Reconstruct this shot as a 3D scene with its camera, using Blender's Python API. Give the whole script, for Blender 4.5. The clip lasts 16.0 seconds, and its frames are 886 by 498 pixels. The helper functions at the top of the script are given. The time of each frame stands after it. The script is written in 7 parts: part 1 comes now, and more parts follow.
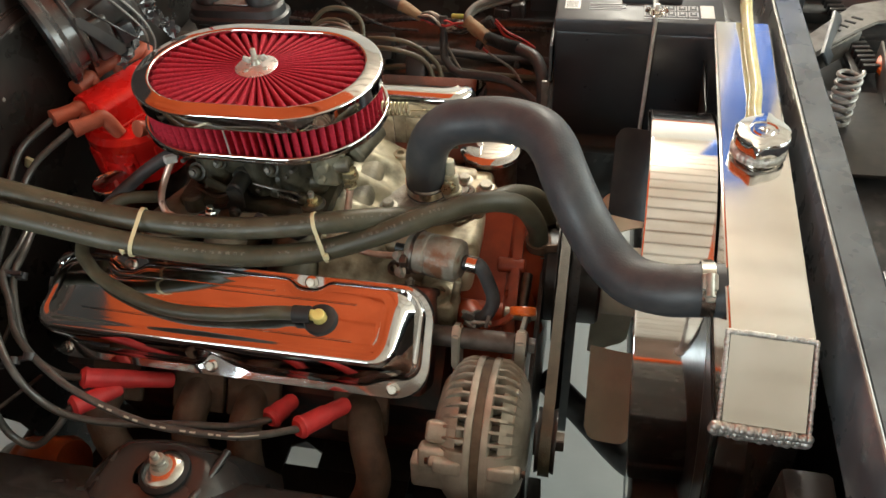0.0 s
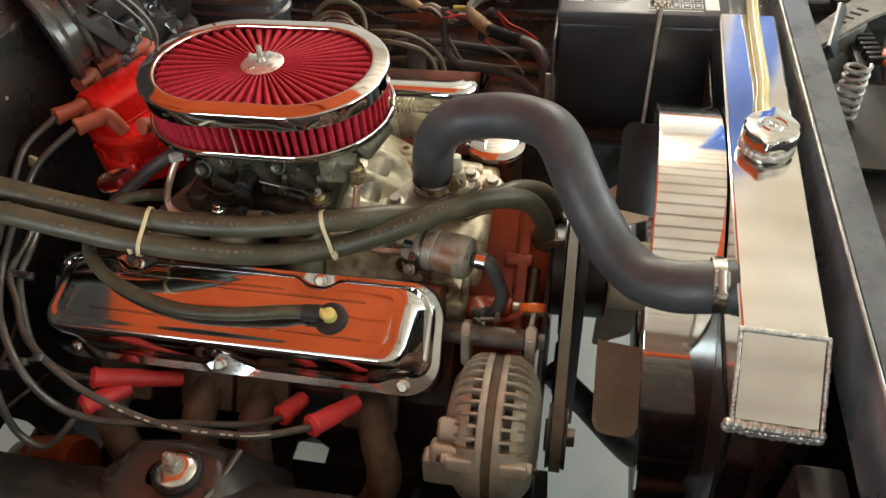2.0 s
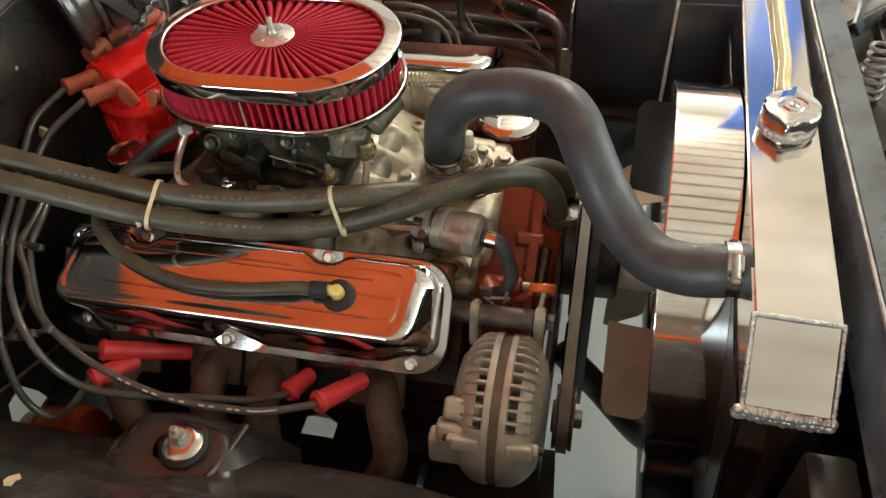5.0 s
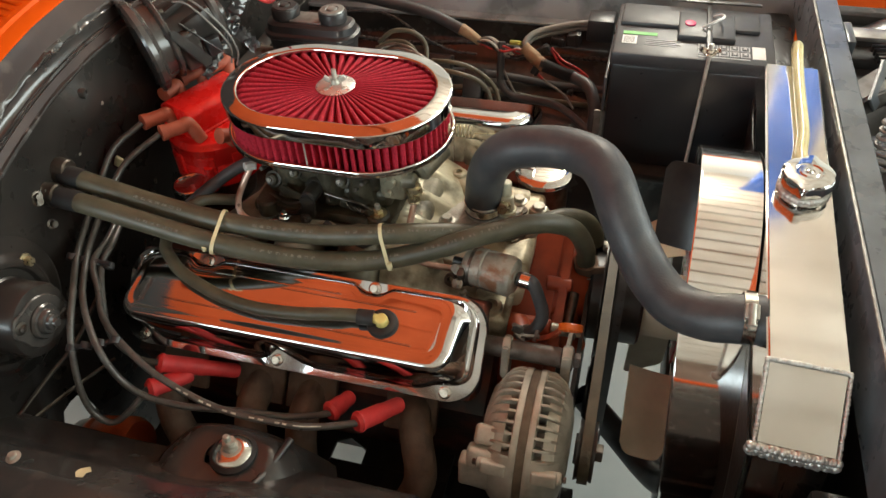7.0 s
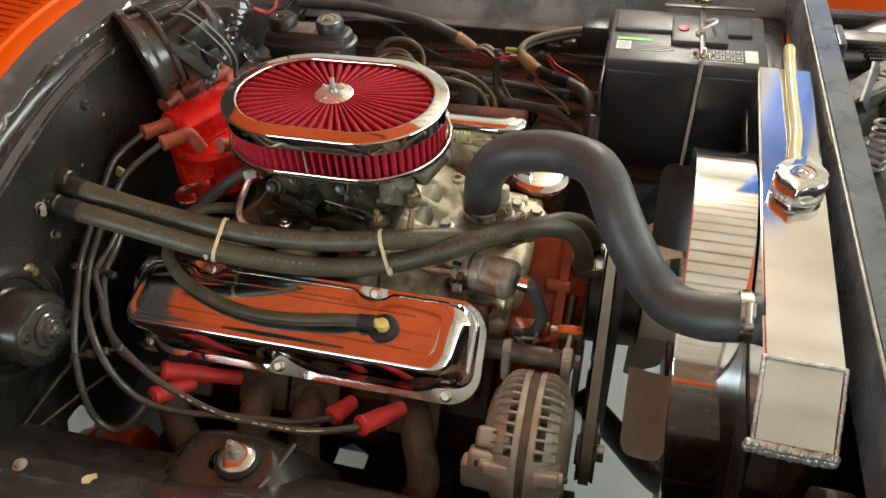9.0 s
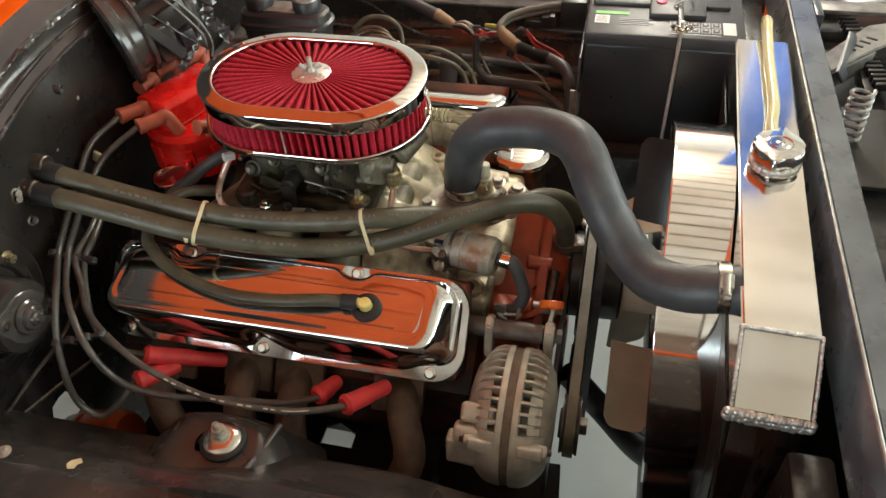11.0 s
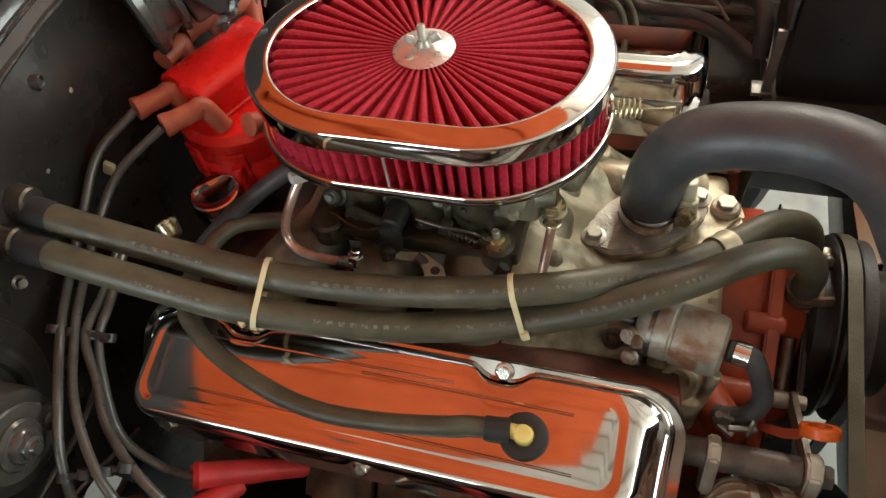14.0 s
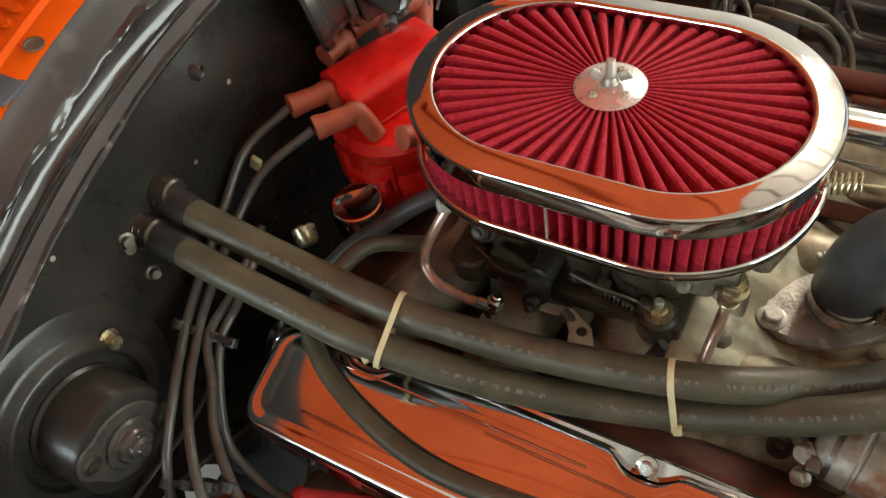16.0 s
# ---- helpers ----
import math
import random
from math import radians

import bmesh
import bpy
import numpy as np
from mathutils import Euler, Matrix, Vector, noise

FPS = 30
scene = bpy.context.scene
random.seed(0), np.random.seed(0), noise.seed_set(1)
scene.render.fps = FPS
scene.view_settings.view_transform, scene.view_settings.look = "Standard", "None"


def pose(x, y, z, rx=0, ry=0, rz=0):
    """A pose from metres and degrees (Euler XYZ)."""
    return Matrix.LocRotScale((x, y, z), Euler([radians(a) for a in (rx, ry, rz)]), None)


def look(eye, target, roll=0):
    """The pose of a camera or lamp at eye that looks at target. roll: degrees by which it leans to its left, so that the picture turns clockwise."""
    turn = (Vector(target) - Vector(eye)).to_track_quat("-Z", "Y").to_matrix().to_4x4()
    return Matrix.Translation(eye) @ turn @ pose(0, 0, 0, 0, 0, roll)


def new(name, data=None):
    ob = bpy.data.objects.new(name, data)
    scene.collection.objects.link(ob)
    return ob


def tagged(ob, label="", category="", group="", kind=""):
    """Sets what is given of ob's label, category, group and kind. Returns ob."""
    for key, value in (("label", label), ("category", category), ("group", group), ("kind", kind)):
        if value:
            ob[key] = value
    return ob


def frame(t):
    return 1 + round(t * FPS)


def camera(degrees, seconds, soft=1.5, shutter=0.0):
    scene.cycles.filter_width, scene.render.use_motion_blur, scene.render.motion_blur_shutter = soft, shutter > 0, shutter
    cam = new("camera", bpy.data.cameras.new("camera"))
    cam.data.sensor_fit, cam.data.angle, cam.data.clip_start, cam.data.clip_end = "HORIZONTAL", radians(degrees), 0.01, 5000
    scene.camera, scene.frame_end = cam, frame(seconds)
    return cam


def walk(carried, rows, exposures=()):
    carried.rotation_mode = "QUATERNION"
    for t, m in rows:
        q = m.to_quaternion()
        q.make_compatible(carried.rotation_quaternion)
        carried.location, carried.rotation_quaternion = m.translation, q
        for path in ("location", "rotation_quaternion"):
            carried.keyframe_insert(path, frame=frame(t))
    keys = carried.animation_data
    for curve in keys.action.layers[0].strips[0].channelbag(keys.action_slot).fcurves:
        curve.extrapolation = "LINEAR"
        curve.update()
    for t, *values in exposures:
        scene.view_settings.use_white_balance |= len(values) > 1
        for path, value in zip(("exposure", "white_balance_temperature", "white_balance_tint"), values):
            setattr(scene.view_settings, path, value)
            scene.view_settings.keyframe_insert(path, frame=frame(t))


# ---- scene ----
cam = camera(61.4, 16.0)
PATH = [
    (0, (0.404, -0.741, 1.415), (0.048, 0.647, 0.02), -4.8),
    (0.5, (0.388, -0.72, 1.415), (0.061, 0.673, 0.017), -4.5),
    (1, (0.386, -0.74, 1.423), (0.041, 0.643, 0.02), -5.2),
    (1.5, (0.39, -0.738, 1.422), (0.053, 0.637, 0.009), -5.0),
    (2, (0.386, -0.735, 1.424), (0.048, 0.631, 0.003), -4.9),
    (2.5, (0.38, -0.74, 1.429), (0.041, 0.612, -0.006), -4.9),
    (3, (0.385, -0.739, 1.424), (0.041, 0.6, -0.021), -5.1),
    (5.3, (0.39, -0.724, 1.419), (0.015, 0.585, -0.047), -5.2),
    (5.5, (0.386, -0.731, 1.427), (0.01, 0.589, -0.028), -4.8),
    (6, (0.38, -0.752, 1.45), (-0.018, 0.596, 0.027), -4.1),
    (6.5, (0.379, -0.771, 1.456), (-0.035, 0.604, 0.064), -3.4),
    (7, (0.379, -0.791, 1.463), (-0.051, 0.602, 0.095), -3.2),
    (7.5, (0.372, -0.799, 1.463), (-0.062, 0.602, 0.103), -3.2),
    (8, (0.369, -0.799, 1.465), (-0.067, 0.604, 0.108), -3.5),
    (8.5, (0.375, -0.801, 1.467), (-0.061, 0.606, 0.115), -3.8),
    (11, (0.388, -0.802, 1.466), (0.0, 0.578, 0.072), -4.2),
    (11.5, (0.388, -0.785, 1.444), (0.013, 0.538, -0.008), -5.1),
    (12, (0.411, -0.641, 1.369), (0.05, 0.532, -0.211), -7.1),
    (12.5, (0.427, -0.546, 1.323), (-0.021, 0.38, -0.392), -15.7),
    (13, (0.354, -0.48, 1.32), (0.01, 0.468, -0.407), -13.8),
    (13.5, (0.228, -0.454, 1.309), (-0.084, 0.65, -0.329), -6.9),
    (14, (0.189, -0.466, 1.34), (-0.303, 0.647, -0.247), -10.8),
    (14.5, (0.198, -0.478, 1.366), (-0.444, 0.579, -0.206), -15.3),
    (15, (0.2, -0.455, 1.347), (-0.506, 0.583, -0.21), -16.2),
    (15.5, (0.176, -0.427, 1.334), (-0.567, 0.572, -0.231), -15.8),
    (16, (0.139, -0.397, 1.322), (-0.648, 0.559, -0.249), -14.6),
]
walk(cam, [(t, look(eye, target, roll)) for t, eye, target, roll in PATH], [(0, 0.0), (12, 0.0), (13, 0.1), (14.2, -0.02), (15.5, -0.1), (16, -0.1)])

# ---- light ----
world = bpy.data.worlds.new("world")
scene.world = world
world.use_nodes = True
wn = world.node_tree.nodes
sky = wn.new("ShaderNodeTexSky")
sky.sky_type, sky.sun_disc, sky.sun_elevation, sky.sun_rotation = "NISHITA", False, radians(40), radians(90)
world.node_tree.links.new(sky.outputs[0], wn["Background"].inputs[0])
wn["Background"].inputs[1].default_value = 0.1


def area(name, m, sx, sy, watts, colour):
    data = bpy.data.lights.new(name, "AREA")
    data.shape, data.size, data.size_y, data.energy, data.color = "RECTANGLE", sx, sy, watts, colour
    ob = new(name, data)
    ob.matrix_world = m
    return ob


area("doorway_light", look((4.3, 0.4, 1.5), (0.4, 0, 0.9)), 4.2, 2.2, 254, (0.89, 1.0, 0.955))
# cool side light, set in an added window out of view
area("cool_side_light", look((-1.2, -3.56, 1.65), (-0.4, 0, 0.95)), 1.5, 1.15, 82, (0.80, 0.96, 1.0))
# an added fill lamp, unseen, shining down and up to brighten the ceiling
FILL_LAMPS = [(0.45, 2.1, 52, 26, (1.0, 0.96, 0.83))]
for lx, ly, down, up, tint in FILL_LAMPS:
    area("fill_glow", look((lx, ly, 2.24), (lx, ly, 0)), 0.2, 1.3, down, tint)
    area("fill_glow", look((lx, ly, 2.32), (lx, ly, 4)), 0.2, 1.3, up, tint)


# ---- materials ----
def mat(name, colour, rough=0.5, metal=0.0, colour2=None, scale=30.0, mix=(0.4, 0.65), bump=0.0, bump_scale=200.0, rough_var=0.15, coat=0.0, emit=0.0, spec=0.5, detail=6.0, dirt=None, dirt_scale=9.0, dirt_mix=(0.5, 0.75)):
    m = bpy.data.materials.new(name)
    m.use_nodes = True
    nt = m.node_tree
    n, l = nt.nodes, nt.links
    b = n["Principled BSDF"]
    b.inputs["Metallic"].default_value = metal
    b.inputs["Coat Weight"].default_value = coat
    b.inputs["Coat Roughness"].default_value = 0.08
    b.inputs["Specular IOR Level"].default_value = spec
    co = n.new("ShaderNodeTexCoord")

    def noise_tex(sc, det):
        t = n.new("ShaderNodeTexNoise")
        t.inputs["Scale"].default_value, t.inputs["Detail"].default_value = sc, det
        l.new(co.outputs["Object"], t.inputs["Vector"])
        return t

    def ramp(src, lo, hi):
        r = n.new("ShaderNodeMapRange")
        r.inputs["From Min"].default_value, r.inputs["From Max"].default_value = lo, hi
        l.new(src, r.inputs["Value"])
        return r.outputs[0]

    def blend(f, a, c):
        x = n.new("ShaderNodeMix")
        x.data_type = "RGBA"
        l.new(f, x.inputs[0])
        for v, s in ((a, x.inputs[6]), (c, x.inputs[7])):
            if isinstance(v, tuple):
                s.default_value = (*v, 1)
            else:
                l.new(v, s)
        return x.outputs[2]

    c2 = colour2 or tuple(min(1, v * 0.72) for v in colour)
    t1 = noise_tex(scale, detail)
    col = blend(ramp(t1.outputs[0], *mix), colour, c2)
    if dirt:
        col = blend(ramp(noise_tex(dirt_scale, 8).outputs[0], *dirt_mix), col, dirt)
    l.new(col, b.inputs["Base Color"])
    t2 = noise_tex(scale * 2.3, 4)
    r = n.new("ShaderNodeMapRange")
    r.inputs["To Min"].default_value, r.inputs["To Max"].default_value = max(0.02, rough - rough_var), min(1, rough + rough_var)
    l.new(t2.outputs[0], r.inputs["Value"])
    l.new(r.outputs[0], b.inputs["Roughness"])
    if bump:
        bp = n.new("ShaderNodeBump")
        bp.inputs["Strength"].default_value, bp.inputs["Distance"].default_value = bump, 0.002
        l.new(noise_tex(bump_scale, 5).outputs[0], bp.inputs["Height"])
        l.new(bp.outputs[0], b.inputs["Normal"])
    if emit:
        b.inputs["Emission Color"].default_value = (*colour, 1)
        b.inputs["Emission Strength"].default_value = emit
    return m


CHROME = mat("chrome", (0.66, 0.65, 0.64), 0.06, 1.0, (0.58, 0.57, 0.56), 25, rough_var=0.03, bump=0.015, bump_scale=14)
CHROME_COVER = mat("wavy_chrome", (0.68, 0.67, 0.66), 0.08, 1.0, (0.56, 0.55, 0.54), 14, rough_var=0.04, bump=0.11, bump_scale=8)
ROD_ZINC = mat("bright_zinc_rod", (0.62, 0.60, 0.55), 0.4, 0.25, (0.42, 0.40, 0.36), 120)
CHROME_DULL = mat("worn_chrome", (0.72, 0.70, 0.66), 0.18, 1.0, (0.5, 0.47, 0.42), 60, rough_var=0.1, bump=0.05)
POLISHED = mat("polished_aluminium", (0.82, 0.80, 0.77), 0.10, 1.0, (0.70, 0.67, 0.63), 7, rough_var=0.06, bump=0.08, bump_scale=9)
FOIL = mat("crumpled_black_tape", (0.05, 0.05, 0.052), 0.18, 0.0, (0.02, 0.02, 0.02), 40, coat=0.5, bump=0.5, bump_scale=60)
PALE_STEEL = mat("pale_grey_steel", (0.30, 0.29, 0.27), 0.38, 0.6, (0.18, 0.17, 0.16), 40, bump=0.1)
GREEN_SLEEVE = mat("yellow_green_sleeve", (0.45, 0.48, 0.10), 0.5)
MIRROR_ALU = mat("bright_aluminium", (0.90, 0.87, 0.84), 0.07, 1.0, (0.82, 0.79, 0.76), 10, rough_var=0.03, bump=0.02, bump_scale=7)
WELD = mat("weld_bead", (0.66, 0.64, 0.60), 0.42, 0.75, (0.48, 0.455, 0.42), 160, bump=0.3, bump_scale=300)
CAST_ALU = mat("cast_aluminium", (0.58, 0.53, 0.39), 0.45, 0.3, (0.40, 0.35, 0.23), 26, bump=0.22, bump_scale=260, dirt=(0.13, 0.10, 0.06), dirt_scale=30, dirt_mix=(0.48, 0.72))
PIVOT_GREY = mat("worn_grey_brown_steel", (0.13, 0.115, 0.10), 0.5, 0.3, (0.07, 0.06, 0.052), 60, bump=0.2, bump_scale=200)
CARB_BLACK = mat("black_carburettor_linkage", (0.016, 0.015, 0.013), 0.38, 0.2, (0.035, 0.03, 0.022), 60, bump=0.2, bump_scale=200)
BRACKET_ZINC = mat("pale_stamped_steel", (0.50, 0.46, 0.35), 0.5, 0.35, (0.38, 0.34, 0.25), 70, bump=0.1)
FITTING_WHITE = mat("pale_plastic_fitting", (0.62, 0.60, 0.55), 0.4)
HOUSING_GREY = mat("weathered_grey_casting", (0.40, 0.385, 0.34), 0.45, 0.45, (0.22, 0.20, 0.17), 38, bump=0.35, bump_scale=320, dirt=(0.62, 0.58, 0.50), dirt_scale=60, dirt_mix=(0.60, 0.74))
GASKET_RUST = mat("rusty_gasket", (0.30, 0.15, 0.08), 0.75, 0.0, (0.12, 0.07, 0.045), 80, bump=0.3)
PRIMER_BLACK = mat("brown_black_channel_paint", (0.034, 0.021, 0.018), 0.48, 0.0, (0.06, 0.038, 0.031), 10, bump=0.3, bump_scale=22, rough_var=0.14, spec=0.3, dirt=(0.10, 0.075, 0.06), dirt_scale=30, dirt_mix=(0.62, 0.82))
TROUGH_BLACK = mat("glossy_black_trough_paint", (0.022, 0.020, 0.019), 0.2, 0.0, (0.045, 0.04, 0.037), 14, bump=0.45, bump_scale=30, rough_var=0.14, coat=0.4)
# darker, mottled copy of the engine orange for block and heads
ORANGE_DARK = mat("dark_orange_enamel", (0.20, 0.042, 0.018), 0.55, 0.0, (0.10, 0.026, 0.014), 18, bump=0.25, bump_scale=140, dirt=(0.022, 0.014, 0.010), dirt_scale=12, dirt_mix=(0.38, 0.62))
RUST_BROWN = mat("rusty_brown_strap", (0.15, 0.085, 0.05), 0.6, 0.2, (0.09, 0.05, 0.03), 70, bump=0.2)
STATOR = mat("brown_laminations", (0.17, 0.135, 0.095), 0.55, 0.3, (0.10, 0.08, 0.055), 60, bump=0.3, bump_scale=700)
ALT_ALU = mat("alternator_casting", (0.56, 0.545, 0.47), 0.45, 0.45, (0.40, 0.385, 0.32), 40, bump=0.3, bump_scale=500, dirt=(0.13, 0.10, 0.07), dirt_scale=22, dirt_mix=(0.58, 0.85))
GRIMY = mat("grimy_carburettor", (0.083, 0.071, 0.044), 0.42, 0.15, (0.030, 0.025, 0.015), 34, bump=0.5, bump_scale=260, dirt=(0.02, 0.017, 0.012), dirt_scale=22, dirt_mix=(0.45, 0.7))
CAST_GRIMY = mat("oil_stained_casting", (0.27, 0.24, 0.165), 0.5, 0.2, (0.12, 0.10, 0.065), 22, bump=0.35, bump_scale=240, dirt=(0.045, 0.036, 0.024), dirt_scale=18, dirt_mix=(0.42, 0.66))
ZINC = mat("zinc_steel", (0.46, 0.44, 0.38), 0.42, 0.5, (0.32, 0.30, 0.25), 120, bump=0.08)
BRASS = mat("yellow_zinc", (0.60, 0.53, 0.36), 0.3, 0.9, (0.42, 0.36, 0.22), 90)
STEEL_DARK = mat("dark_steel", (0.16, 0.14, 0.12), 0.4, 0.9, (0.08, 0.065, 0.05), 60, bump=0.15)
COPPER = mat("copper_line", (0.80, 0.58, 0.47), 0.32, 0.6, (0.62, 0.40, 0.30), 70)
RUST = mat("rusty_header", (0.17, 0.115, 0.08), 0.68, 0.2, (0.09, 0.06, 0.045), 35, bump=0.4, bump_scale=300, dirt=(0.16, 0.09, 0.05), dirt_scale=30)
ORANGE = mat("engine_orange_enamel", (0.46, 0.078, 0.026), 0.46, 0.0, (0.33, 0.05, 0.018), 24, coat=0.05, bump=0.2, bump_scale=150, dirt=(0.07, 0.025, 0.015), dirt_scale=16, dirt_mix=(0.46, 0.76))
BODY_ORANGE = mat("body_orange_paint", (0.68, 0.085, 0.004), 0.34, 0.0, (0.62, 0.074, 0.004), 6, rough_var=0.05, spec=0.16)
HOOD_ORANGE = mat("hood_underside_orange", (0.56, 0.092, 0.024), 0.6, 0.0, (0.48, 0.074, 0.018), 5, rough_var=0.1, spec=0.06)
ORANGE_CLEAN = mat("orange_bracket_paint", (0.68, 0.13, 0.015), 0.3, 0.0, (0.55, 0.1, 0.012), 50)
BLACK_PAINT = mat("black_bay_paint", (0.016, 0.0148, 0.0135), 0.3, 0.0, (0.028, 0.024, 0.021), 9, bump=0.45, bump_scale=22, rough_var=0.2, dirt=(0.05, 0.044, 0.038), dirt_scale=70, dirt_mix=(0.66, 0.76), coat=0.08, spec=0.34)
BLACK_GLOSS = mat("black_gloss_panel", (0.030, 0.029, 0.029), 0.24, 0.0, (0.055, 0.049, 0.044), 9, bump=0.35, bump_scale=18, rough_var=0.14, coat=0.3, dirt=(0.085, 0.07, 0.058), dirt_scale=28, dirt_mix=(0.56, 0.8))
BEAM_GREY = mat("support_grey_paint", (0.13, 0.15, 0.165), 0.3, 0.0, (0.07, 0.08, 0.09), 14, bump=0.12, bump_scale=24, coat=0.3)
CORE_ALU = mat("radiator_core_fin", (0.78, 0.77, 0.73), 0.5, 0.1, (0.66, 0.65, 0.61), 40)
GREY_MATTE = mat("dusty_dark_grey_steel", (0.085, 0.088, 0.09), 0.75, 0.0, (0.045, 0.045, 0.046), 22, bump=0.3, bump_scale=60, spec=0.2, dirt=(0.16, 0.15, 0.14), dirt_scale=40, dirt_mix=(0.58, 0.78))
# cool glare on the glossy rail, put into a lighter blue-grey base colour
RAIL_GLARE = mat("glare_blue_grey_rail", (0.27, 0.31, 0.33), 0.3, 0.0, (0.10, 0.118, 0.13), 11, mix=(0.42, 0.6), bump=0.15, bump_scale=20, coat=0.3)
BLACK_METAL = mat("black_painted_steel", (0.023, 0.0215, 0.020), 0.36, 0.0, (0.036, 0.032, 0.028), 50, bump=0.15, bump_scale=60, rough_var=0.12)
RUBBER = mat("black_rubber_hose", (0.046, 0.049, 0.054), 0.45, 0.0, (0.066, 0.067, 0.068), 40, bump=0.16, bump_scale=420, rough_var=0.1)
HEATER_RUBBER = mat("weathered_heater_hose", (0.060, 0.055, 0.034), 0.44, 0.0, (0.096, 0.087, 0.055), 24, bump=0.2, bump_scale=450, dirt=(0.12, 0.10, 0.06), dirt_scale=40, dirt_mix=(0.54, 0.80))
WIRE_BLACK = mat("black_wire_jacket", (0.024, 0.024, 0.023), 0.28, 0.0, (0.04, 0.039, 0.037), 60)
WIRE_PLUG = mat("grey_black_silicone_jacket", (0.060, 0.058, 0.052), 0.32, 0.0, (0.085, 0.081, 0.072), 70, coat=0.15)
PRINT = mat("faded_pale_print", (0.19, 0.175, 0.135), 0.7, 0.0, (0.075, 0.07, 0.052), 420, mix=(0.35, 0.6))
PRINT_WHITE = mat("white_print", (0.62, 0.60, 0.50), 0.6, 0.0, (0.45, 0.43, 0.36), 200)
PLASTIC_BLACK = mat("black_plastic", (0.022, 0.022, 0.023), 0.4, 0.0, (0.03, 0.03, 0.03), 30, bump=0.05, bump_scale=600)
BATTERY_BLACK = mat("battery_case", (0.018, 0.0195, 0.022), 0.33, 0.0, (0.024, 0.026, 0.029), 14, bump=0.06, bump_scale=500)
BATTERY_TOP = mat("battery_lid", (0.045, 0.047, 0.052), 0.42, 0.0, (0.06, 0.062, 0.066), 20, bump=0.06, bump_scale=500)
RED_CAP = mat("red_distributor_plastic", (0.78, 0.018, 0.014), 0.28, 0.0, (0.70, 0.014, 0.011), 16, coat=0.25, rough_var=0.08)
RED_BOOT = mat("red_silicone_boot", (0.66, 0.045, 0.045), 0.5, 0.0, (0.55, 0.035, 0.035), 60, bump=0.1)
TERRA_BOOT = mat("terracotta_silicone_boot", (0.42, 0.10, 0.05), 0.55, 0.0, (0.34, 0.075, 0.036), 60, bump=0.1)
FILTER_RED = mat("red_oiled_cotton_gauze", (0.46, 0.022, 0.042), 0.62, 0.0, (0.32, 0.012, 0.026), 300, bump=0.6, bump_scale=900, spec=0.2)
RED_FAN = mat("red_fan_paint", (0.55, 0.012, 0.02), 0.3, 0.0, (0.42, 0.01, 0.015), 40, coat=0.3)
SATIN = mat("satin_hub_plate", (0.74, 0.70, 0.67), 0.3, 0.75, (0.62, 0.57, 0.54), 60, bump=0.04)
STAINLESS = mat("stainless_blade", (0.80, 0.78, 0.62), 0.5, 0.0, (0.64, 0.62, 0.48), 14, bump=0.03, bump_scale=60)
NYLON = mat("cream_nylon", (0.70, 0.62, 0.38), 0.45, 0.0, (0.6, 0.52, 0.3), 60)
YELLOW_PLASTIC = mat("yellow_plastic", (0.78, 0.66, 0.22), 0.4, 0.0, (0.66, 0.52, 0.16), 60)
CLEAR_YELLOW = mat("amber_vinyl_tube", (0.86, 0.80, 0.48), 0.18, 0.0, (0.80, 0.72, 0.36), 50, rough_var=0.05)
CLEAR_YELLOW.node_tree.nodes["Principled BSDF"].inputs["Transmission Weight"].default_value = 0.45
WHITE_LABEL = mat("white_label", (0.75, 0.75, 0.73), 0.5, 0.0, (0.68, 0.68, 0.66), 80)
GREEN_LABEL = mat("green_label", (0.10, 0.50, 0.05), 0.45, 0.0, (0.08, 0.42, 0.04), 80)
GREY_PRINT = mat("grey_print", (0.40, 0.41, 0.42), 0.5, 0.0, (0.33, 0.34, 0.35), 80)
PINK = mat("magenta_plug", (0.75, 0.03, 0.16), 0.4)
FILTER_ORANGE = mat("orange_oil_filter", (0.40, 0.075, 0.014), 0.4, 0.0, (0.26, 0.046, 0.01), 30, coat=0.1)
BRONZE = mat("tarnished_canister", (0.34, 0.325, 0.27), 0.46, 0.25, (0.22, 0.20, 0.16), 45, bump=0.35, dirt=(0.22, 0.105, 0.055), dirt_scale=42, dirt_mix=(0.50, 0.62))
TAPE = mat("brown_tape", (0.34, 0.22, 0.12), 0.6, 0.0, (0.24, 0.15, 0.08), 70)
WIRE_RED = mat("red_wire", (0.5, 0.03, 0.03), 0.4)
WIRE_GREY = mat("grey_wire", (0.22, 0.21, 0.19), 0.45)
WIRE_WHITE = mat("white_wire", (0.55, 0.52, 0.45), 0.45)
CONCRETE = mat("pale_concrete", (0.50, 0.51, 0.48), 0.7, 0.0, (0.40, 0.41, 0.39), 3, bump=0.2, bump_scale=60, dirt=(0.2, 0.2, 0.19), dirt_scale=6, dirt_mix=(0.58, 0.8))
WALL_WHITE = mat("white_plaster", (0.78, 0.76, 0.72), 0.8, 0.0, (0.72, 0.70, 0.66), 2, bump=0.1)
CEIL_WHITE = mat("white_ceiling_board", (0.80, 0.71, 0.62), 0.75, 0.0, (0.66, 0.55, 0.45), 2.6)
# dark brown for walls out of view, to cut fill and warm the reflections
WALL_DARK = mat("warm_brown_wall", (0.20, 0.125, 0.09), 0.7, 0.0, (0.14, 0.085, 0.06), 3, bump=0.1)
CEIL_JOINT = mat("brown_ceiling_joint", (0.34, 0.16, 0.06), 0.8)
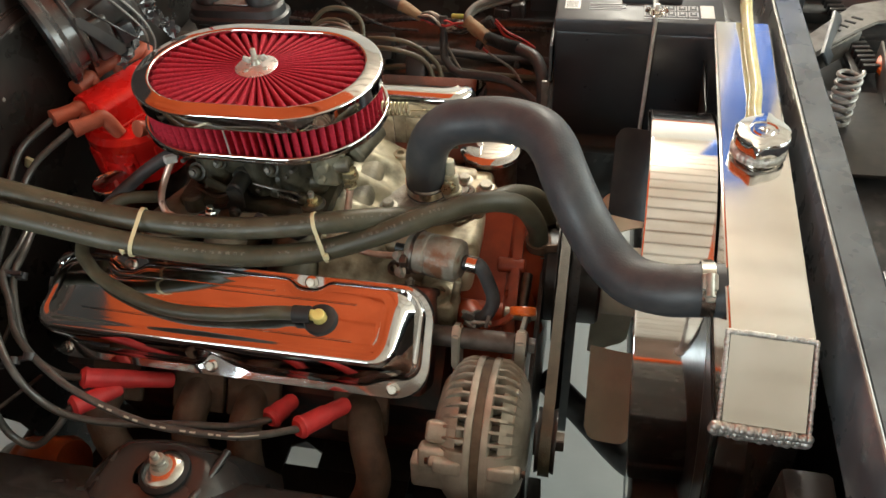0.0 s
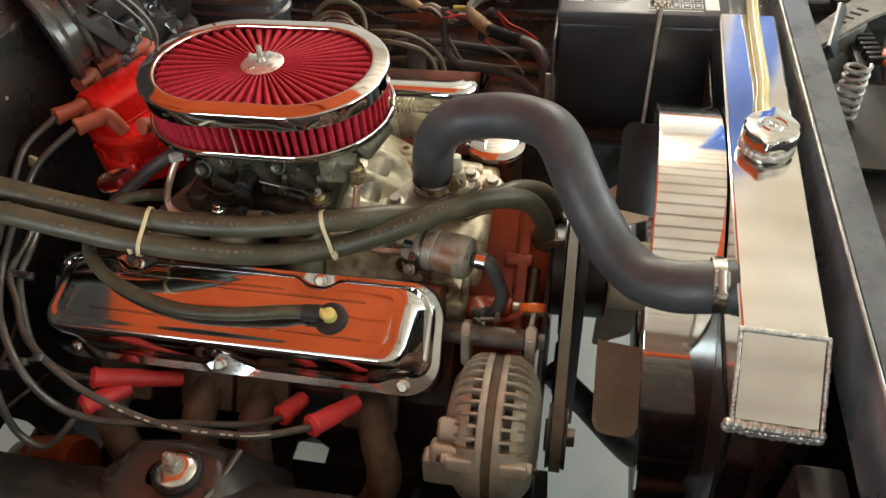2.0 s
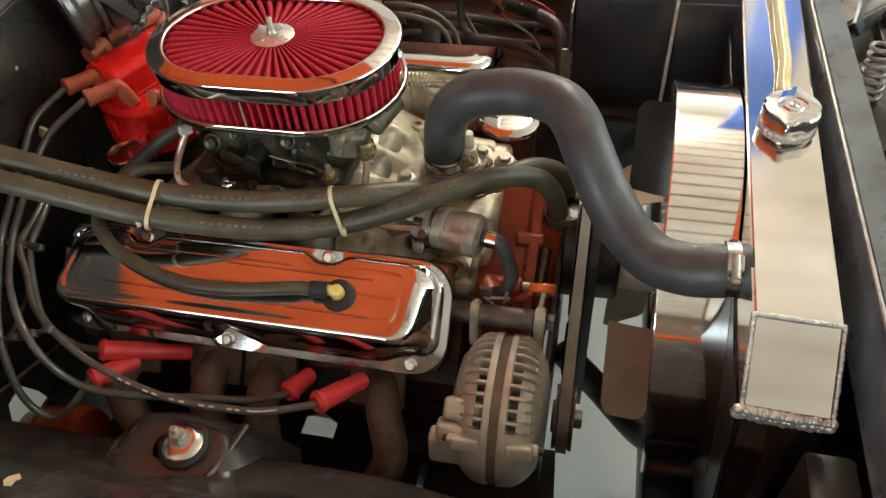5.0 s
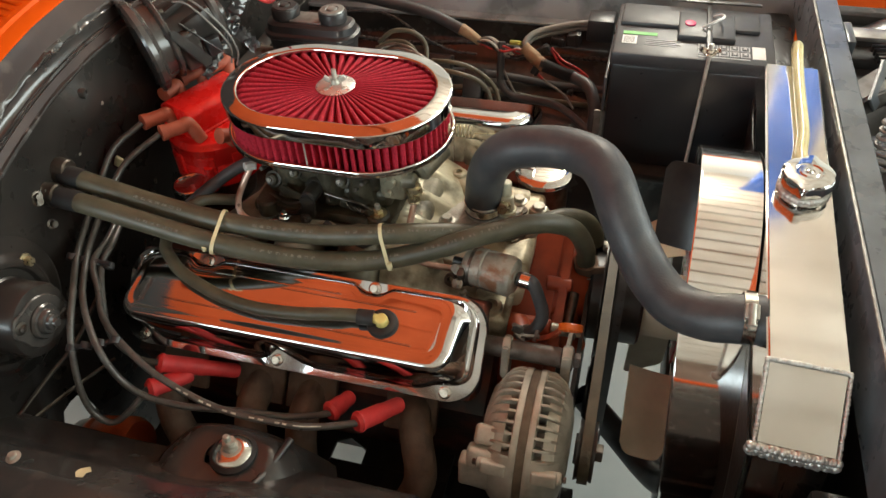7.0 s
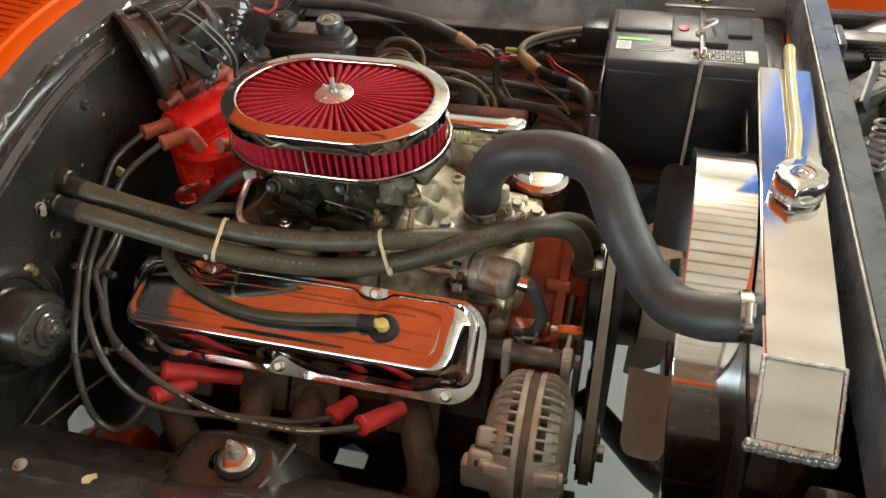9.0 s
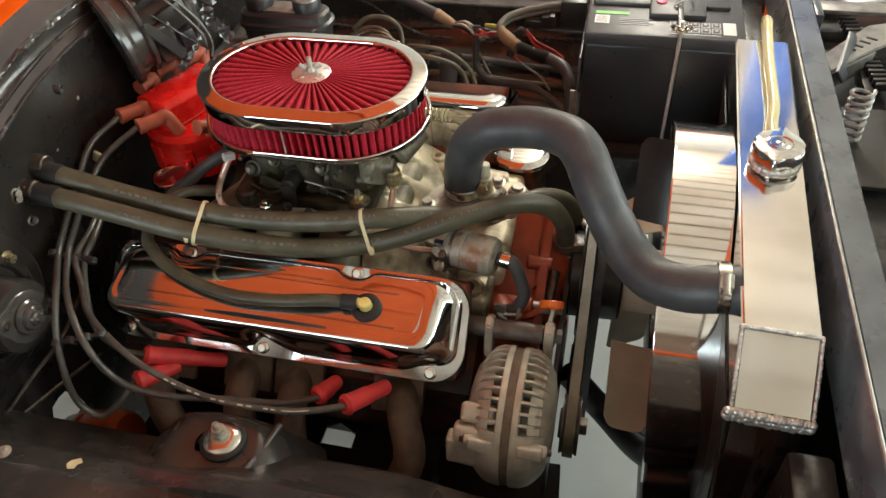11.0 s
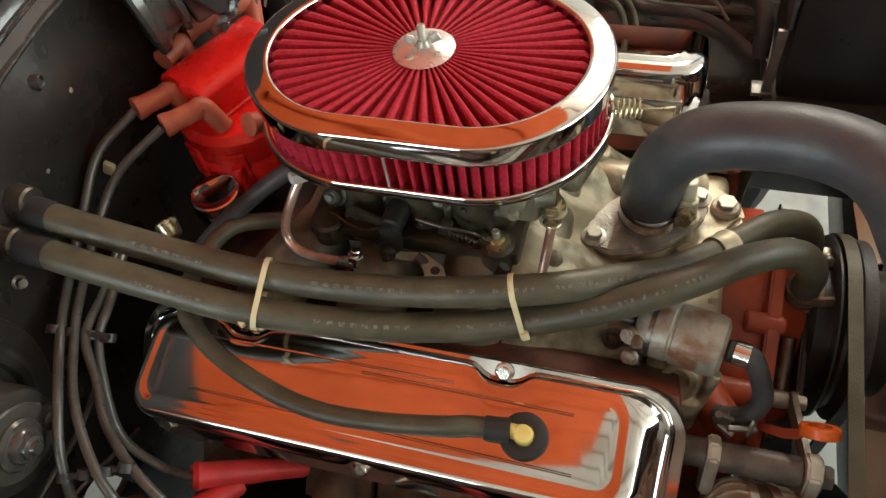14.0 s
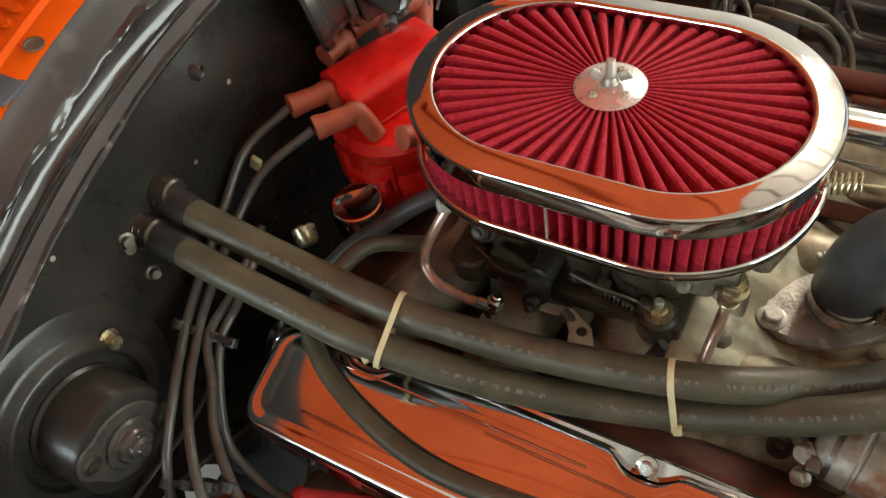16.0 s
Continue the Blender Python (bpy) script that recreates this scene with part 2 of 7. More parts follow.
BLUE_BIN = mat("blue_plastic", (0.06, 0.17, 0.60), 0.4)
RAW_METAL = mat("scuffed_seam_metal", (0.05, 0.046, 0.043), 0.35, 0.2, (0.32, 0.30, 0.28), 45, mix=(0.55, 0.68), bump=0.3)
RUBBER_GASKET = mat("dark_gasket", (0.018, 0.018, 0.018), 0.6)
LAMP_WHITE = mat("lamp_diffuser", (1.0, 0.93, 0.82), 0.5, emit=9.0)
DARK_GREY = mat("dark_grey_paint", (0.085, 0.097, 0.11), 0.32, 0.0, (0.05, 0.058, 0.066), 12, coat=0.2, bump=0.08, bump_scale=40)

# ---- tools for building ----
INV = {}


def thing(name, loc, label, category, group="", kind=""):
    ob = new(name)
    ob.empty_display_size = 0.05
    ob.location = loc
    INV[ob] = Matrix.Translation(loc).inverted()
    return tagged(ob, label, category, group, kind)


def link(name, bm, material, smooth=True):
    me = bpy.data.meshes.new(name)
    bmesh.ops.recalc_face_normals(bm, faces=bm.faces)
    bm.to_mesh(me)
    bm.free()
    for p in me.polygons:
        p.use_smooth = smooth
    if smooth:
        me.set_sharp_from_angle(angle=radians(38))
    me.materials.append(material)
    return new(name, me)


def part(name, bm, material, parent, label="", smooth=True):
    ob = link(name, bm, material, smooth)
    ob.parent = parent
    ob.matrix_parent_inverse = INV.get(parent, Matrix.Identity(4))
    if label:
        ob["label"] = label
    return ob


def whole(name, bm, material, label, category, group="", kind="", smooth=True):
    return tagged(link(name, bm, material, smooth), label, category, group, kind)


def frame_to(z, origin=(0, 0, 0), x=None):
    """A pose at origin whose z axis points along z."""
    z = Vector(z).normalized()
    a = Vector(x) if x else (Vector((1, 0, 0)) if abs(z.x) < 0.9 else Vector((0, 1, 0)))
    xx = (a - a.dot(z) * z).normalized()
    yy = z.cross(xx)
    return Matrix.Translation(origin) @ Matrix((xx, yy, z)).transposed().to_4x4()


def put(bm, src, m=None):
    """Joins the bmesh src, moved by m, into bm."""
    if m is not None:
        src.transform(m)
    me = bpy.data.meshes.new("tmp")
    src.to_mesh(me)
    src.free()
    bm.from_mesh(me)
    bpy.data.meshes.remove(me)
    return bm


def revolve(profile, m=None, seg=32, bm=None):
    """Turns a profile of (radius, height) about z."""
    b = bmesh.new()
    rings = []
    for r, h in profile:
        if r < 1e-6:
            rings.append([b.verts.new((0, 0, h))])
        else:
            rings.append([b.verts.new((r * math.cos(2 * math.pi * i / seg), r * math.sin(2 * math.pi * i / seg), h)) for i in range(seg)])
    for a, c in zip(rings, rings[1:]):
        for i in range(seg):
            j = (i + 1) % seg
            if len(a) == 1 and len(c) == 1:
                continue
            if len(a) == 1:
                b.faces.new((a[0], c[i], c[j]))
            elif len(c) == 1:
                b.faces.new((a[i], a[j], c[0]))
            else:
                b.faces.new((a[i], a[j], c[j], c[i]))
    if m is not None:
        b.transform(m)
    return put(bm, b) if bm is not None else b


def rod(a, c, r, r2=None, seg=20, bevel=0.0, bm=None):
    """A capped round bar from a to c."""
    a, c = Vector(a), Vector(c)
    h = (c - a).length
    r2 = r if r2 is None else r2
    e = bevel
    prof = [(0, 0), (r - e, 0), (r, e), (r2, h - e), (r2 - e, h), (0, h)] if e else [(0, 0), (r, 0), (r2, h), (0, h)]
    return revolve(prof, frame_to(c - a, a), seg, bm)


def box(size, m=None, bevel=0.0, seg=2, bm=None):
    b = bmesh.new()
    bmesh.ops.create_cube(b, size=1.0, matrix=Matrix.Diagonal((*size, 1)))
    if bevel:
        bmesh.ops.bevel(b, geom=b.edges[:], offset=bevel, segments=seg, affect="EDGES", profile=0.5)
    if m is not None:
        b.transform(m)
    return put(bm, b) if bm is not None else b


def between(lo, hi, bevel=0.0, bm=None, seg=2):
    """A box by two opposite corners."""
    lo, hi = Vector(lo), Vector(hi)
    return box(tuple(abs(v) for v in hi - lo), Matrix.Translation((lo + hi) / 2), bevel, seg, bm)


def prism(outline, h0, h1, m=None, bevel=0.0, bm=None):
    """An outline in x and y, raised from h0 to h1."""
    b = bmesh.new()
    lo = [b.verts.new((x, y, h0)) for x, y in outline]
    f = b.faces.new(lo)
    ext = bmesh.ops.extrude_face_region(b, geom=[f])
    bmesh.ops.translate(b, verts=[v for v in ext["geom"] if isinstance(v, bmesh.types.BMVert)], vec=(0, 0, h1 - h0))
    if bevel:
        bmesh.ops.recalc_face_normals(b, faces=b.faces)
        bmesh.ops.bevel(b, geom=[e for e in b.edges if len(e.link_faces) == 2 and e.calc_face_angle(0) > 0.6], offset=bevel, segments=2, affect="EDGES")
    if m is not None:
        b.transform(m)
    return put(bm, b) if bm is not None else b


def smooth_line(pts, n=8):
    """Catmull-Rom points through pts."""
    p = [Vector(q) for q in pts]
    p = [2 * p[0] - p[1]] + p + [2 * p[-1] - p[-2]]
    out = []
    for i in range(1, len(p) - 2):
        for k in range(n):
            t = k / n
            a, b, c, d = p[i - 1], p[i], p[i + 1], p[i + 2]
            out.append(0.5 * ((2 * b) + (c - a) * t + (2 * a - 5 * b + 4 * c - d) * t * t + (3 * b - a - 3 * c + d) * t ** 3))
    out.append(p[-2])
    return out


def tube(pts, r, seg=14, n=8, bm=None, hollow=False, radii=None):
    """A round hose through pts, with capped ends."""
    line = smooth_line(pts, n)
    b = bmesh.new()
    rings = []
    t0 = (line[1] - line[0]).normalized()
    side = t0.orthogonal().normalized()
    for i, q in enumerate(line):
        t = (line[min(i + 1, len(line) - 1)] - line[max(i - 1, 0)]).normalized()
        side = (side - side.dot(t) * t).normalized()
        up = t.cross(side)
        rr = radii(i / (len(line) - 1)) if radii else r
        rings.append([b.verts.new(q + rr * (math.cos(2 * math.pi * k / seg) * side + math.sin(2 * math.pi * k / seg) * up)) for k in range(seg)])
    for a, c in zip(rings, rings[1:]):
        for k in range(seg):
            b.faces.new((a[k], a[(k + 1) % seg], c[(k + 1) % seg], c[k]))
    for end in (rings[0], rings[-1]):
        b.faces.new(end)
    return put(bm, b) if bm is not None else b


def hex_bolt(at, axis, r=0.007, h=0.006, washer=0.011, bm=None):
    m = frame_to(axis, at)
    b = revolve([(0, 0), (washer, 0), (washer, 0.0012), (r * 0.9, 0.0022), (0, 0.0022)], m.copy(), 18)
    head = prism([(r * math.cos(k * math.pi / 3), r * math.sin(k * math.pi / 3)) for k in range(6)], 0.002, 0.002 + h, m, 0.0008)
    put(b, head)
    return put(bm, b) if bm is not None else b


def rounded(hx, hy, r, n=8, dense=0):
    """A rounded rectangle's outline, with dense extra points on each long side."""
    out = []
    for cx, cy, a0 in ((hx - r, hy - r, 0), (-hx + r, hy - r, 90), (-hx + r, -hy + r, 180), (hx - r, -hy + r, 270)):
        for k in range(n + 1):
            a = radians(a0 + 90 * k / n)
            out.append((cx + r * math.cos(a), cy + r * math.sin(a)))
        if dense and a0 in (0, 180):
            s = 1 if a0 == 0 else -1
            out += [(s * (hx - r) * (1 - 2 * k / (dense + 1)), s * hy) for k in range(1, dense + 1)]
    return out


def loft(loops, m=None, cap=True, bm=None):
    """Skins loops that have the same number of points (x, y, z)."""
    b = bmesh.new()
    rings = [[b.verts.new(p) for p in lp] for lp in loops]
    k = len(rings[0])
    for a, c in zip(rings, rings[1:]):
        for i in range(k):
            b.faces.new((a[i], a[(i + 1) % k], c[(i + 1) % k], c[i]))
    if cap:
        b.faces.new(rings[0])
        b.faces.new(rings[-1])
    if m is not None:
        b.transform(m)
    return put(bm, b) if bm is not None else b


def sheet(fn, nu, nv, thick, m=None):
    """A curved panel from fn(u, v), with thickness along its normals."""
    b = bmesh.new()
    g = [[b.verts.new(fn(i / nu, j / nv)) for j in range(nv + 1)] for i in range(nu + 1)]
    for i in range(nu):
        for j in range(nv):
            b.faces.new((g[i][j], g[i + 1][j], g[i + 1][j + 1], g[i][j + 1]))
    bmesh.ops.recalc_face_normals(b, faces=b.faces)
    bmesh.ops.solidify(b, geom=b.faces[:], thickness=thick)
    if m is not None:
        b.transform(m)
    return b


def extrude_x(section, x0, x1, m=None, bm=None):
    """A closed section in y and z, drawn out along x."""
    return loft([[(x0, y, z) for y, z in section], [(x1, y, z) for y, z in section]], m, True, bm)


def clamp(name, centre, axis, r, width, parent=None, screw_dir=(0, 0, 1)):
    """A worm-drive hose clamp round a hose."""
    z = Vector(axis).normalized()
    s = Vector(screw_dir)
    s = (s - s.dot(z) * z).normalized()
    b = revolve([(r, -width / 2), (r + 0.0012, -width / 2), (r + 0.0012, width / 2), (r, width / 2), (r, -width / 2)], frame_to(z, centre), 32)
    band = link(name, b, CHROME_DULL) if parent is None else part("hose_clamp", b, CHROME_DULL, parent)
    c = Vector(centre) + s * (r + 0.004)
    t = z.cross(s)
    h = box((width * 1.15, 0.016, 0.008), frame_to(s, c, z), 0.0015)
    rod(c - t * 0.008 + s * 0.003, c + t * 0.014 + s * 0.003, 0.0042, seg=12, bm=h)
    put(h, hex_bolt(c + t * 0.014 + s * 0.003, t, 0.0048, 0.004, 0.0055))
    part("worm_screw", h, ZINC, band)
    slots = bmesh.new()
    for k in range(10):
        a = -0.9 + 0.16 * k
        d = math.cos(a) * (-t) * 1 + math.sin(a) * s
        q = Vector(centre) + d * (r + 0.0014)
        box((width * 0.6, 0.0014, 0.0008), frame_to(d, q, z), bm=slots)
    part("band_slot", slots, STEEL_DARK, band)
    return band

# ---- garage ----
whole("floor", between((-4, -3.6, -0.1), (5, 3.6, 0)), CONCRETE, "pale grey stained concrete garage floor", "floor", kind="structure", smooth=False)
whole("wall_back", between((-4.1, -3.6, 0), (-4, 3.6, 2.7)), WALL_DARK, "unseen garage wall, brown to tone down reflections", "wall", kind="structure", smooth=False)
whole("wall_left", between((-4.1, 3.6, 0), (5.1, 3.7, 2.7)), WALL_WHITE, "plain white plastered garage wall", "wall", kind="structure", smooth=False)
b = between((-4.1, -3.7, 0), (-2.0, -3.6, 2.7))
between((-0.4, -3.7, 0), (5.1, -3.6, 2.7), bm=b)
between((-2.0, -3.7, 0), (-0.4, -3.6, 1.05), bm=b)
between((-2.0, -3.7, 2.25), (-0.4, -3.6, 2.7), bm=b)
# unseen window made up to hold the cool side light
win = tagged(new("added_window"), "white framed window added out of view for the cool side light", "window", kind="structure")
for lo, hi in (((-2.0, -3.69, 1.05), (-1.95, -3.61, 2.25)), ((-0.45, -3.69, 1.05), (-0.4, -3.61, 2.25)), ((-1.95, -3.69, 1.05), (-0.45, -3.61, 1.10)), ((-1.95, -3.69, 2.20), (-0.45, -3.61, 2.25)), ((-1.22, -3.68, 1.10), (-1.18, -3.62, 2.20))):
    part("window_frame", between(lo, hi, 0.004), WALL_WHITE, win)
whole("wall_right", b, WALL_DARK, "unseen garage wall, brown to tone down reflections", "wall", kind="structure", smooth=False)
b = between((5, -3.6, 2.35), (5.1, 3.6, 2.7))
between((5, -3.6, 0), (5.1, -2.1, 2.35), bm=b)
between((5, 2.7, 0), (5.1, 3.6, 2.35), bm=b)
whole("wall_front", b, WALL_WHITE, "white garage wall round an open doorway", "wall", kind="structure", smooth=False)
b = bmesh.new()
for k in range(32):
    y = -3.6 + 0.225 * k
    between((-4.1, y + 0.016, 2.6), (5.1, y + 0.209, 2.7), 0.004, b)
whole("ceiling", b, CEIL_WHITE, "white boarded garage ceiling with open joints", "ceiling", kind="structure", smooth=False)
whole("ceiling_backing", between((-4.1, -3.7, 2.7), (5.1, 3.7, 2.74)), CEIL_JOINT, "brown backing above the ceiling boards", "ceiling", kind="structure", smooth=False)
# fixture made up to carry the added fill light
for x, y, down, up, tint in FILL_LAMPS:
    lamp = thing("fill_tube", (x, y, 2.6), "hanging tube added out of view as a fill light", "lamp", "hanging tube lights")
    part("housing", box((0.10, 1.3, 0.02), Matrix.Translation((x, y, 2.295)), 0.006), WALL_WHITE, lamp)
    part("diffuser", rod((x, y - 0.6, 2.266), (x, y + 0.6, 2.266), 0.018), LAMP_WHITE, lamp, "glowing diffuser tube")
    for s in (-0.5, 0.5):
        part("cord", rod((x, y + s, 2.305), (x, y + s, 2.6), 0.004, seg=8), WALL_WHITE, lamp)

# ---- car body round the engine ----


def seam_z(y):
    return 0.980 - 0.72 * y * y


FW = -0.34
car = thing("car_body", (0, 0, 0), "orange car body with a black painted engine bay", "car")


def fire(u, v):
    y = -0.66 + 1.4 * u
    low = 0.30 + 0.268 * math.exp(-((y + 0.318) / 0.050) ** 4)
    z = low + (seam_z(max(-0.5, min(0.5, y))) - low) * v
    x = FW - 0.02 * max(0, 0.5 - v) * 2
    d = math.hypot((y + 0.075) / 0.05, (z - 0.93) / 0.035)
    x += 0.012 * math.exp(-d * d)
    x += 0.02 * math.exp(-(((y - 0.16) / 0.13) ** 2 + ((z - 0.86) / 0.12) ** 2) ** 2)
    x += 0.004 * noise.noise((y * 9, z * 9, 3))
    return (x, y, z)


# dark plate added to block the bright floor below the firewall opening
part("toe_filler", between((FW - 0.045, -0.47, 0.22), (FW - 0.033, -0.18, 0.475), 0.004), BLACK_METAL, car)
part("firewall", sheet(fire, 90, 44, 0.004), BLACK_PAINT, car, "black firewall with dents and scuffs")


def strip(rows, name, material, label="", thick=0.003, bumpy=0.0):
    """A pressed strip along y, from (x, height over the seam) and a share of x that widens away from the middle."""
    k = len(rows) - 1

    def fn(u, v):
        y = -0.72 + 1.46 * u
        f = v * k
        i = min(int(f), k - 1)
        w = f - i
        wide = 0.25 + 0.75 * max(0.0, min(1.0, (-0.03 - y) / 0.2))
        x = sum(r[0] * q for r, q in ((rows[i], 1 - w), (rows[i + 1], w))) + wide * sum((r[2] if len(r) > 2 else 0.0) * q for r, q in ((rows[i], 1 - w), (rows[i + 1], w)))
        z = rows[i][1] * (1 - w) + rows[i + 1][1] * w + seam_z(max(-0.55, min(0.55, y)))
        return (x, y, z + bumpy * noise.noise((y * 40, v * 5, 1)))

    return part(name, sheet(fn, 80, k, thick), material, car, label)


strip([(FW + 0.0045, -0.0015), (FW + 0.004, 0.0025), (FW - 0.0005, 0.0032), (FW - 0.0025, 0.0)], "firewall_seam", RAW_METAL, "chipped pinch-weld seam", 0.002, 0.002)
strip([(FW - 0.0025, 0.0005), (FW - 0.0035, 0.004), (FW - 0.006, 0.0125)], "seam_flange", PRIMER_BLACK, "brown-black flange behind the seam")
strip([(FW - 0.006, 0.0125), (FW - 0.0062, 0.0150), (FW - 0.0072, 0.0158), (FW - 0.0082, 0.0148)], "flange_ridge", BLACK_GLOSS, "glossy folded ridge", 0.002, 0.001)
strip([(FW - 0.0082, 0.0148), (FW - 0.0088, 0.0150, -0.004), (FW - 0.0094, 0.0185, -0.007), (FW - 0.0100, 0.0240, -0.009), (FW - 0.0106, 0.031, -0.009)], "drip_trough", TROUGH_BLACK, "glossy black drip trough", 0.003, 0.0015)
strip([(FW - 0.0106, 0.031, -0.009), (FW - 0.016, 0.044, -0.005), (FW - 0.0205, 0.058), (FW - 0.0225, 0.066), (FW - 0.024, 0.069)], "cowl_channel", PRIMER_BLACK, "brown-black channel below the cowl", 0.003, 0.001)
strip([(FW - 0.024, 0.0685), (FW - 0.028, 0.0715), (FW - 0.046, 0.0755), (FW - 0.049, 0.0795), (FW - 0.20, 0.10), (FW - 0.50, 0.125)], "cowl_panel", BODY_ORANGE, "orange cowl panel with louvres")
lvm = prism([(-0.16, -0.0045), (0.0, -0.0045), (0.006, 0.0), (0.0, 0.0045), (-0.16, 0.0045)], 0, 0.0035, None, 0.0012)
lme = bpy.data.meshes.new("cowl_louvre")
lvm.to_mesh(lme)
lvm.free()
lme.materials.append(BODY_ORANGE)
for k in range(54):
    y = -0.62 + 0.0135 * k
    z = seam_z(max(-0.55, min(0.55, y))) + 0.0800
    ob = new("cowl_louvre", lme)
    ob.parent = car
    ob.matrix_basis = Matrix.Translation((FW - 0.060, y, z + 0.0005)) @ Matrix.Rotation(0.145, 4, "Y") @ Matrix.Rotation(0.30, 4, "X")
b = box((0.026, 0.026, 0.003), Matrix.Translation((FW - 0.034, -0.205, seam_z(0.205) + 0.0745)) @ Matrix.Rotation(0.2, 4, "Y") @ Matrix.Rotation(0.1, 4, "Z"), 0.001)
part("cowl_bracket", b, DARK_GREY, car, "small dark drilled tab")
part("cowl_grommet", revolve([(0, 0.0003), (0.0058, 0.0003), (0.0062, 0.0012), (0.0078, 0.0010), (0.008, 0), (0, 0)], Matrix.Translation((FW - 0.033, -0.166, seam_z(0.166) + 0.0735)) @ Matrix.Rotation(0.18, 4, "Y"), 18), RUST, car, "rusty drain hole")
# lumpy seam sealer where the panels meet
def sealer(u, v):
    y = -0.34 + 0.46 * u
    lump = max(0.0, noise.noise((y * 55, v * 2.5, 7)) + 0.35) * math.sin(math.pi * v) * (0.35 + 0.65 * max(0.0, noise.noise((y * 11, 3, 2)) + 0.4))
    wide = 0.25 + 0.75 * max(0.0, min(1.0, (-0.03 - y) / 0.2))
    return (FW - 0.0085 - 0.008 * wide - 0.005 * v + 0.006 * lump, y, seam_z(y) + 0.027 + 0.012 * v + 0.003 * noise.noise((y * 30, v, 1)))


b = sheet(sealer, 200, 8, 0.0015)
part("seam_sealer", b, TROUGH_BLACK, car, "lumpy black seam sealer")


def apron_near(u, v):
    x = FW + 1.02 * u
    sec = [(-0.725, 0.90), (-0.66, 0.86), (-0.60, 0.805), (-0.52, 0.795), (-0.485, 0.765), (-0.455, 0.715), (-0.425, 0.685), (-0.395, 0.66), (-0.385, 0.60), (-0.38, 0.48)]
    f = v * (len(sec) - 1)
    i = min(int(f), len(sec) - 2)
    w = f - i
    w = w * w * (3 - 2 * w)
    y = sec[i][0] * (1 - w) + sec[i + 1][0] * w
    z = sec[i][1] * (1 - w) + sec[i + 1][1] * w
    hump = math.exp(-((x - 0.13) / 0.13) ** 4)
    z += 0.02 * hump * (1 if 0.35 < v < 0.85 else 0.3) - 0.05 * max(0, (x - 0.3)) * v
    z += 0.003 * noise.noise((x * 8, y * 8, 0))
    return (x, y, z)


part("inner_fender", sheet(apron_near, 60, 48, 0.004), BLACK_GLOSS, car, "black inner fender apron")


def tower(u, v):
    a = 2 * math.pi * u
    rr = 0.020 + 0.095 * v
    sq = 1 / max(abs(math.cos(a)), abs(math.sin(a))) ** 0.4
    x = -0.015 + rr * sq * math.cos(a) * 1.05
    y = -0.418 + rr * sq * math.sin(a) * 0.75
    z = 0.714 - 0.004 * v - 0.075 * max(0, v - 0.30) ** 1.6 / 0.57 * (1 + 0.4 * math.sin(a))
    return (x, y, z)


part("suspension_tower", sheet(tower, 40, 14, 0.004), BLACK_GLOSS, car, "pressed black suspension tower top")
part("tower_rib", tube([(0.050, -0.375, 0.705), (0.040, -0.42, 0.706), (0.032, -0.475, 0.722)], 0.005), BLACK_GLOSS, car)


def apron_far(u, v):
    x = FW + 1.02 * u
    sec = [(0.44, 0.40), (0.46, 0.54), (0.52, 0.61), (0.60, 0.655), (0.645, 0.69), (0.652, 0.742)]
    f = v * (len(sec) - 1)
    i = min(int(f), len(sec) - 2)
    w = f - i
    y = sec[i][0] * (1 - w) + sec[i + 1][0] * w
    z = sec[i][1] * (1 - w) + sec[i + 1][1] * w
    y += 0.03 * math.exp(-((x - 0.05) / 0.1) ** 4) * -1 * (1 if v < 0.6 else 0)
    return (x, y + 0.004 * noise.noise((x * 7, z * 7, 2)), z)


part("far_inner_fender", sheet(apron_far, 50, 28, 0.004), BLACK_GLOSS, car, "black inner fender apron")
for s in (1, -1):
    sec = [(s * 0.72, 0.895), (s * 0.715, 0.905), (s * 0.725, 0.915), (s * 0.80, 0.925), (s * 0.88, 0.88), (s * 0.90, 0.78), (s * 0.89, 0.45), (s * 0.86, 0.45), (s * 0.87, 0.76), (s * 0.85, 0.86), (s * 0.79, 0.9), (s * 0.73, 0.90)]
    shift = 0.09 if s > 0 else 0.0
    part("fender", extrude_x([(y + shift, z) for y, z in sec], -0.75, 1.0), BODY_ORANGE, car, "glossy orange front fender")
part("apron_rail", extrude_x([(0.655, 0.742), (0.632, 0.742), (0.630, 0.745), (0.632, 0.749), (0.648, 0.752), (0.672, 0.80), (0.70, 0.86), (0.73, 0.89), (0.80, 0.895), (0.80, 0.885), (0.735, 0.88), (0.71, 0.85), (0.682, 0.79)], FW, 0.66), RAIL_GLARE, car, "upper apron rail, coloured blue-grey for its cool glare")
part("rail_edge", rod((FW + 0.24, 0.6305, 0.747), (0.30, 0.6305, 0.747), 0.0016, seg=8), PALE_STEEL, car, "thin pale edge")
# hood, opened wide above the bay


def hood(u, v):
    y = -0.79 + 1.58 * u
    d = 1.45 * v
    a = radians(52)
    return (-0.62 + d * math.cos(a), y, 1.12 + d * math.sin(a) + 0.03 * math.sin(math.pi * v) - 0.06 * abs(y) ** 2)


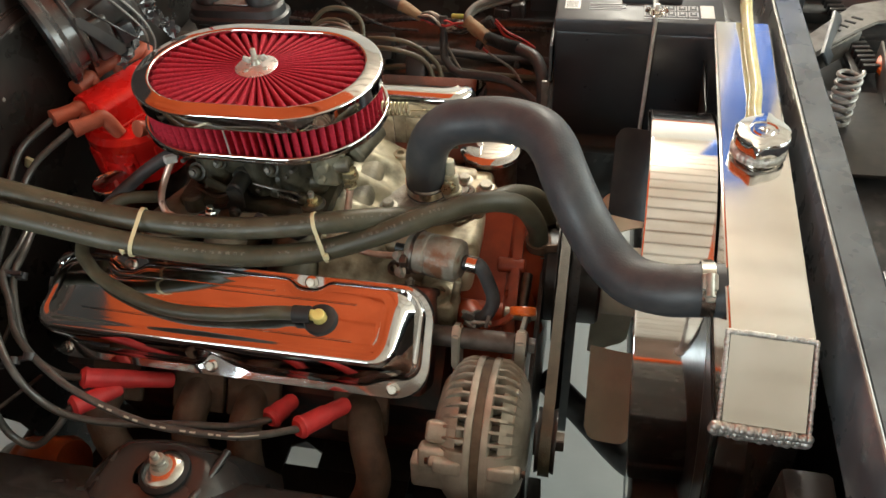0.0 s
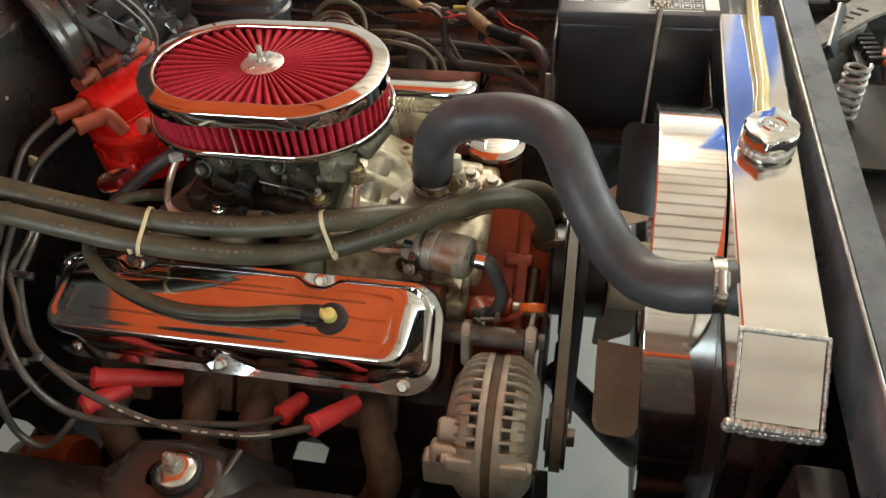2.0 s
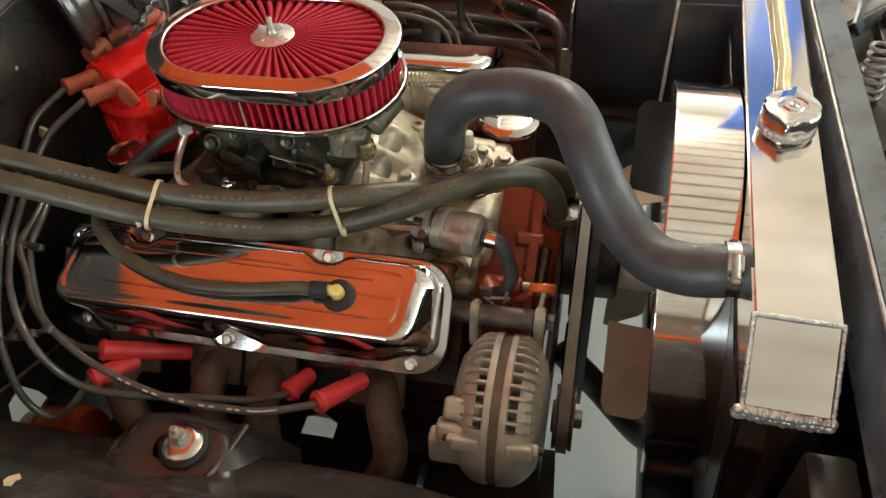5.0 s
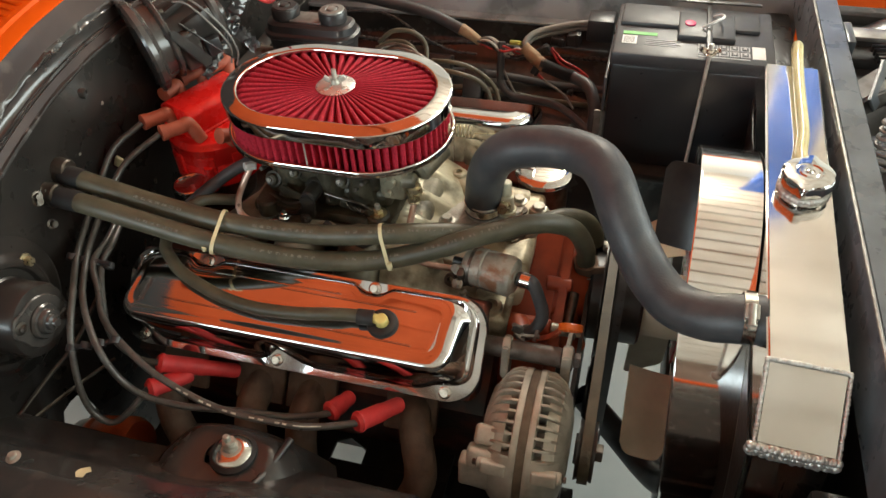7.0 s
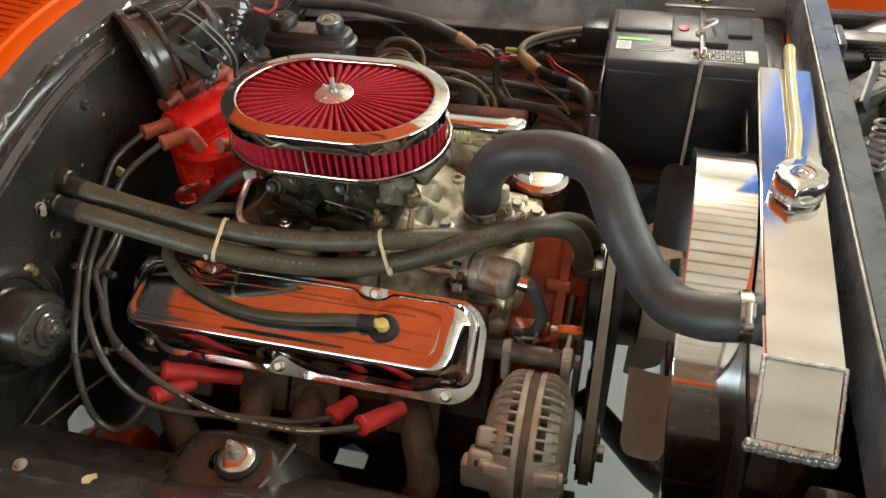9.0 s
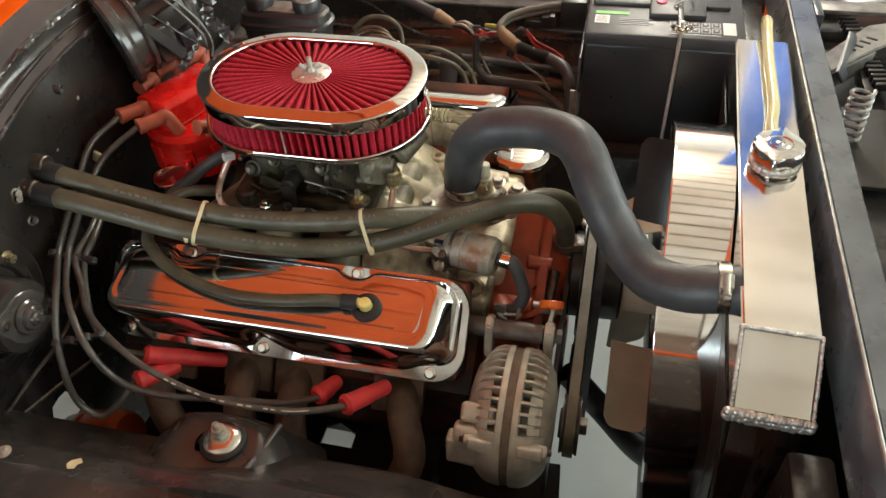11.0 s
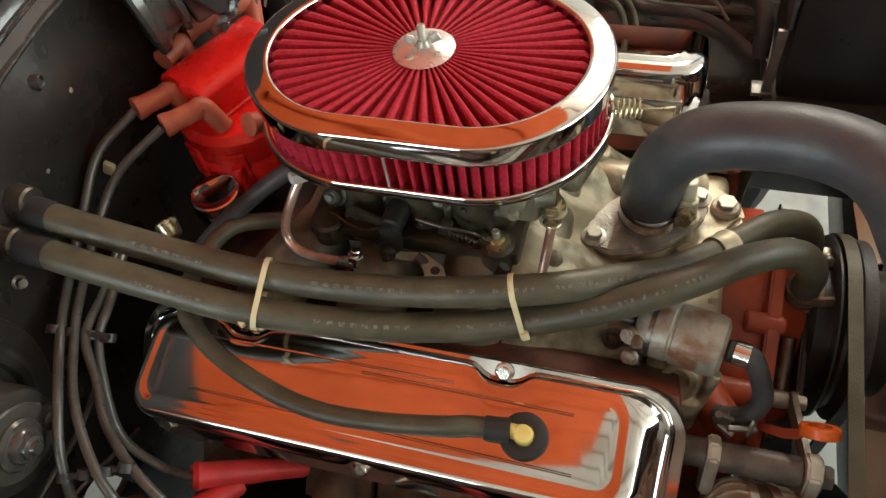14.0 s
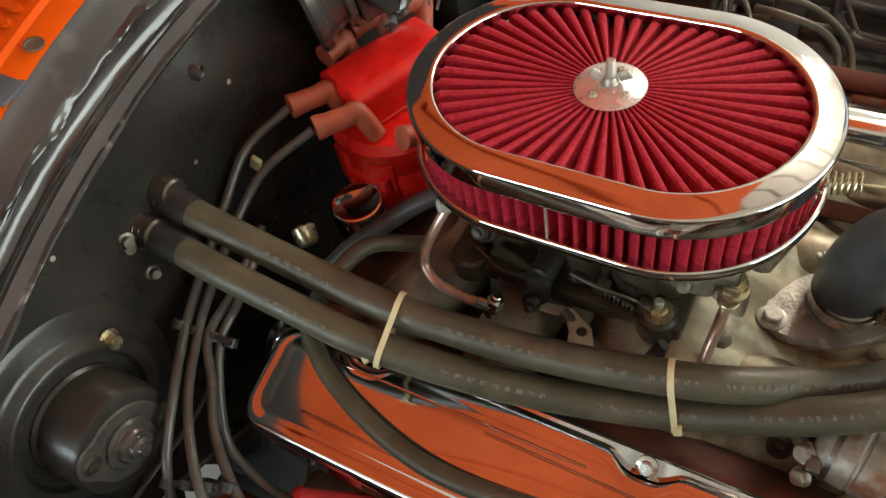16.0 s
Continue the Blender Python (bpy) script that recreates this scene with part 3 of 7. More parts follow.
part("hood", sheet(hood, 24, 24, 0.025), HOOD_ORANGE, car, "opened orange hood")
# unseen black pad added so the cover's rear end reflects dark
a = radians(52)
part("hood_dark_pad", sheet(lambda u, v: (-0.62 + (0.02 + 0.19 * v) * math.cos(a) + 0.02, -0.70 + 1.4 * u, 1.12 + (0.02 + 0.19 * v) * math.sin(a) - 0.012 - 0.06 * (-0.7 + 1.4 * u) ** 2), 20, 6, 0.008), RUBBER_GASKET, car, "black pad added to darken the valve cover's reflection")
for y in (-0.60, -0.2, 0.2, 0.60):
    pts = [(-0.62 + d * math.cos(a) + 0.015, y * (1 - 0.25 * d), 1.12 + d * math.sin(a) - 0.02) for d in (0.26, 0.6, 1.0, 1.4)]
    part("hood_brace", tube(pts, 0.022, 8, 4), HOOD_ORANGE, car)
# radiator support
sec = [(0.647, 0.80), (0.647, 0.882), (0.651, 0.888), (0.683, 0.888), (0.687, 0.882), (0.687, 0.86), (0.681, 0.86), (0.681, 0.88), (0.653, 0.88), (0.653, 0.80)]
b = bmesh.new()
loft([[(x, -0.70, z) for x, z in sec], [(x, 0.70, z) for x, z in sec]], bm=b)
part("radiator_support", b, BEAM_GREY, car, "dark grey radiator support panel")
part("support_lip", tube([(0.648, -0.68, 0.887), (0.647, -0.3, 0.888), (0.647, 0.2, 0.888), (0.648, 0.68, 0.887)], 0.0022, 8), PALE_STEEL, car, "thin pale lip")
for y in (-0.45, -0.22, 0.42):
    part("support_tab", between((0.687, y - 0.035, 0.85), (0.70, y + 0.035, 0.884), 0.003), DARK_GREY, car)
# black panel added so the gap behind the radiator stays dark
part("gap_filler_panel", between((0.690, -0.72, 0.30), (0.702, 0.72, 0.845), 0.003), BLACK_METAL, car)
b = between((0.515, -0.70, 0.22), (0.70, 0.70, 0.30), 0.01)
part("lower_crossmember", b, BLACK_METAL, car)
for s in (1, -1):
    in_y, out_y = (0.45, 0.51) if s > 0 else (-0.36, -0.42)
    part("frame_rail", between((-0.34, in_y, 0.34), (0.66, out_y, 0.48), 0.01), BLACK_METAL, car)
    part("side_baffle", between((0.60, s * 0.352, 0.30), (0.645, s * 0.70, 0.79), 0.006), BLACK_PAINT, car)
part("engine_crossmember", between((0.15, -0.22, 0.24), (0.335, 0.22, 0.35), 0.03), BLACK_METAL, car)
# black sheets made up to fill the dark underside and hide the bright floor
for lo, hi in (((-0.31, -0.385), (-0.004, -0.165)), ((-0.004, -0.385), (0.19, -0.226)), ((0.048, -0.226), (0.19, -0.165))):
    part("underside_filler", between((*lo, 0.40), (*hi, 0.408), 0.002), BLACK_METAL, car, "black sheet added for the dark underside below the headers")
part("underside_filler", prism([(0.192, -0.165), (0.380, -0.165), (0.386, -0.25), (0.394, -0.36), (0.305, -0.36), (0.297, -0.328), (0.272, -0.308), (0.240, -0.305), (0.214, -0.322), (0.192, -0.315)], 0.355, 0.362, None, 0.001), BLACK_METAL, car, "black sheet added for the dark underside below the alternator")
part("underside_filler", prism([(-0.004, -0.196), (0.016, -0.184), (0.048, -0.200), (0.048, -0.165), (-0.004, -0.165)], 0.401, 0.407, None, 0.001), BLACK_METAL, car)
for s in (1, -1):
    w = Matrix.Translation((0.10, s * 0.60, 0.315)) @ Matrix.Rotation(radians(90), 4, "X")
    part("tyre", revolve([(0.19, -0.09), (0.29, -0.1), (0.31, -0.08), (0.317, 0.0), (0.31, 0.08), (0.29, 0.1), (0.19, 0.09), (0.19, -0.09)], w.copy(), 48), RUBBER, car)
    part("rim", revolve([(0, -0.03), (0.15, -0.05), (0.19, -0.09), (0.19, 0.09), (0.15, 0.02), (0, 0.0)], w.copy(), 40), STEEL_DARK, car)

# ---- engine: block, heads, manifold ----
engine = thing("engine_block", (0, 0, 0.55), "orange painted V8 engine block with cylinder heads", "engine")
b = extrude_x([(-0.16, 0.34), (0.16, 0.34), (0.19, 0.46), (0.205, 0.52), (0.235, 0.62), (0.07, 0.72), (-0.07, 0.72), (-0.235, 0.62), (-0.205, 0.52), (-0.19, 0.46)], -0.27, 0.25)
part("block", b, ORANGE_DARK, engine)
for s in (1, -1):
    m = Matrix.Translation((0.0025, s * 0.2275, 0.7415)) @ Matrix.Rotation(s * radians(-45), 4, "X")
    part("cylinder_head", box((0.48, 0.125, 0.075), m @ Matrix.Translation((0, 0, -0.0405)), 0.006), ORANGE_DARK, engine, "dark mottled orange cylinder head")
# front timing cover, water pump and fuel pump boss
front = thing("timing_cover", (0.28, -0.05, 0.62), "grimy orange timing cover and water pump housing", "engine part")
COVER_PLANE = Matrix(((0, 0, 1, 0.25), (1, 0, 0, 0), (0, 1, 0, 0), (0, 0, 0, 1)))
b = prism([(-0.13, 0.40), (0.13, 0.40), (0.15, 0.55), (0.12, 0.66), (0.09, 0.705), (0.035, 0.736), (-0.100, 0.666), (-0.148, 0.60), (-0.15, 0.55)], 0, 0.068, COVER_PLANE, 0.005)
part("cover", b, ORANGE, front)
b = prism([(0.036, 0.742), (0.028, 0.7455), (-0.102, 0.678), (-0.158, 0.602), (-0.155, 0.585), (-0.143, 0.59), (-0.094, 0.658), (0.036, 0.726)], 0.0685, 0.081, COVER_PLANE, 0.002)
part("flange_rail", b, ORANGE, front)
b = prism([(0.024, 0.7425), (-0.085, 0.687), (-0.090, 0.683), (-0.088, 0.679), (-0.082, 0.681), (0.026, 0.7365)], -0.002, 0.010, COVER_PLANE, 0.0015)
part("rear_rail", b, ORANGE, front)
b = rod((0.315, 0, 0.64), (0.36, 0, 0.64), 0.07, 0.055, 32, 0.006)
rod((0.31, -0.05, 0.66), (0.345, -0.085, 0.60), 0.032, 0.026, 20, 0.004, b)
part("water_pump", b, ORANGE, front)
for y, z in ((0.016, 0.735), (-0.128, 0.64), (-0.13, 0.57), (0.1, 0.69), (0.12, 0.6)):
    part("cover_bolt", hex_bolt((0.331, y, z), (1, 0, 0)), STEEL_DARK, front)
part("cover_bolt", hex_bolt((0.322, 0.020, 0.743), (0, -0.45, 0.9), 0.007, 0.006, 0.008), ZINC, front)
b = rod((0.300, -0.046, 0.698), (0.337, -0.046, 0.698), 0.0105, 0.0095, 20, 0.002)
part("bolt_boss", b, ORANGE, front, "grimy bolt boss across the flange")
part("long_stud", rod((0.341, -0.055, 0.694), (0.338, -0.104, 0.668), 0.0075, 0.0072, 16, 0.001), STEEL_DARK, front, "dark long stud")
# black plate made up to keep the area behind the belt dark
part("front_filler_plate", prism([(-0.245, 0.40), (-0.18, 0.34), (0.12, 0.34), (0.14, 0.60), (0.02, 0.70), (-0.06, 0.672), (-0.10, 0.655), (-0.17, 0.632), (-0.24, 0.60)], 0, 0.006, Matrix(((0, 0, 1, 0.356), (1, 0, 0, 0), (0, 1, 0, 0), (0, 0, 0, 1))), 0.002), BLACK_METAL, front, "black plate added to fill the dark area behind the belt")
b = rod((0.25, -0.112, 0.677), (0.317, -0.112, 0.677), 0.0135, 0.0125, 20, 0.002)
rod((0.27, -0.125, 0.685), (0.297, -0.165, 0.690), 0.02, 0.016, bm=b)
part("pump_boss", b, ORANGE, front)

# intake manifold
intake = thing("intake_manifold", (0, 0, 0.74), "stained bare cast aluminium intake manifold", "manifold")
b = between((-0.14, -0.075, 0.715), (0.13, 0.075, 0.785), 0.018, seg=4)
part("plenum", b, CAST_GRIMY, intake)
for s in (1, -1):
    for x0, x1 in ((-0.10, -0.165), (-0.03, -0.05), (0.05, 0.05)):
        pts = [(x0, s * 0.03, 0.762), (x0 * 0.7 + x1 * 0.3, s * 0.08, 0.765), (x0 * 0.3 + x1 * 0.7, s * 0.125, 0.75), (x1, s * 0.165, 0.712)]
        part("runner", tube(pts, 0.033, 20, 6), CAST_GRIMY, intake, "oil-stained runner")
b = between((-0.19, -0.165, 0.665), (0.20, 0.165, 0.712), 0.02, seg=4)
part("valley_base", b, CAST_GRIMY, intake)


def front_casting(u, v):
    """The lumpy front of the casting, with soft ridges running down it."""
    x = 0.085 + 0.125 * u
    y = -0.155 + 0.31 * v
    w = u * u * (3 - 2 * u)
    z = 0.792 - 0.062 * w - 0.55 * max(0, abs(y) - 0.085) - 0.9 * max(0, abs(y) - 0.125)
    ridge = 0.5 + 0.5 * math.cos(2 * math.pi * (y - 0.012 * u) / 0.052)
    z += 0.011 * (ridge ** 1.5 - 0.5) * math.sin(math.pi * min(1, 0.25 + u))
    return (x + 0.004 * ridge * u, y, z + 0.002 * noise.noise((x * 60, y * 60, 4)))


part("front_casting", sheet(front_casting, 24, 60, 0.006), CAST_ALU, intake, "soft-edged cream casting with ridges")
for x, y, z, r, h in ((0.15, -0.095, 0.745, 0.013, 0.022), (0.188, -0.062, 0.735, 0.012, 0.02), (0.178, 0.065, 0.735, 0.014, 0.022), (0.14, 0.09, 0.75, 0.012, 0.018), (0.205, -0.095, 0.722, 0.011, 0.016)):
    part("cast_boss", revolve([(0, 0), (r * 1.25, 0), (r, h * 0.4), (r * 0.95, h * 0.9), (r * 0.8, h), (r * 0.45, h), (r * 0.4, h * 0.7), (0, h * 0.7)], Matrix.Translation((x, y, z)), 22), CAST_ALU, intake)
b = between((0.10, -0.11, 0.70), (0.275, 0.11, 0.735), 0.012, seg=3)
tube([(0.12, -0.075, 0.735), (0.17, -0.07, 0.742), (0.235, -0.085, 0.728)], 0.024, 16, 6, b)
tube([(0.12, 0.075, 0.735), (0.17, 0.07, 0.742), (0.245, 0.085, 0.722)], 0.024, 16, 6, b)
rod((0.196, 0.01, 0.725), (0.196, 0.01, 0.757), 0.036, 0.036, 28, 0.003, b)
part("water_crossover", b, CAST_ALU, intake)
b = prism([(0.062 * math.cos(t) * (1 if abs(math.cos(t)) > 0.7 else 0.85), 0.036 * math.sin(t)) for t in [k * math.pi / 14 for k in range(28)]], 0, 0.008, pose(0.196, 0.01, 0.757, 0, 0, 35), 0.0015)
part("thermostat_flange", b, HOUSING_GREY, intake, "weathered grey thermostat flange")
b = prism([(0.061 * math.cos(t) * (1 if abs(math.cos(t)) > 0.7 else 0.85), 0.035 * math.sin(t)) for t in [k * math.pi / 14 for k in range(28)]], -0.003, 0, pose(0.196, 0.01, 0.757, 0, 0, 35))
part("thermostat_gasket", b, GASKET_RUST, intake, "rusty stained gasket")
part("thermostat_pedestal", loft([[(*q, z) for q in ((0.056 * k_ * math.cos(t), 0.033 * k_ * math.sin(t)) for t in [k * math.pi / 14 for k in range(28)])] for z, k_ in ((-0.045, 0.86), (-0.020, 0.92), (-0.008, 1.0), (-0.003, 1.0))], pose(0.196, 0.01, 0.757, 0, 0, 35)), CAST_ALU, intake, "cream cast pedestal")
b = rod((0.196, 0.01, 0.764), (0.198, 0.007, 0.79), 0.026, 0.0245, 28, 0.002)
part("thermostat_neck", b, HOUSING_GREY, intake)
for s in (1, -1):
    part("thermostat_bolt", hex_bolt((0.196 + s * 0.046, 0.01 + s * 0.032, 0.765), (0, 0, 1), 0.008, 0.007, 0.012), ZINC, intake)
b = prism([(0.215, 0.0), (0.235, 0.075), (0.262, 0.082), (0.284, 0.068), (0.290, 0.045), (0.276, 0.028), (0.262, 0.0), (0.24, -0.02)], 0.722, 0.742, None, 0.004)
rod((0.270, 0.052, 0.725), (0.270, 0.052, 0.747), 0.016, 0.0145, 20, 0.002, b)
part("mounting_ear", b, CAST_ALU, intake)
part("ear_bolt", hex_bolt((0.270, 0.052, 0.747), (0, 0, 1), 0.0095, 0.006, 0.012), ZINC, intake)
part("threaded_hole", revolve([(0, 0.0005), (0.0045, 0.0005), (0.005, 0.0016), (0.0095, 0.002), (0.0105, 0.0), (0, 0)], Matrix.Translation((0.244, 0.049, 0.742)), 20), STEEL_DARK, intake)
b = rod((0.229, 0.012, 0.742), (0.229, 0.012, 0.80), 0.0125, 0.0105, 20, 0.002)
rod((0.229, 0.012, 0.80), (0.229, 0.012, 0.822), 0.0075, 0.0065, 16, 0.001, b)
revolve([(0.012, 0), (0.0145, 0.001), (0.0145, 0.006), (0.012, 0.007)], Matrix.Translation((0.229, 0.012, 0.768)), 20, b)
part("temperature_boss", b, CAST_ALU, intake, "tall cream cast boss")
part("temperature_sender", hex_bolt((0.2285, 0.001, 0.786), (-0.1, -0.9, 0.3), 0.0085, 0.009, 0.010), BRASS, intake)
b = rod((0.252, -0.035, 0.71), (0.262, -0.05, 0.725), 0.013, 0.011, 16, 0.002)
hex_bolt((0.262, -0.05, 0.725), (0.5, -0.7, 0.6), 0.008, 0.01, 0.011, b)
part("bypass_elbow", b, CAST_ALU, intake)
for x, y in ((0.02, -0.155), (-0.1, -0.155), (0.1, -0.15), (0.205, -0.135), (0.02, 0.155), (0.1, 0.15)):
    part("manifold_bolt", hex_bolt((x, y, 0.722), (0, -0.5 if y < 0 else 0.5, 0.9), 0.0075, 0.007, 0.012), STEEL_DARK, intake)


# ---- valve covers ----
def cover_top(y):
    """Height of the sloping lid above the flange plane."""
    return 0.0535 - 0.62 * (y + 0.012)


COVER_ROWS = [
    # x0, x1, near y, far y, corner, lift (below 0: plain height), notch
    (-0.2475, 0.2475, -0.0660, 0.0660, 0.042, -0.0001, 0.0),
    (-0.2475, 0.2475, -0.0660, 0.0660, 0.042, -0.0026, 0.0),
    (-0.2466, 0.2466, -0.0652, 0.0652, 0.041, -0.0038, 0.0),
    (-0.2385, 0.2385, -0.0565, 0.0625, 0.034, -0.0046, 1.0),
    (-0.2375, 0.2375, -0.0555, 0.0620, 0.033, -0.0058, 1.0),
    (-0.2366, 0.2366, -0.0545, 0.0616, 0.032, -0.0086, 1.0),
    (-0.2350, 0.2350, -0.0530, 0.0614, 0.031, -0.0104, 0.95),
    (-0.2330, 0.2325, -0.0508, 0.0612, 0.030, -0.0112, 0.90),
    (-0.2312, 0.2295, -0.0490, 0.0610, 0.029, 0.14, 0.85),
    (-0.2295, 0.2260, -0.0440, 0.0606, 0.027, 0.30, 0.70),
    (-0.2275, 0.2215, -0.0370, 0.0602, 0.025, 0.52, 0.45),
    (-0.2255, 0.2165, -0.0300, 0.0597, 0.023, 0.74, 0.18),
    (-0.2238, 0.2120, -0.0238, 0.0592, 0.021, 0.90, 0.0),
    (-0.2225, 0.2085, -0.0205, 0.0586, 0.020, 0.965, 0.0),
    (-0.2212, 0.2055, -0.0180, 0.0578, 0.019, 0.995, 0.0),
    (-0.2196, 0.2030, -0.0158, 0.0566, 0.018, 1.008, 0.0),
    (-0.2178, 0.2008, -0.0138, 0.0552, 0.017, 1.010, 0.0),
    (-0.2160, 0.1990, -0.0118, 0.0540, 0.016, 1.000, 0.0),
    (-0.2140, 0.1970, -0.0096, 0.0526, 0.015, 0.980, 0.0),
    (-0.2120, 0.1950, -0.0076, 0.0512, 0.014, 0.975, 0.0),
    (-0.2100, 0.1930, -0.0055, 0.0500, 0.013, 0.985, 0.0),
    (-0.2085, 0.1915, -0.0040, 0.0490, 0.012, 1.0, 0.0),
]


def cover_loops(dense=90):
    loops = []
    for x0, x1, y0, y1, r, lift, notch in COVER_ROWS:
        lp = []
        for x, y in rounded((x1 - x0) / 2, (y1 - y0) / 2, r, 8, dense):
            x, y = x + (x0 + x1) / 2, y + (y0 + y1) / 2
            if notch:
                d = x + 0.0175
                if y < 0:
                    y += notch * 0.016 * (math.exp(-(d / 0.010) ** 2) if d < 0 else max(0.0, 1 - d / 0.055) ** 1.4)
                for bx in (0.2075, -0.2125):
                    g = math.exp(-(((x - bx) / 0.024) ** 2 + ((y + 0.05) / 0.022) ** 2))
                    x, y = x - notch * 0.006 * g * (1 if bx > 0 else -1), y + notch * 0.011 * g
            if y > 0.03 and (lift > 0 or notch):
                y -= 0.010 * sum(math.exp(-((x - bx) / 0.020) ** 4) for bx in (0.098, -0.135))
            z = -lift if lift < 0 else 0.005 + (cover_top(y) - 0.005) * lift
            lp.append((x, y, z))
        loops.append(lp)
    return loops


def valve_cover(s=-1):
    m = Matrix.Translation((0.0025, s * 0.2275, 0.7415)) @ Matrix.Rotation(s * radians(-45), 4, "X")
    base = thing("valve_cover", (0.0025, s * 0.2275, 0.7415), "polished chrome steel valve cover with a ventilation valve", "valve cover", "chrome valve covers")
    part("cover", loft(cover_loops(), m), CHROME_COVER, base)
    for (xa, ya), (xb, yb) in (((-0.19, 0.0445), (0.060, 0.0445)), ((-0.02, 0.0395), (0.160, 0.0385)), ((-0.17, 0.0035), (0.165, -0.0005))):
        pts = [(xa + (xb - xa) * k / 4, ya + (yb - ya) * k / 4) for k in range(5)]
        part("embossed_line", tube([m @ Vector((x, y, cover_top(y) - 0.0004)) for x, y in pts], 0.0013, 8), CHROME_COVER, base)
    part("gasket", prism(rounded(0.247, 0.0655, 0.036), -0.003, 0.0, m), RUBBER_GASKET, base)
    for x, y in ((0.2075, -0.0545), (-0.0175, -0.0545), (-0.2125, -0.0545), (0.0985, 0.0575), (-0.135, 0.0575)):
        n = m.to_3x3() @ Vector((0, 0, 1))
        part("cover_bolt", hex_bolt(m @ Vector((x, y, 0.0045)), n, 0.0056, 0.0045, 0.0082), CHROME_DULL, base)
    return base, m


MC = valve_cover()[1]
far_cover = thing("valve_cover", (0.0, 0.21, 0.70), "polished chrome steel valve cover behind the air cleaner", "valve cover", "chrome valve covers")
loops = []
for x0, x1, y0, y1, r, top, h in ((-0.255, 0.258, 0.122, 0.335, 0.045, 0, 0.700), (-0.255, 0.258, 0.122, 0.335, 0.045, 0, 0.704), (-0.246, 0.247, 0.134, 0.325, 0.043, 0, 0.706), (-0.244, 0.245, 0.137, 0.323, 0.042, 0, 0.711), (-0.242, 0.243, 0.140, 0.320, 0.041, 0, 0.722), (-0.239, 0.239, 0.146, 0.314, 0.039, 0, 0.765), (-0.237, 0.236, 0.149, 0.311, 0.037, 0, 0.800), (-0.236, 0.235, 0.1505, 0.309, 0.036, 1, 0.809), (-0.234, 0.232, 0.153, 0.306, 0.034, 1, 0.8135), (-0.231, 0.229, 0.157, 0.302, 0.032, 1, 0.8165), (-0.226, 0.222, 0.165, 0.296, 0.029, 1, 0.8180), (-0.222, 0.217, 0.170, 0.292, 0.027, 1, 0.8172), (-0.218, 0.212, 0.176, 0.288, 0.025, 1, 0.8182)):
    lp = []
    for x, y in rounded((x1 - x0) / 2, (y1 - y0) / 2, r, 10, 40):
        x, y = x + (x0 + x1) / 2, y + (y0 + y1) / 2
        lp.append((x, y, h + (0.009 if top or h > 0.78 else 0) - 0.18 * max(0.0, y - 0.16) - (1.7 if top else 0.2) * max(0.0, y - 0.192)))
    loops.append(lp)
part("cover", loft(loops), CHROME_COVER, far_cover)
for x0, x1 in ((-0.20, 0.118), (0.135, 0.215)):
    part("pressed_panel", box((x1 - x0, 0.004, 0.062), Matrix.Translation(((x0 + x1) / 2, 0.1450, 0.760)) @ Matrix.Rotation(radians(-8), 4, "X"), 0.0018, 3), CHROME_COVER, far_cover, "shallow pressed panel")
for x in (0.128, -0.1):
    part("cover_bolt", hex_bolt((x, 0.129, 0.7045), (0, 0, 1), 0.0056, 0.0045, 0.0082), CHROME_DULL, far_cover)
n = MC.to_3x3() @ Vector((0, 0, 1))
n = (MC.to_3x3() @ Vector((0, 0.52, 0.85))).normalized()
g = MC @ Vector((0.1245, 0.018, cover_top(0.018)))
pcv = thing("ventilation_valve", g, "yellow plastic crankcase valve in a black rubber grommet", "valve")
part("grommet", revolve([(0.009, -0.002), (0.0185, -0.002), (0.0195, 0.002), (0.018, 0.006), (0.013, 0.008), (0.009, 0.007), (0.009, -0.002)], frame_to(n, g), 28), RUBBER_GASKET, pcv)
b = rod(g, g + n * 0.016, 0.0085, 0.0075, 18, 0.001)
rod(g + n * 0.009 + Vector((0.006, 0, 0)), g + n * 0.011 + Vector((-0.022, 0.002, 0)), 0.0065, 0.006, 16, 0.0012, b)
part("valve_body", b, YELLOW_PLASTIC, pcv)
p0 = g + n * 0.011 + Vector((-0.012, 0.001, 0))
vh = thing("ventilation_hose", p0, "black rubber ventilation hose running over the valve cover", "hose")
part("cuff", tube([p0 + Vector((0.002, 0, 0)), p0 + Vector((-0.008, -0.001, 0)), p0 + Vector((-0.018, -0.002, 0.0005))], 0.0098, 16), RUBBER_GASKET, vh)
part("hose", tube([p0, p0 + Vector((-0.03, -0.003, 0.001)), (0.066, -0.250, 0.794), (0.021, -0.256, 0.791), (-0.030, -0.259, 0.791), (-0.072, -0.254, 0.792), (-0.109, -0.244, 0.795), (-0.148, -0.228, 0.798), (-0.167, -0.216, 0.804), (-0.183, -0.200, 0.812), (-0.188, -0.165, 0.820), (-0.18, -0.11, 0.815), (-0.14, -0.08, 0.80)], 0.0080, 16), HEATER_RUBBER, vh)

# ---- air cleaner ----
ac = thing("air_cleaner", (0, 0, 0.885), "oval chrome air cleaner with a red pleated filter", "air cleaner")
HX, HY = 0.155, 0.105


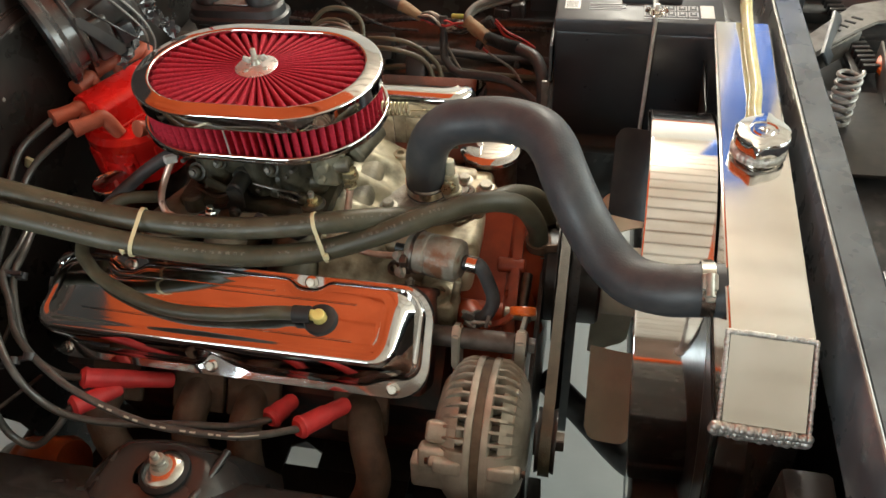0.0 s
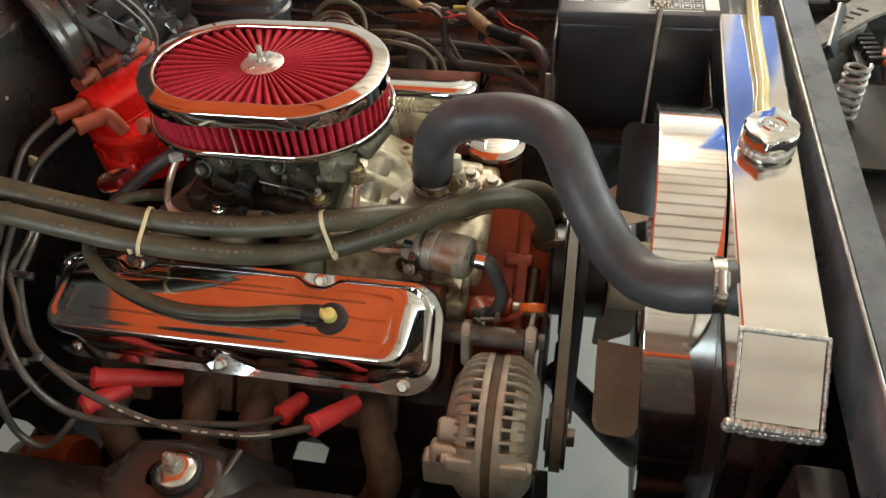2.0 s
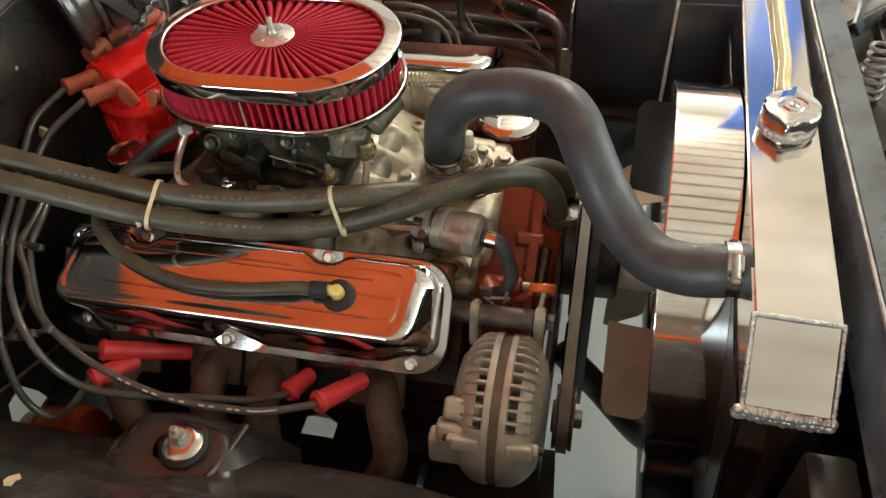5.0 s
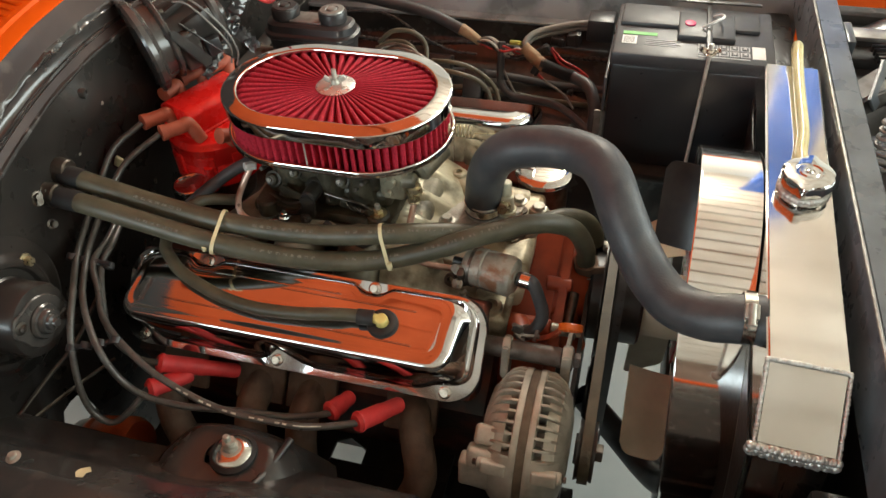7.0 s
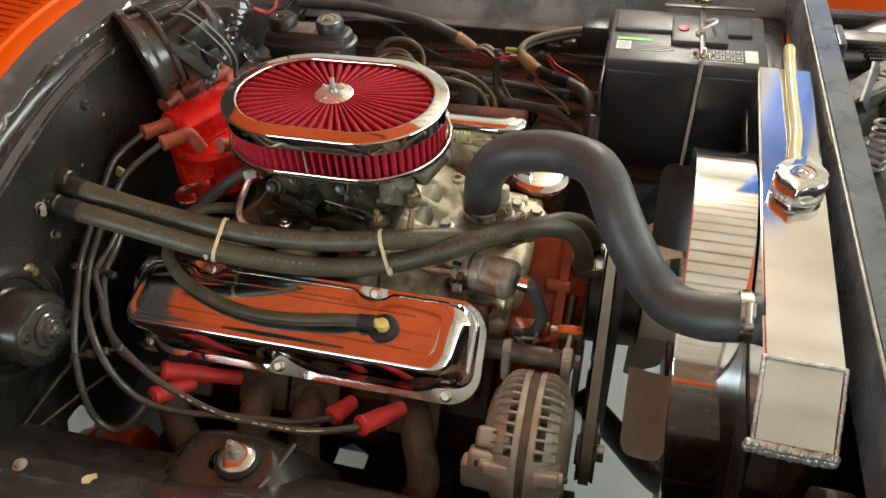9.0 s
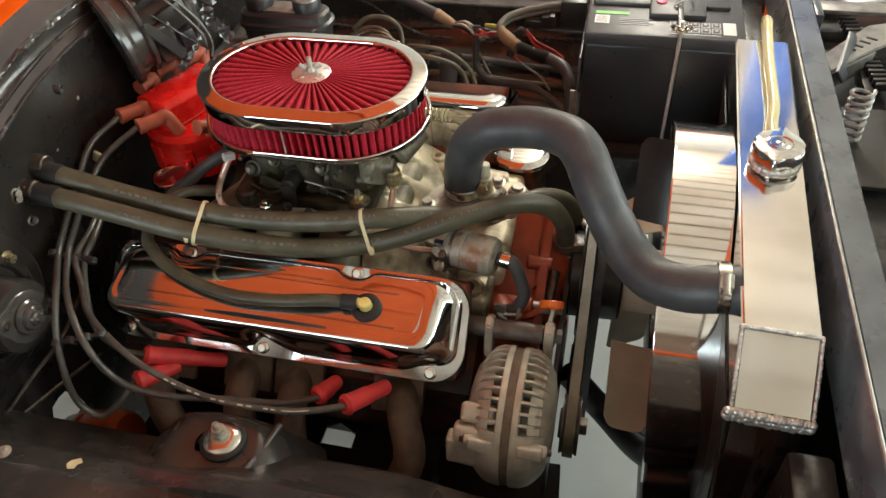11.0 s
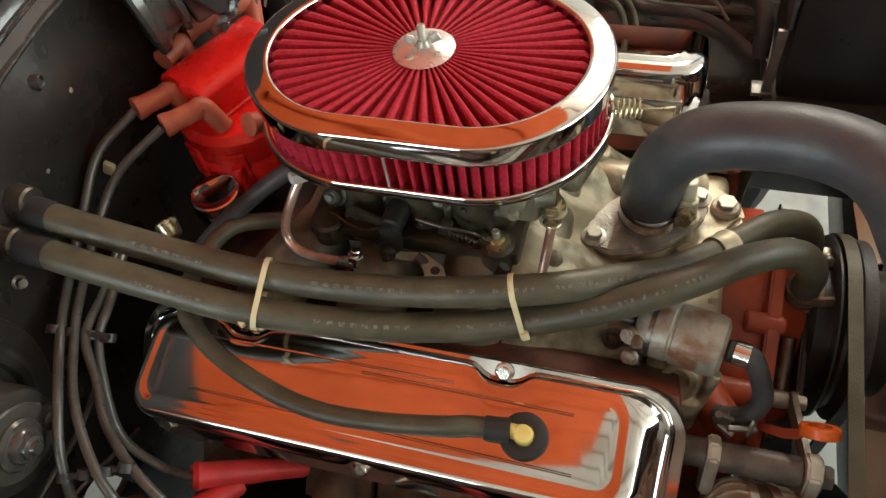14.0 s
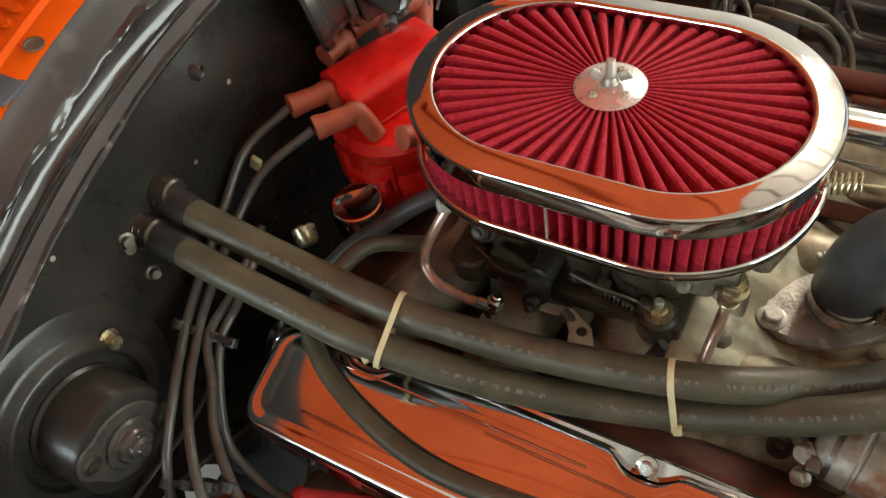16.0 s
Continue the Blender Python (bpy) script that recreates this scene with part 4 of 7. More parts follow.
def oval(hx, hy, k, n=120):
    """Point k of n round a straight-sided oval."""
    half = hx - hy
    arc = math.pi * hy / 2
    d = (k % n) / n * (4 * half + 4 * arc)
    for cx, cy, a0, straight in ((half, 0, 0.0, None), (None, hy, None, 1), (-half, 0, math.pi / 2, None), (-half, 0, math.pi, None), (None, -hy, None, -1), (half, 0, 1.5 * math.pi, None)):
        if straight is None:
            if d <= arc:
                return (cx + hy * math.cos(a0 + d / hy), hy * math.sin(a0 + d / hy))
            d -= arc
        else:
            if d <= 2 * half:
                return (straight * (half - d), cy)
            d -= 2 * half
    return (hx, 0.0)


def oval_loops(rows, n=120):
    return [[(*oval(HX + d, HY + d, k, n), z) for k in range(n)] for d, z in rows]


LID = [(-0.003, 0.9330), (-0.0012, 0.9330), (-0.0004, 0.9333), (0.0, 0.9340), (0.0002, 0.9350), (0.0003, 0.9362), (0.0007, 0.9430), (0.0010, 0.9500), (0.0010, 0.9512), (0.0007, 0.9524), (-0.0002, 0.9533), (-0.0012, 0.9537), (-0.0028, 0.9540), (-0.0095, 0.9552), (-0.0168, 0.9565), (-0.0182, 0.9566), (-0.0196, 0.9562), (-0.0205, 0.9552), (-0.0208, 0.9540), (-0.0208, 0.948), (-0.020, 0.946), (-0.004, 0.946), (-0.003, 0.9330)]
part("lid_ring", loft(oval_loops(LID), cap=False), CHROME, ac, "chrome lid ring")
part("base_pan", loft(oval_loops([(-0.05, 0.887), (-0.008, 0.888), (-0.001, 0.8886), (0.0012, 0.8894), (0.0022, 0.8906), (0.0025, 0.8918), (0.0025, 0.8930), (0.0024, 0.8970), (0.0020, 0.8984), (0.0010, 0.8992), (-0.0005, 0.8994), (-0.0025, 0.8988), (-0.0035, 0.8972), (-0.05, 0.896)])), CHROME, ac, "chrome base pan")


def even_oval(hx, hy, n):
    """n points spaced evenly along the oval."""
    fine = [Vector(oval(hx, hy, k, 1440)) for k in range(1441)]
    acc = [0.0]
    for a, c in zip(fine, fine[1:]):
        acc.append(acc[-1] + (c - a).length)
    out, i = [], 0
    for k in range(n):
        want = acc[-1] * k / n
        while acc[i + 1] < want:
            i += 1
        out.append(fine[i].lerp(fine[i + 1], (want - acc[i]) / (acc[i + 1] - acc[i])))
    return out


# side pleats: rounded ridges with deep folds between
NP = 76
b = bmesh.new()
lo, hi = [], []
for k, p in enumerate(even_oval(HX - 0.0055, HY - 0.0055, NP * 8)):
    d = (0.0, 0.0006, 0.0, -0.0035, -0.015, -0.017, -0.015, -0.0035)[k % 8]
    u = p.normalized()
    lo.append((p.x + u.x * d, p.y + u.y * d, 0.8955))
    hi.append((p.x + u.x * d, p.y + u.y * d, 0.938))
loft([lo, hi], cap=False, bm=b)
part("side_element", b, FILTER_RED, ac, "red pleated cotton side element")
x, y = oval(HX - 0.0042, HY - 0.0042, 222, 300)
part("element_seam", box((0.0016, 0.0016, 0.038), Matrix.Translation((x, y, 0.9165))), ZINC, ac)
# top pleats fan out from the hub
NT = 50
b = bmesh.new()
vs = []
for k, p in enumerate(even_oval(HX - 0.0206, HY - 0.0206, NT * 6)):
    rr = p.length
    u = p / rr
    fold = (0.0, 0.0, 0.10, 1.0, 1.0, 0.10)[k % 6]
    row = []
    for f in (0.0, 0.22, 0.5, 0.78, 0.96, 1.0):
        r = 0.018 + (rr - 0.018) * f
        z = 0.9545 - 0.0025 * f - fold * (0.003 + 0.0115 * f)
        if f == 1.0:
            z = 0.9485 - fold * 0.012
        row.append(b.verts.new((r * u.x, r * u.y, z)))
    vs.append(row)
for k in range(NT * 6):
    a, c = vs[k], vs[(k + 1) % (NT * 6)]
    for i in range(5):
        b.faces.new((a[i], c[i], c[i + 1], a[i + 1]))
part("top_element", b, FILTER_RED, ac, "red radial pleated top element", smooth=False)
part("hub_plate", revolve([(0, 0.9535), (0.025, 0.9535), (0.0262, 0.9548), (0.024, 0.9562), (0.012, 0.9565), (0.009, 0.958), (0, 0.958)], None, 40), SATIN, ac, "bright round hub plate")
b = rod((0, 0, 0.955), (0, 0, 0.978), 0.0032, bevel=0.0006)
for k in range(9):
    revolve([(0.0031, 0), (0.0036, 0.0006), (0.0031, 0.0012)], Matrix.Translation((0, 0, 0.966 + 0.0013 * k)), 14, b)
part("stud", b, ZINC, ac)
b = rod((0, 0, 0.9575), (0, 0, 0.964), 0.0062, 0.005, 16, 0.001)
for s in (1, -1):
    put(b, box((0.010, 0.0024, 0.008), Matrix.Translation((s * 0.0095, s * 0.003, 0.9645)) @ Matrix.Rotation(s * -0.5, 4, "Y"), 0.001))
part("wing_nut", b, ZINC, ac)
for a in (-0.5, 1.4, 2.6, 4.2):
    part("hub_screw", revolve([(0, 0), (0.0036, 0), (0.0032, 0.0014), (0.0015, 0.0018), (0, 0.0008)], Matrix.Translation((0.0165 * math.cos(a), 0.0165 * math.sin(a), 0.9563)), 12), ZINC, ac)

# ---- carburettor ----
carb = thing("carburettor", (0, 0, 0.80), "grimy four-barrel carburettor under the air cleaner", "carburettor")
b = between((-0.098, -0.066, 0.808), (0.085, 0.075, 0.838), 0.010, seg=3)
between((-0.085, -0.070, 0.835), (0.075, 0.075, 0.872), 0.012, b, 3)
for x in (-0.058, 0.0, 0.046):
    rod((x, -0.058, 0.812), (x, -0.058, 0.868), 0.022, 0.019, 24, 0.003, b)
rod((0, 0, 0.868), (0, 0, 0.892), 0.066, 0.066, 36, 0.002, b)
part("main_body", b, GRIMY, carb)
part("base_flange", between((-0.112, -0.088, 0.790), (0.092, 0.088, 0.808), 0.004), GRIMY, carb)
for x, y in ((0.071, -0.080), (-0.092, -0.080), (0.071, 0.080), (-0.092, 0.080)):
    part("flange_boss", rod((x, y, 0.788), (x, y, 0.813), 0.017, 0.016, 22, 0.003), GRIMY, carb)
b = between((0.07, -0.068, 0.826), (0.108, 0.045, 0.884), 0.010, seg=3)
between((0.10, -0.035, 0.842), (0.128, 0.03, 0.880), 0.008, b, 3)
for yy, zz in ((-0.055, 0.836), (-0.055, 0.874), (0.035, 0.874), (0.0, 0.838)):
    hex_bolt((0.108, yy, zz), (1, 0, 0), 0.0055, 0.005, 0.008, b)
rod((0.125, -0.05, 0.868), (0.145, 0.0, 0.874), 0.014, 0.012, 16, 0.003, b)
rod((0.09, -0.066, 0.862), (0.09, -0.076, 0.862), 0.008, 0.007, 12, 0.001, b)
rod((0.085, -0.066, 0.842), (0.085, -0.074, 0.842), 0.006, 0.005, 12, 0.001, b)
rod((0.102, -0.058, 0.858), (0.121, -0.058, 0.860), 0.011, 0.010, 14, 0.002, b)
part("fuel_bowl", b, CAST_GRIMY, carb, "stained cast fuel bowl")
part("base_nut", hex_bolt((0.071, -0.080, 0.813), (0, 0, 1), 0.0075, 0.007, 0.0125), BRASS, carb, "bright plated hold-down nut")
part("base_stud", rod((0.071, -0.080, 0.818), (0.071, -0.080, 0.829), 0.0042, 0.0038, 12, 0.001), ZINC, carb)
# throttle shaft, levers and pump linkage
b = rod((-0.016, -0.060, 0.838), (-0.018, -0.103, 0.840), 0.0115, 0.0105, 22, 0.002)
rod((-0.016, -0.066, 0.838), (-0.017, -0.076, 0.8385), 0.016, 0.015, 22, 0.002, b)
part("throttle_shaft", b, CARB_BLACK, carb, "black throttle shaft boss")
arm = Matrix.Translation((-0.020, -0.101, 0.836)) @ Matrix.Rotation(radians(90), 4, "X")
b = prism([(-0.009, 0.006), (0.006, 0.010), (0.013, 0.002), (0.010, -0.022), (0.002, -0.032), (-0.012, -0.030), (-0.016, -0.020), (-0.008, -0.010)], 0, 0.004, arm, 0.001)
rod((-0.024, -0.098, 0.809), (-0.024, -0.110, 0.809), 0.0085, 0.0075, 18, 0.0015, b)
part("throttle_lever", b, CARB_BLACK, carb, "black stamped throttle lever")
part("lever_pin", hex_bolt((-0.024, -0.110, 0.809), (0, -1, 0.2), 0.004, 0.004, 0.006), STEEL_DARK, carb)
b = prism([(-0.010, -0.007), (0.026, -0.004), (0.030, 0.0), (0.026, 0.005), (-0.010, 0.009), (-0.014, 0.0)], 0, 0.003, Matrix.Translation((-0.052, -0.086, 0.834)) @ Matrix.Rotation(radians(90), 4, "X") @ Matrix.Rotation(-0.35, 4, "Z"), 0.0008)
part("pump_lever", b, GRIMY, carb)
part("pump_rod", tube([(-0.028, -0.090, 0.826), (-0.034, -0.094, 0.815), (-0.046, -0.096, 0.806), (-0.062, -0.092, 0.803)], 0.0019, 8), STEEL_DARK, carb)
for x, y, z, r in ((-0.078, -0.079, 0.843, 0.0085), (0.022, -0.074, 0.852, 0.0075), (-0.045, -0.074, 0.856, 0.006)):
    part("body_plug", revolve([(0, 0), (r * 1.4, 0), (r * 1.4, 0.004), (r, 0.005), (r, 0.010), (r * 0.7, 0.012), (r * 0.45, 0.012), (r * 0.4, 0.009), (0, 0.009)], frame_to((-0.1, -1, 0.45), (x, y + 0.006, z)), 22), GRIMY, carb)
    part("plug_screw", hex_bolt((x - 0.001, y - 0.003, z + 0.005), (-0.1, -1, 0.45), r * 0.5, 0.003, r * 0.62), STEEL_DARK, carb)
coil = [(0.030 + 0.026 * t, -0.086 + 0.0042 * math.cos(t * 46), 0.826 - 0.010 * t + 0.0042 * math.sin(t * 46)) for t in [k / 90 for k in range(91)]]
part("idle_spring", tube(coil, 0.0009, 6, 1), STEEL_DARK, carb, "dark coiled idle spring")
part("idle_screw", rod((0.024, -0.086, 0.828), (0.062, -0.086, 0.8145), 0.0021, 0.0021, 10), STEEL_DARK, carb)
for x, z in ((0.060, 0.818), (0.026, 0.827)):
    part("stop_lug", box((0.011, 0.011, 0.013), Matrix.Translation((x, -0.0825, z)) @ Matrix.Rotation(0.35, 4, "Y"), 0.002), GRIMY, carb)
for x, z, l in ((0.006, 0.826, 0.016), (-0.066, 0.822, 0.012), (0.045, 0.846, 0.010), (0.056, 0.858, 0.012), (-0.088, 0.860, 0.010)):
    part("mixture_screw", rod((x, -0.064, z), (x - 0.002, -0.072 - l, z + 0.004), 0.0036, 0.003, 12, 0.0006), STEEL_DARK, carb)
for pts in ([(-0.086, -0.080, 0.822), (-0.055, -0.092, 0.819), (-0.030, -0.094, 0.828)], [(0.004, -0.092, 0.846), (0.030, -0.094, 0.842), (0.052, -0.090, 0.834), (0.060, -0.086, 0.824)]):
    part("link_rod", tube(pts, 0.0017, 8), STEEL_DARK, carb)
# stamped cable bracket with a bolt hole
b = prism([(-0.030, -0.104), (-0.022, -0.097), (0.006, -0.094), (0.027, -0.106), (0.035, -0.122), (0.030, -0.130), (0.014, -0.127), (0.012, -0.116), (0.004, -0.104), (-0.018, -0.105)], 0.797, 0.800, None, 0.0008)
part("cable_bracket", b, BRACKET_ZINC, carb, "pale stamped cable bracket")
part("bracket_hole", revolve([(0, 0.0002), (0.0026, 0.0002), (0.0030, 0.0008), (0.0042, 0.0008), (0.0045, 0), (0, 0)], Matrix.Translation((0.021, -0.112, 0.800)), 16), STEEL_DARK, carb)
b = rod((0.119, -0.058, 0.858), (0.117, -0.06, 0.825), 0.0062, seg=6)
hex_bolt((0.118, -0.058, 0.840), (0, 0, 1), 0.0105, 0.009, 0.0115, b)
hex_bolt((0.117, -0.06, 0.826), (0, 0, 1), 0.0085, 0.008, 0.0085, b)
part("inlet_nut", b, BRASS, carb)
fl = whole("fuel_inlet_line", tube([(0.117, -0.060, 0.826), (0.115, -0.074, 0.806), (0.113, -0.092, 0.783), (0.118, -0.104, 0.768), (0.145, -0.108, 0.760), (0.182, -0.106, 0.757)], 0.0045, 12), COPPER, "bent copper-toned fuel line at the carburettor", "fuel line")
cl = thing("vacuum_line", (-0.12, -0.066, 0.848), "bent copper vacuum line with a steel fitting", "vacuum line")
part("line", tube([(-0.110, -0.073, 0.858), (-0.118, -0.084, 0.842), (-0.127, -0.096, 0.819), (-0.126, -0.104, 0.803), (-0.112, -0.111, 0.796), (-0.085, -0.118, 0.801), (-0.058, -0.124, 0.809)], 0.0044, 14), COPPER, cl)
b = rod((-0.064, -0.123, 0.807), (-0.048, -0.126, 0.813), 0.0066, 0.0062, 12, 0.001)
rod((-0.054, -0.125, 0.799), (-0.046, -0.121, 0.828), 0.0052, 0.0048, 10, 0.001, b)
rod((-0.050, -0.123, 0.812), (-0.047, -0.122, 0.822), 0.0075, 0.0072, 6, 0.001, b)
part("fitting", b, CHROME_DULL, cl)
part("cap_fitting", rod((-0.106, -0.068, 0.858), (-0.117, -0.079, 0.861), 0.0068, 0.0062, 8, 0.0012), FITTING_WHITE, cl, "pale plastic end fitting")
whole("breather_hose", tube([(-0.118, -0.05, 0.852), (-0.145, -0.07, 0.842), (-0.18, -0.095, 0.82), (-0.205, -0.115, 0.80), (-0.22, -0.13, 0.785)], 0.0085, 14), RUBBER, "black rubber breather hose behind the carburettor", "hose")
whole("return_hose", tube([(0.0, -0.10, 0.80), (0.04, -0.115, 0.785), (0.07, -0.12, 0.795), (0.085, -0.11, 0.82)], 0.005, 12), RUBBER, "thin black rubber hose beside the carburettor", "hose")
helix = [(0.136 + 0.042 * t + 0.0, 0.0 + 0.03 * t + 0.008 * math.cos(t * 62), 0.905 - 0.02 * t + 0.008 * math.sin(t * 62)) for t in [k / 120 for k in range(121)]]
whole("return_spring", tube(helix + [(0.19, 0.036, 0.88), (0.205, 0.045, 0.876), (0.205, 0.045, 0.865)], 0.0011, 6, 1), BRASS, "coiled throttle return spring", "spring")

# ---- hoses ----
UP = [(0.196, 0.010, 0.768), (0.197, 0.012, 0.80), (0.201, 0.010, 0.832), (0.213, 0.006, 0.862), (0.236, 0.001, 0.886), (0.266, -0.003, 0.897), (0.297, -0.010, 0.905), (0.326, -0.021, 0.909), (0.350, -0.038, 0.911), (0.367, -0.060, 0.905), (0.381, -0.086, 0.891), (0.396, -0.108, 0.872), (0.413, -0.127, 0.852), (0.434, -0.151, 0.835), (0.462, -0.177, 0.828), (0.495, -0.194, 0.836), (0.524, -0.200, 0.846), (0.551, -0.200, 0.850)]
HR = 0.0272
uh = thing("radiator_hose", (0.35, -0.05, 0.90), "thick bent black rubber upper radiator hose", "hose")
part("hose", tube(UP, HR, 36, 10), RUBBER, uh)
clamp("clamp", (0.533, -0.200, 0.850), (1, 0, 0.08), HR + 0.0004, 0.013, uh, (0.1, -0.55, 0.9))
clamp("clamp", (0.1975, 0.008, 0.783), (0.05, -0.1, 1), HR + 0.0004, 0.012, uh, (-0.3, 0.9, 0.2))
HF = [(-0.345, -0.198, 0.869), (-0.305, -0.200, 0.868), (-0.256, -0.205, 0.866), (-0.180, -0.206, 0.852), (-0.116, -0.204, 0.838), (-0.037, -0.189, 0.816), (0.030, -0.170, 0.800), (0.102, -0.151, 0.800), (0.174, -0.133, 0.819), (0.210, -0.121, 0.831), (0.241, -0.103, 0.834), (0.272, -0.076, 0.827), (0.304, -0.050, 0.812), (0.330, -0.034, 0.792), (0.346, -0.022, 0.755), (0.350, -0.010, 0.716), (0.350, -0.004, 0.688)]
HB = [(-0.348, -0.167, 0.883), (-0.312, -0.170, 0.880), (-0.276, -0.172, 0.874), (-0.201, -0.172, 0.857), (-0.119, -0.173, 0.846), (-0.043, -0.165, 0.835), (0.030, -0.155, 0.832), (0.103, -0.142, 0.836), (0.14, -0.130, 0.834), (0.175, -0.110, 0.824), (0.21, -0.084, 0.806), (0.245, -0.050, 0.788), (0.28, -0.010, 0.773), (0.311, 0.022, 0.764), (0.340, 0.040, 0.746), (0.355, 0.048, 0.716), (0.358, 0.05, 0.685)]
RH = 0.0132
for pts in (HF, HB):
    h = thing("heater_hose", pts[6], "weathered black rubber heater hose with faded print", "hose", "heater hoses")
    part("hose", tube(pts, RH, 20, 8), HEATER_RUBBER, h)
    line = smooth_line(pts, 8)
    prints = bmesh.new()
    random.seed(len(pts))
    for start in (22, 38, 50, 62, 72):
        for k in range(9):
            i = start + k
            if i + 1 >= len(line) or random.random() < 0.2:
                continue
            q, t = line[i], (line[i + 1] - line[i - 1]).normalized()
            d = Vector((0, -0.55, 0.83))
            d = (d - d.dot(t) * t).normalized()
            box((line[i + 1] - line[i]).length * 0.55 * Vector((1, 0, 0)) + Vector((0, 0.0035, 0.0006)), frame_to(d, q + d * (RH + 0.0002), t), bm=prints)
    tagged(part("faded_print", prints, PRINT, h, "faded pale lettering bars"), kind="stuff")
    for q in (pts[0],):
        c = Vector(q) + Vector((0.012, -0.001, 0.0))
        band = part("hose_clamp", revolve([(RH, -0.005), (RH + 0.0015, -0.005), (RH + 0.0015, 0.005), (RH, 0.005), (RH, -0.005)], frame_to((1, -0.05, 0.03), c), 24), STEEL_DARK, h)
    part("cuff", tube(line[4:12], RH + 0.0009, 20, 2), RUBBER_GASKET, h, "dark taped cuff at the firewall")


hb2 = thing("hose_bracket", (0.350, -0.006, 0.70), "rusty brown bracket and wire clip at the hose end", "bracket")
part("strap", revolve([(RH + 0.0005, -0.007), (RH + 0.004, -0.007), (RH + 0.004, 0.007), (RH + 0.0005, 0.007), (RH + 0.0005, -0.007)], frame_to((0, 0.2, -1), (0.350, -0.0085, 0.709)), 28), RUST_BROWN, hb2)
part("tab", box((0.022, 0.004, 0.013), Matrix.Translation((0.366, -0.019, 0.709)) @ Matrix.Rotation(0.2, 4, "Z"), 0.001), RUST_BROWN, hb2)
part("wire_clip", tube([(0.3505 + 0.0165 * math.cos(a), -0.004 + 0.0165 * math.sin(a), 0.690 - 0.002 * math.cos(a)) for a in [k * math.pi / 8 for k in range(16)]], 0.0012, 8, 3), ZINC, hb2)
bs = thing("hose_ferrule", (0.264, -0.028, 0.765), "pale cast ferrule round the rear heater hose", "fitting")
part("sleeve", revolve([(RH + 0.0004, -0.010), (RH + 0.0022, -0.010), (RH + 0.0026, -0.006), (RH + 0.0022, 0.004), (RH + 0.0036, 0.006), (RH + 0.0036, 0.010), (RH + 0.0004, 0.010), (RH + 0.0004, -0.010)], frame_to((0.66, 0.72, -0.28), (0.264, -0.029, 0.7795)), 32), CAST_ALU, bs)
bh = thing("hose_clamp", (0.357, 0.05, 0.695), "worm-drive clamp on the heater hose end", "clamp")
part("band", revolve([(RH, -0.006), (RH + 0.0014, -0.006), (RH + 0.0014, 0.006), (RH, 0.006), (RH, -0.006)], frame_to((0.1, 0.06, -1), (0.3575, 0.0495, 0.695)), 28), STEEL_DARK, bh)
b = box((0.009, 0.012, 0.010), Matrix.Translation((0.3745, 0.0475, 0.698)), 0.002)
hex_bolt((0.3755, 0.041, 0.700), (0.2, -0.9, 0.3), 0.006, 0.0055, 0.006, b)
part("screw_housing", b, ZINC, bh, "bright clamp screw")


def zip_tie(ix, tail):
    """A cream nylon tie round both heater hoses."""
    lf, lb = smooth_line(HF, 12), smooth_line(HB, 12)
    i = min(range(len(lf)), key=lambda q: abs(lf[q].x - ix) + (9 if q > 150 else 0))
    f, k = lf[i], min(lb, key=lambda q: abs(q.x - ix - 0.003))
    t = (lf[i + 1] - lf[i - 1]).normalized()
    u = (k - f)
    u = (u - u.dot(t) * t)
    L = u.length
    u.normalize()
    w = t.cross(u)
    R = RH + 0.0012
    loop = []
    for j in range(40):
        a = 2 * math.pi * j / 40
        c = f if math.sin(a) < 0 else k
        loop.append(c - (c - f).dot(t) * t + R * (math.cos(a) * w + math.sin(a) * u))
    b = bmesh.new()
    vs = [[b.verts.new(p + t * s + (p - (f + k) / 2).normalized() * e) for s, e in ((-0.0022, 0), (0.0022, 0), (0.0022, 0.0012), (-0.0022, 0.0012))] for p in loop]
    for j in range(40):
        A, B = vs[j], vs[(j + 1) % 40]
        for q in range(4):
            b.faces.new((A[q], B[q], B[(q + 1) % 4], A[(q + 1) % 4]))
    z = thing("zip_tie", f, "cream nylon cable tie round the heater hoses", "cable tie", "cable ties")
    part("strap", b, NYLON, z)
    part("head", box((0.0065, 0.008, 0.006), frame_to(Vector(tail) - f, Vector(tail), t), 0.001), NYLON, z)


zip_tie(-0.104, (-0.112, -0.215, 0.835))
zip_tie(0.108, (0.113, -0.163, 0.803))

# ---- radiator ----
rad = thing("radiator", (0.59, 0, 0.60), "polished welded aluminium radiator", "radiator")
RT = Matrix.Translation((0.59, -0.0, 0)) @ Matrix.Rotation(radians(-2.2), 4, "Z")


def rp(x, y, z):
    return RT @ Vector((x, y, z))


X0, X1, ZT, ZB = -0.036, 0.040, 0.875, 0.812
side = [(-0.275, ZT), (0.31, ZT), (0.355, ZB + 0.02), (0.355, ZB), (-0.340, ZB), (-0.340, 0.822)]
b = bmesh.new()
lo = [b.verts.new(rp(X0, y, z)) for y, z in side]
hi = [b.verts.new(rp(X1, y, z)) for y, z in side]
b.faces.new(lo)
b.faces.new(hi)
for i in range(len(side)):
    j = (i + 1) % len(side)
    b.faces.new((lo[i], lo[j], hi[j], hi[i]))
bmesh.ops.recalc_face_normals(b, faces=b.faces)
bmesh.ops.bevel(b, geom=b.edges[:], offset=0.003, segments=3, affect="EDGES")
part("top_tank", b, POLISHED, rad, "bright polished top tank")


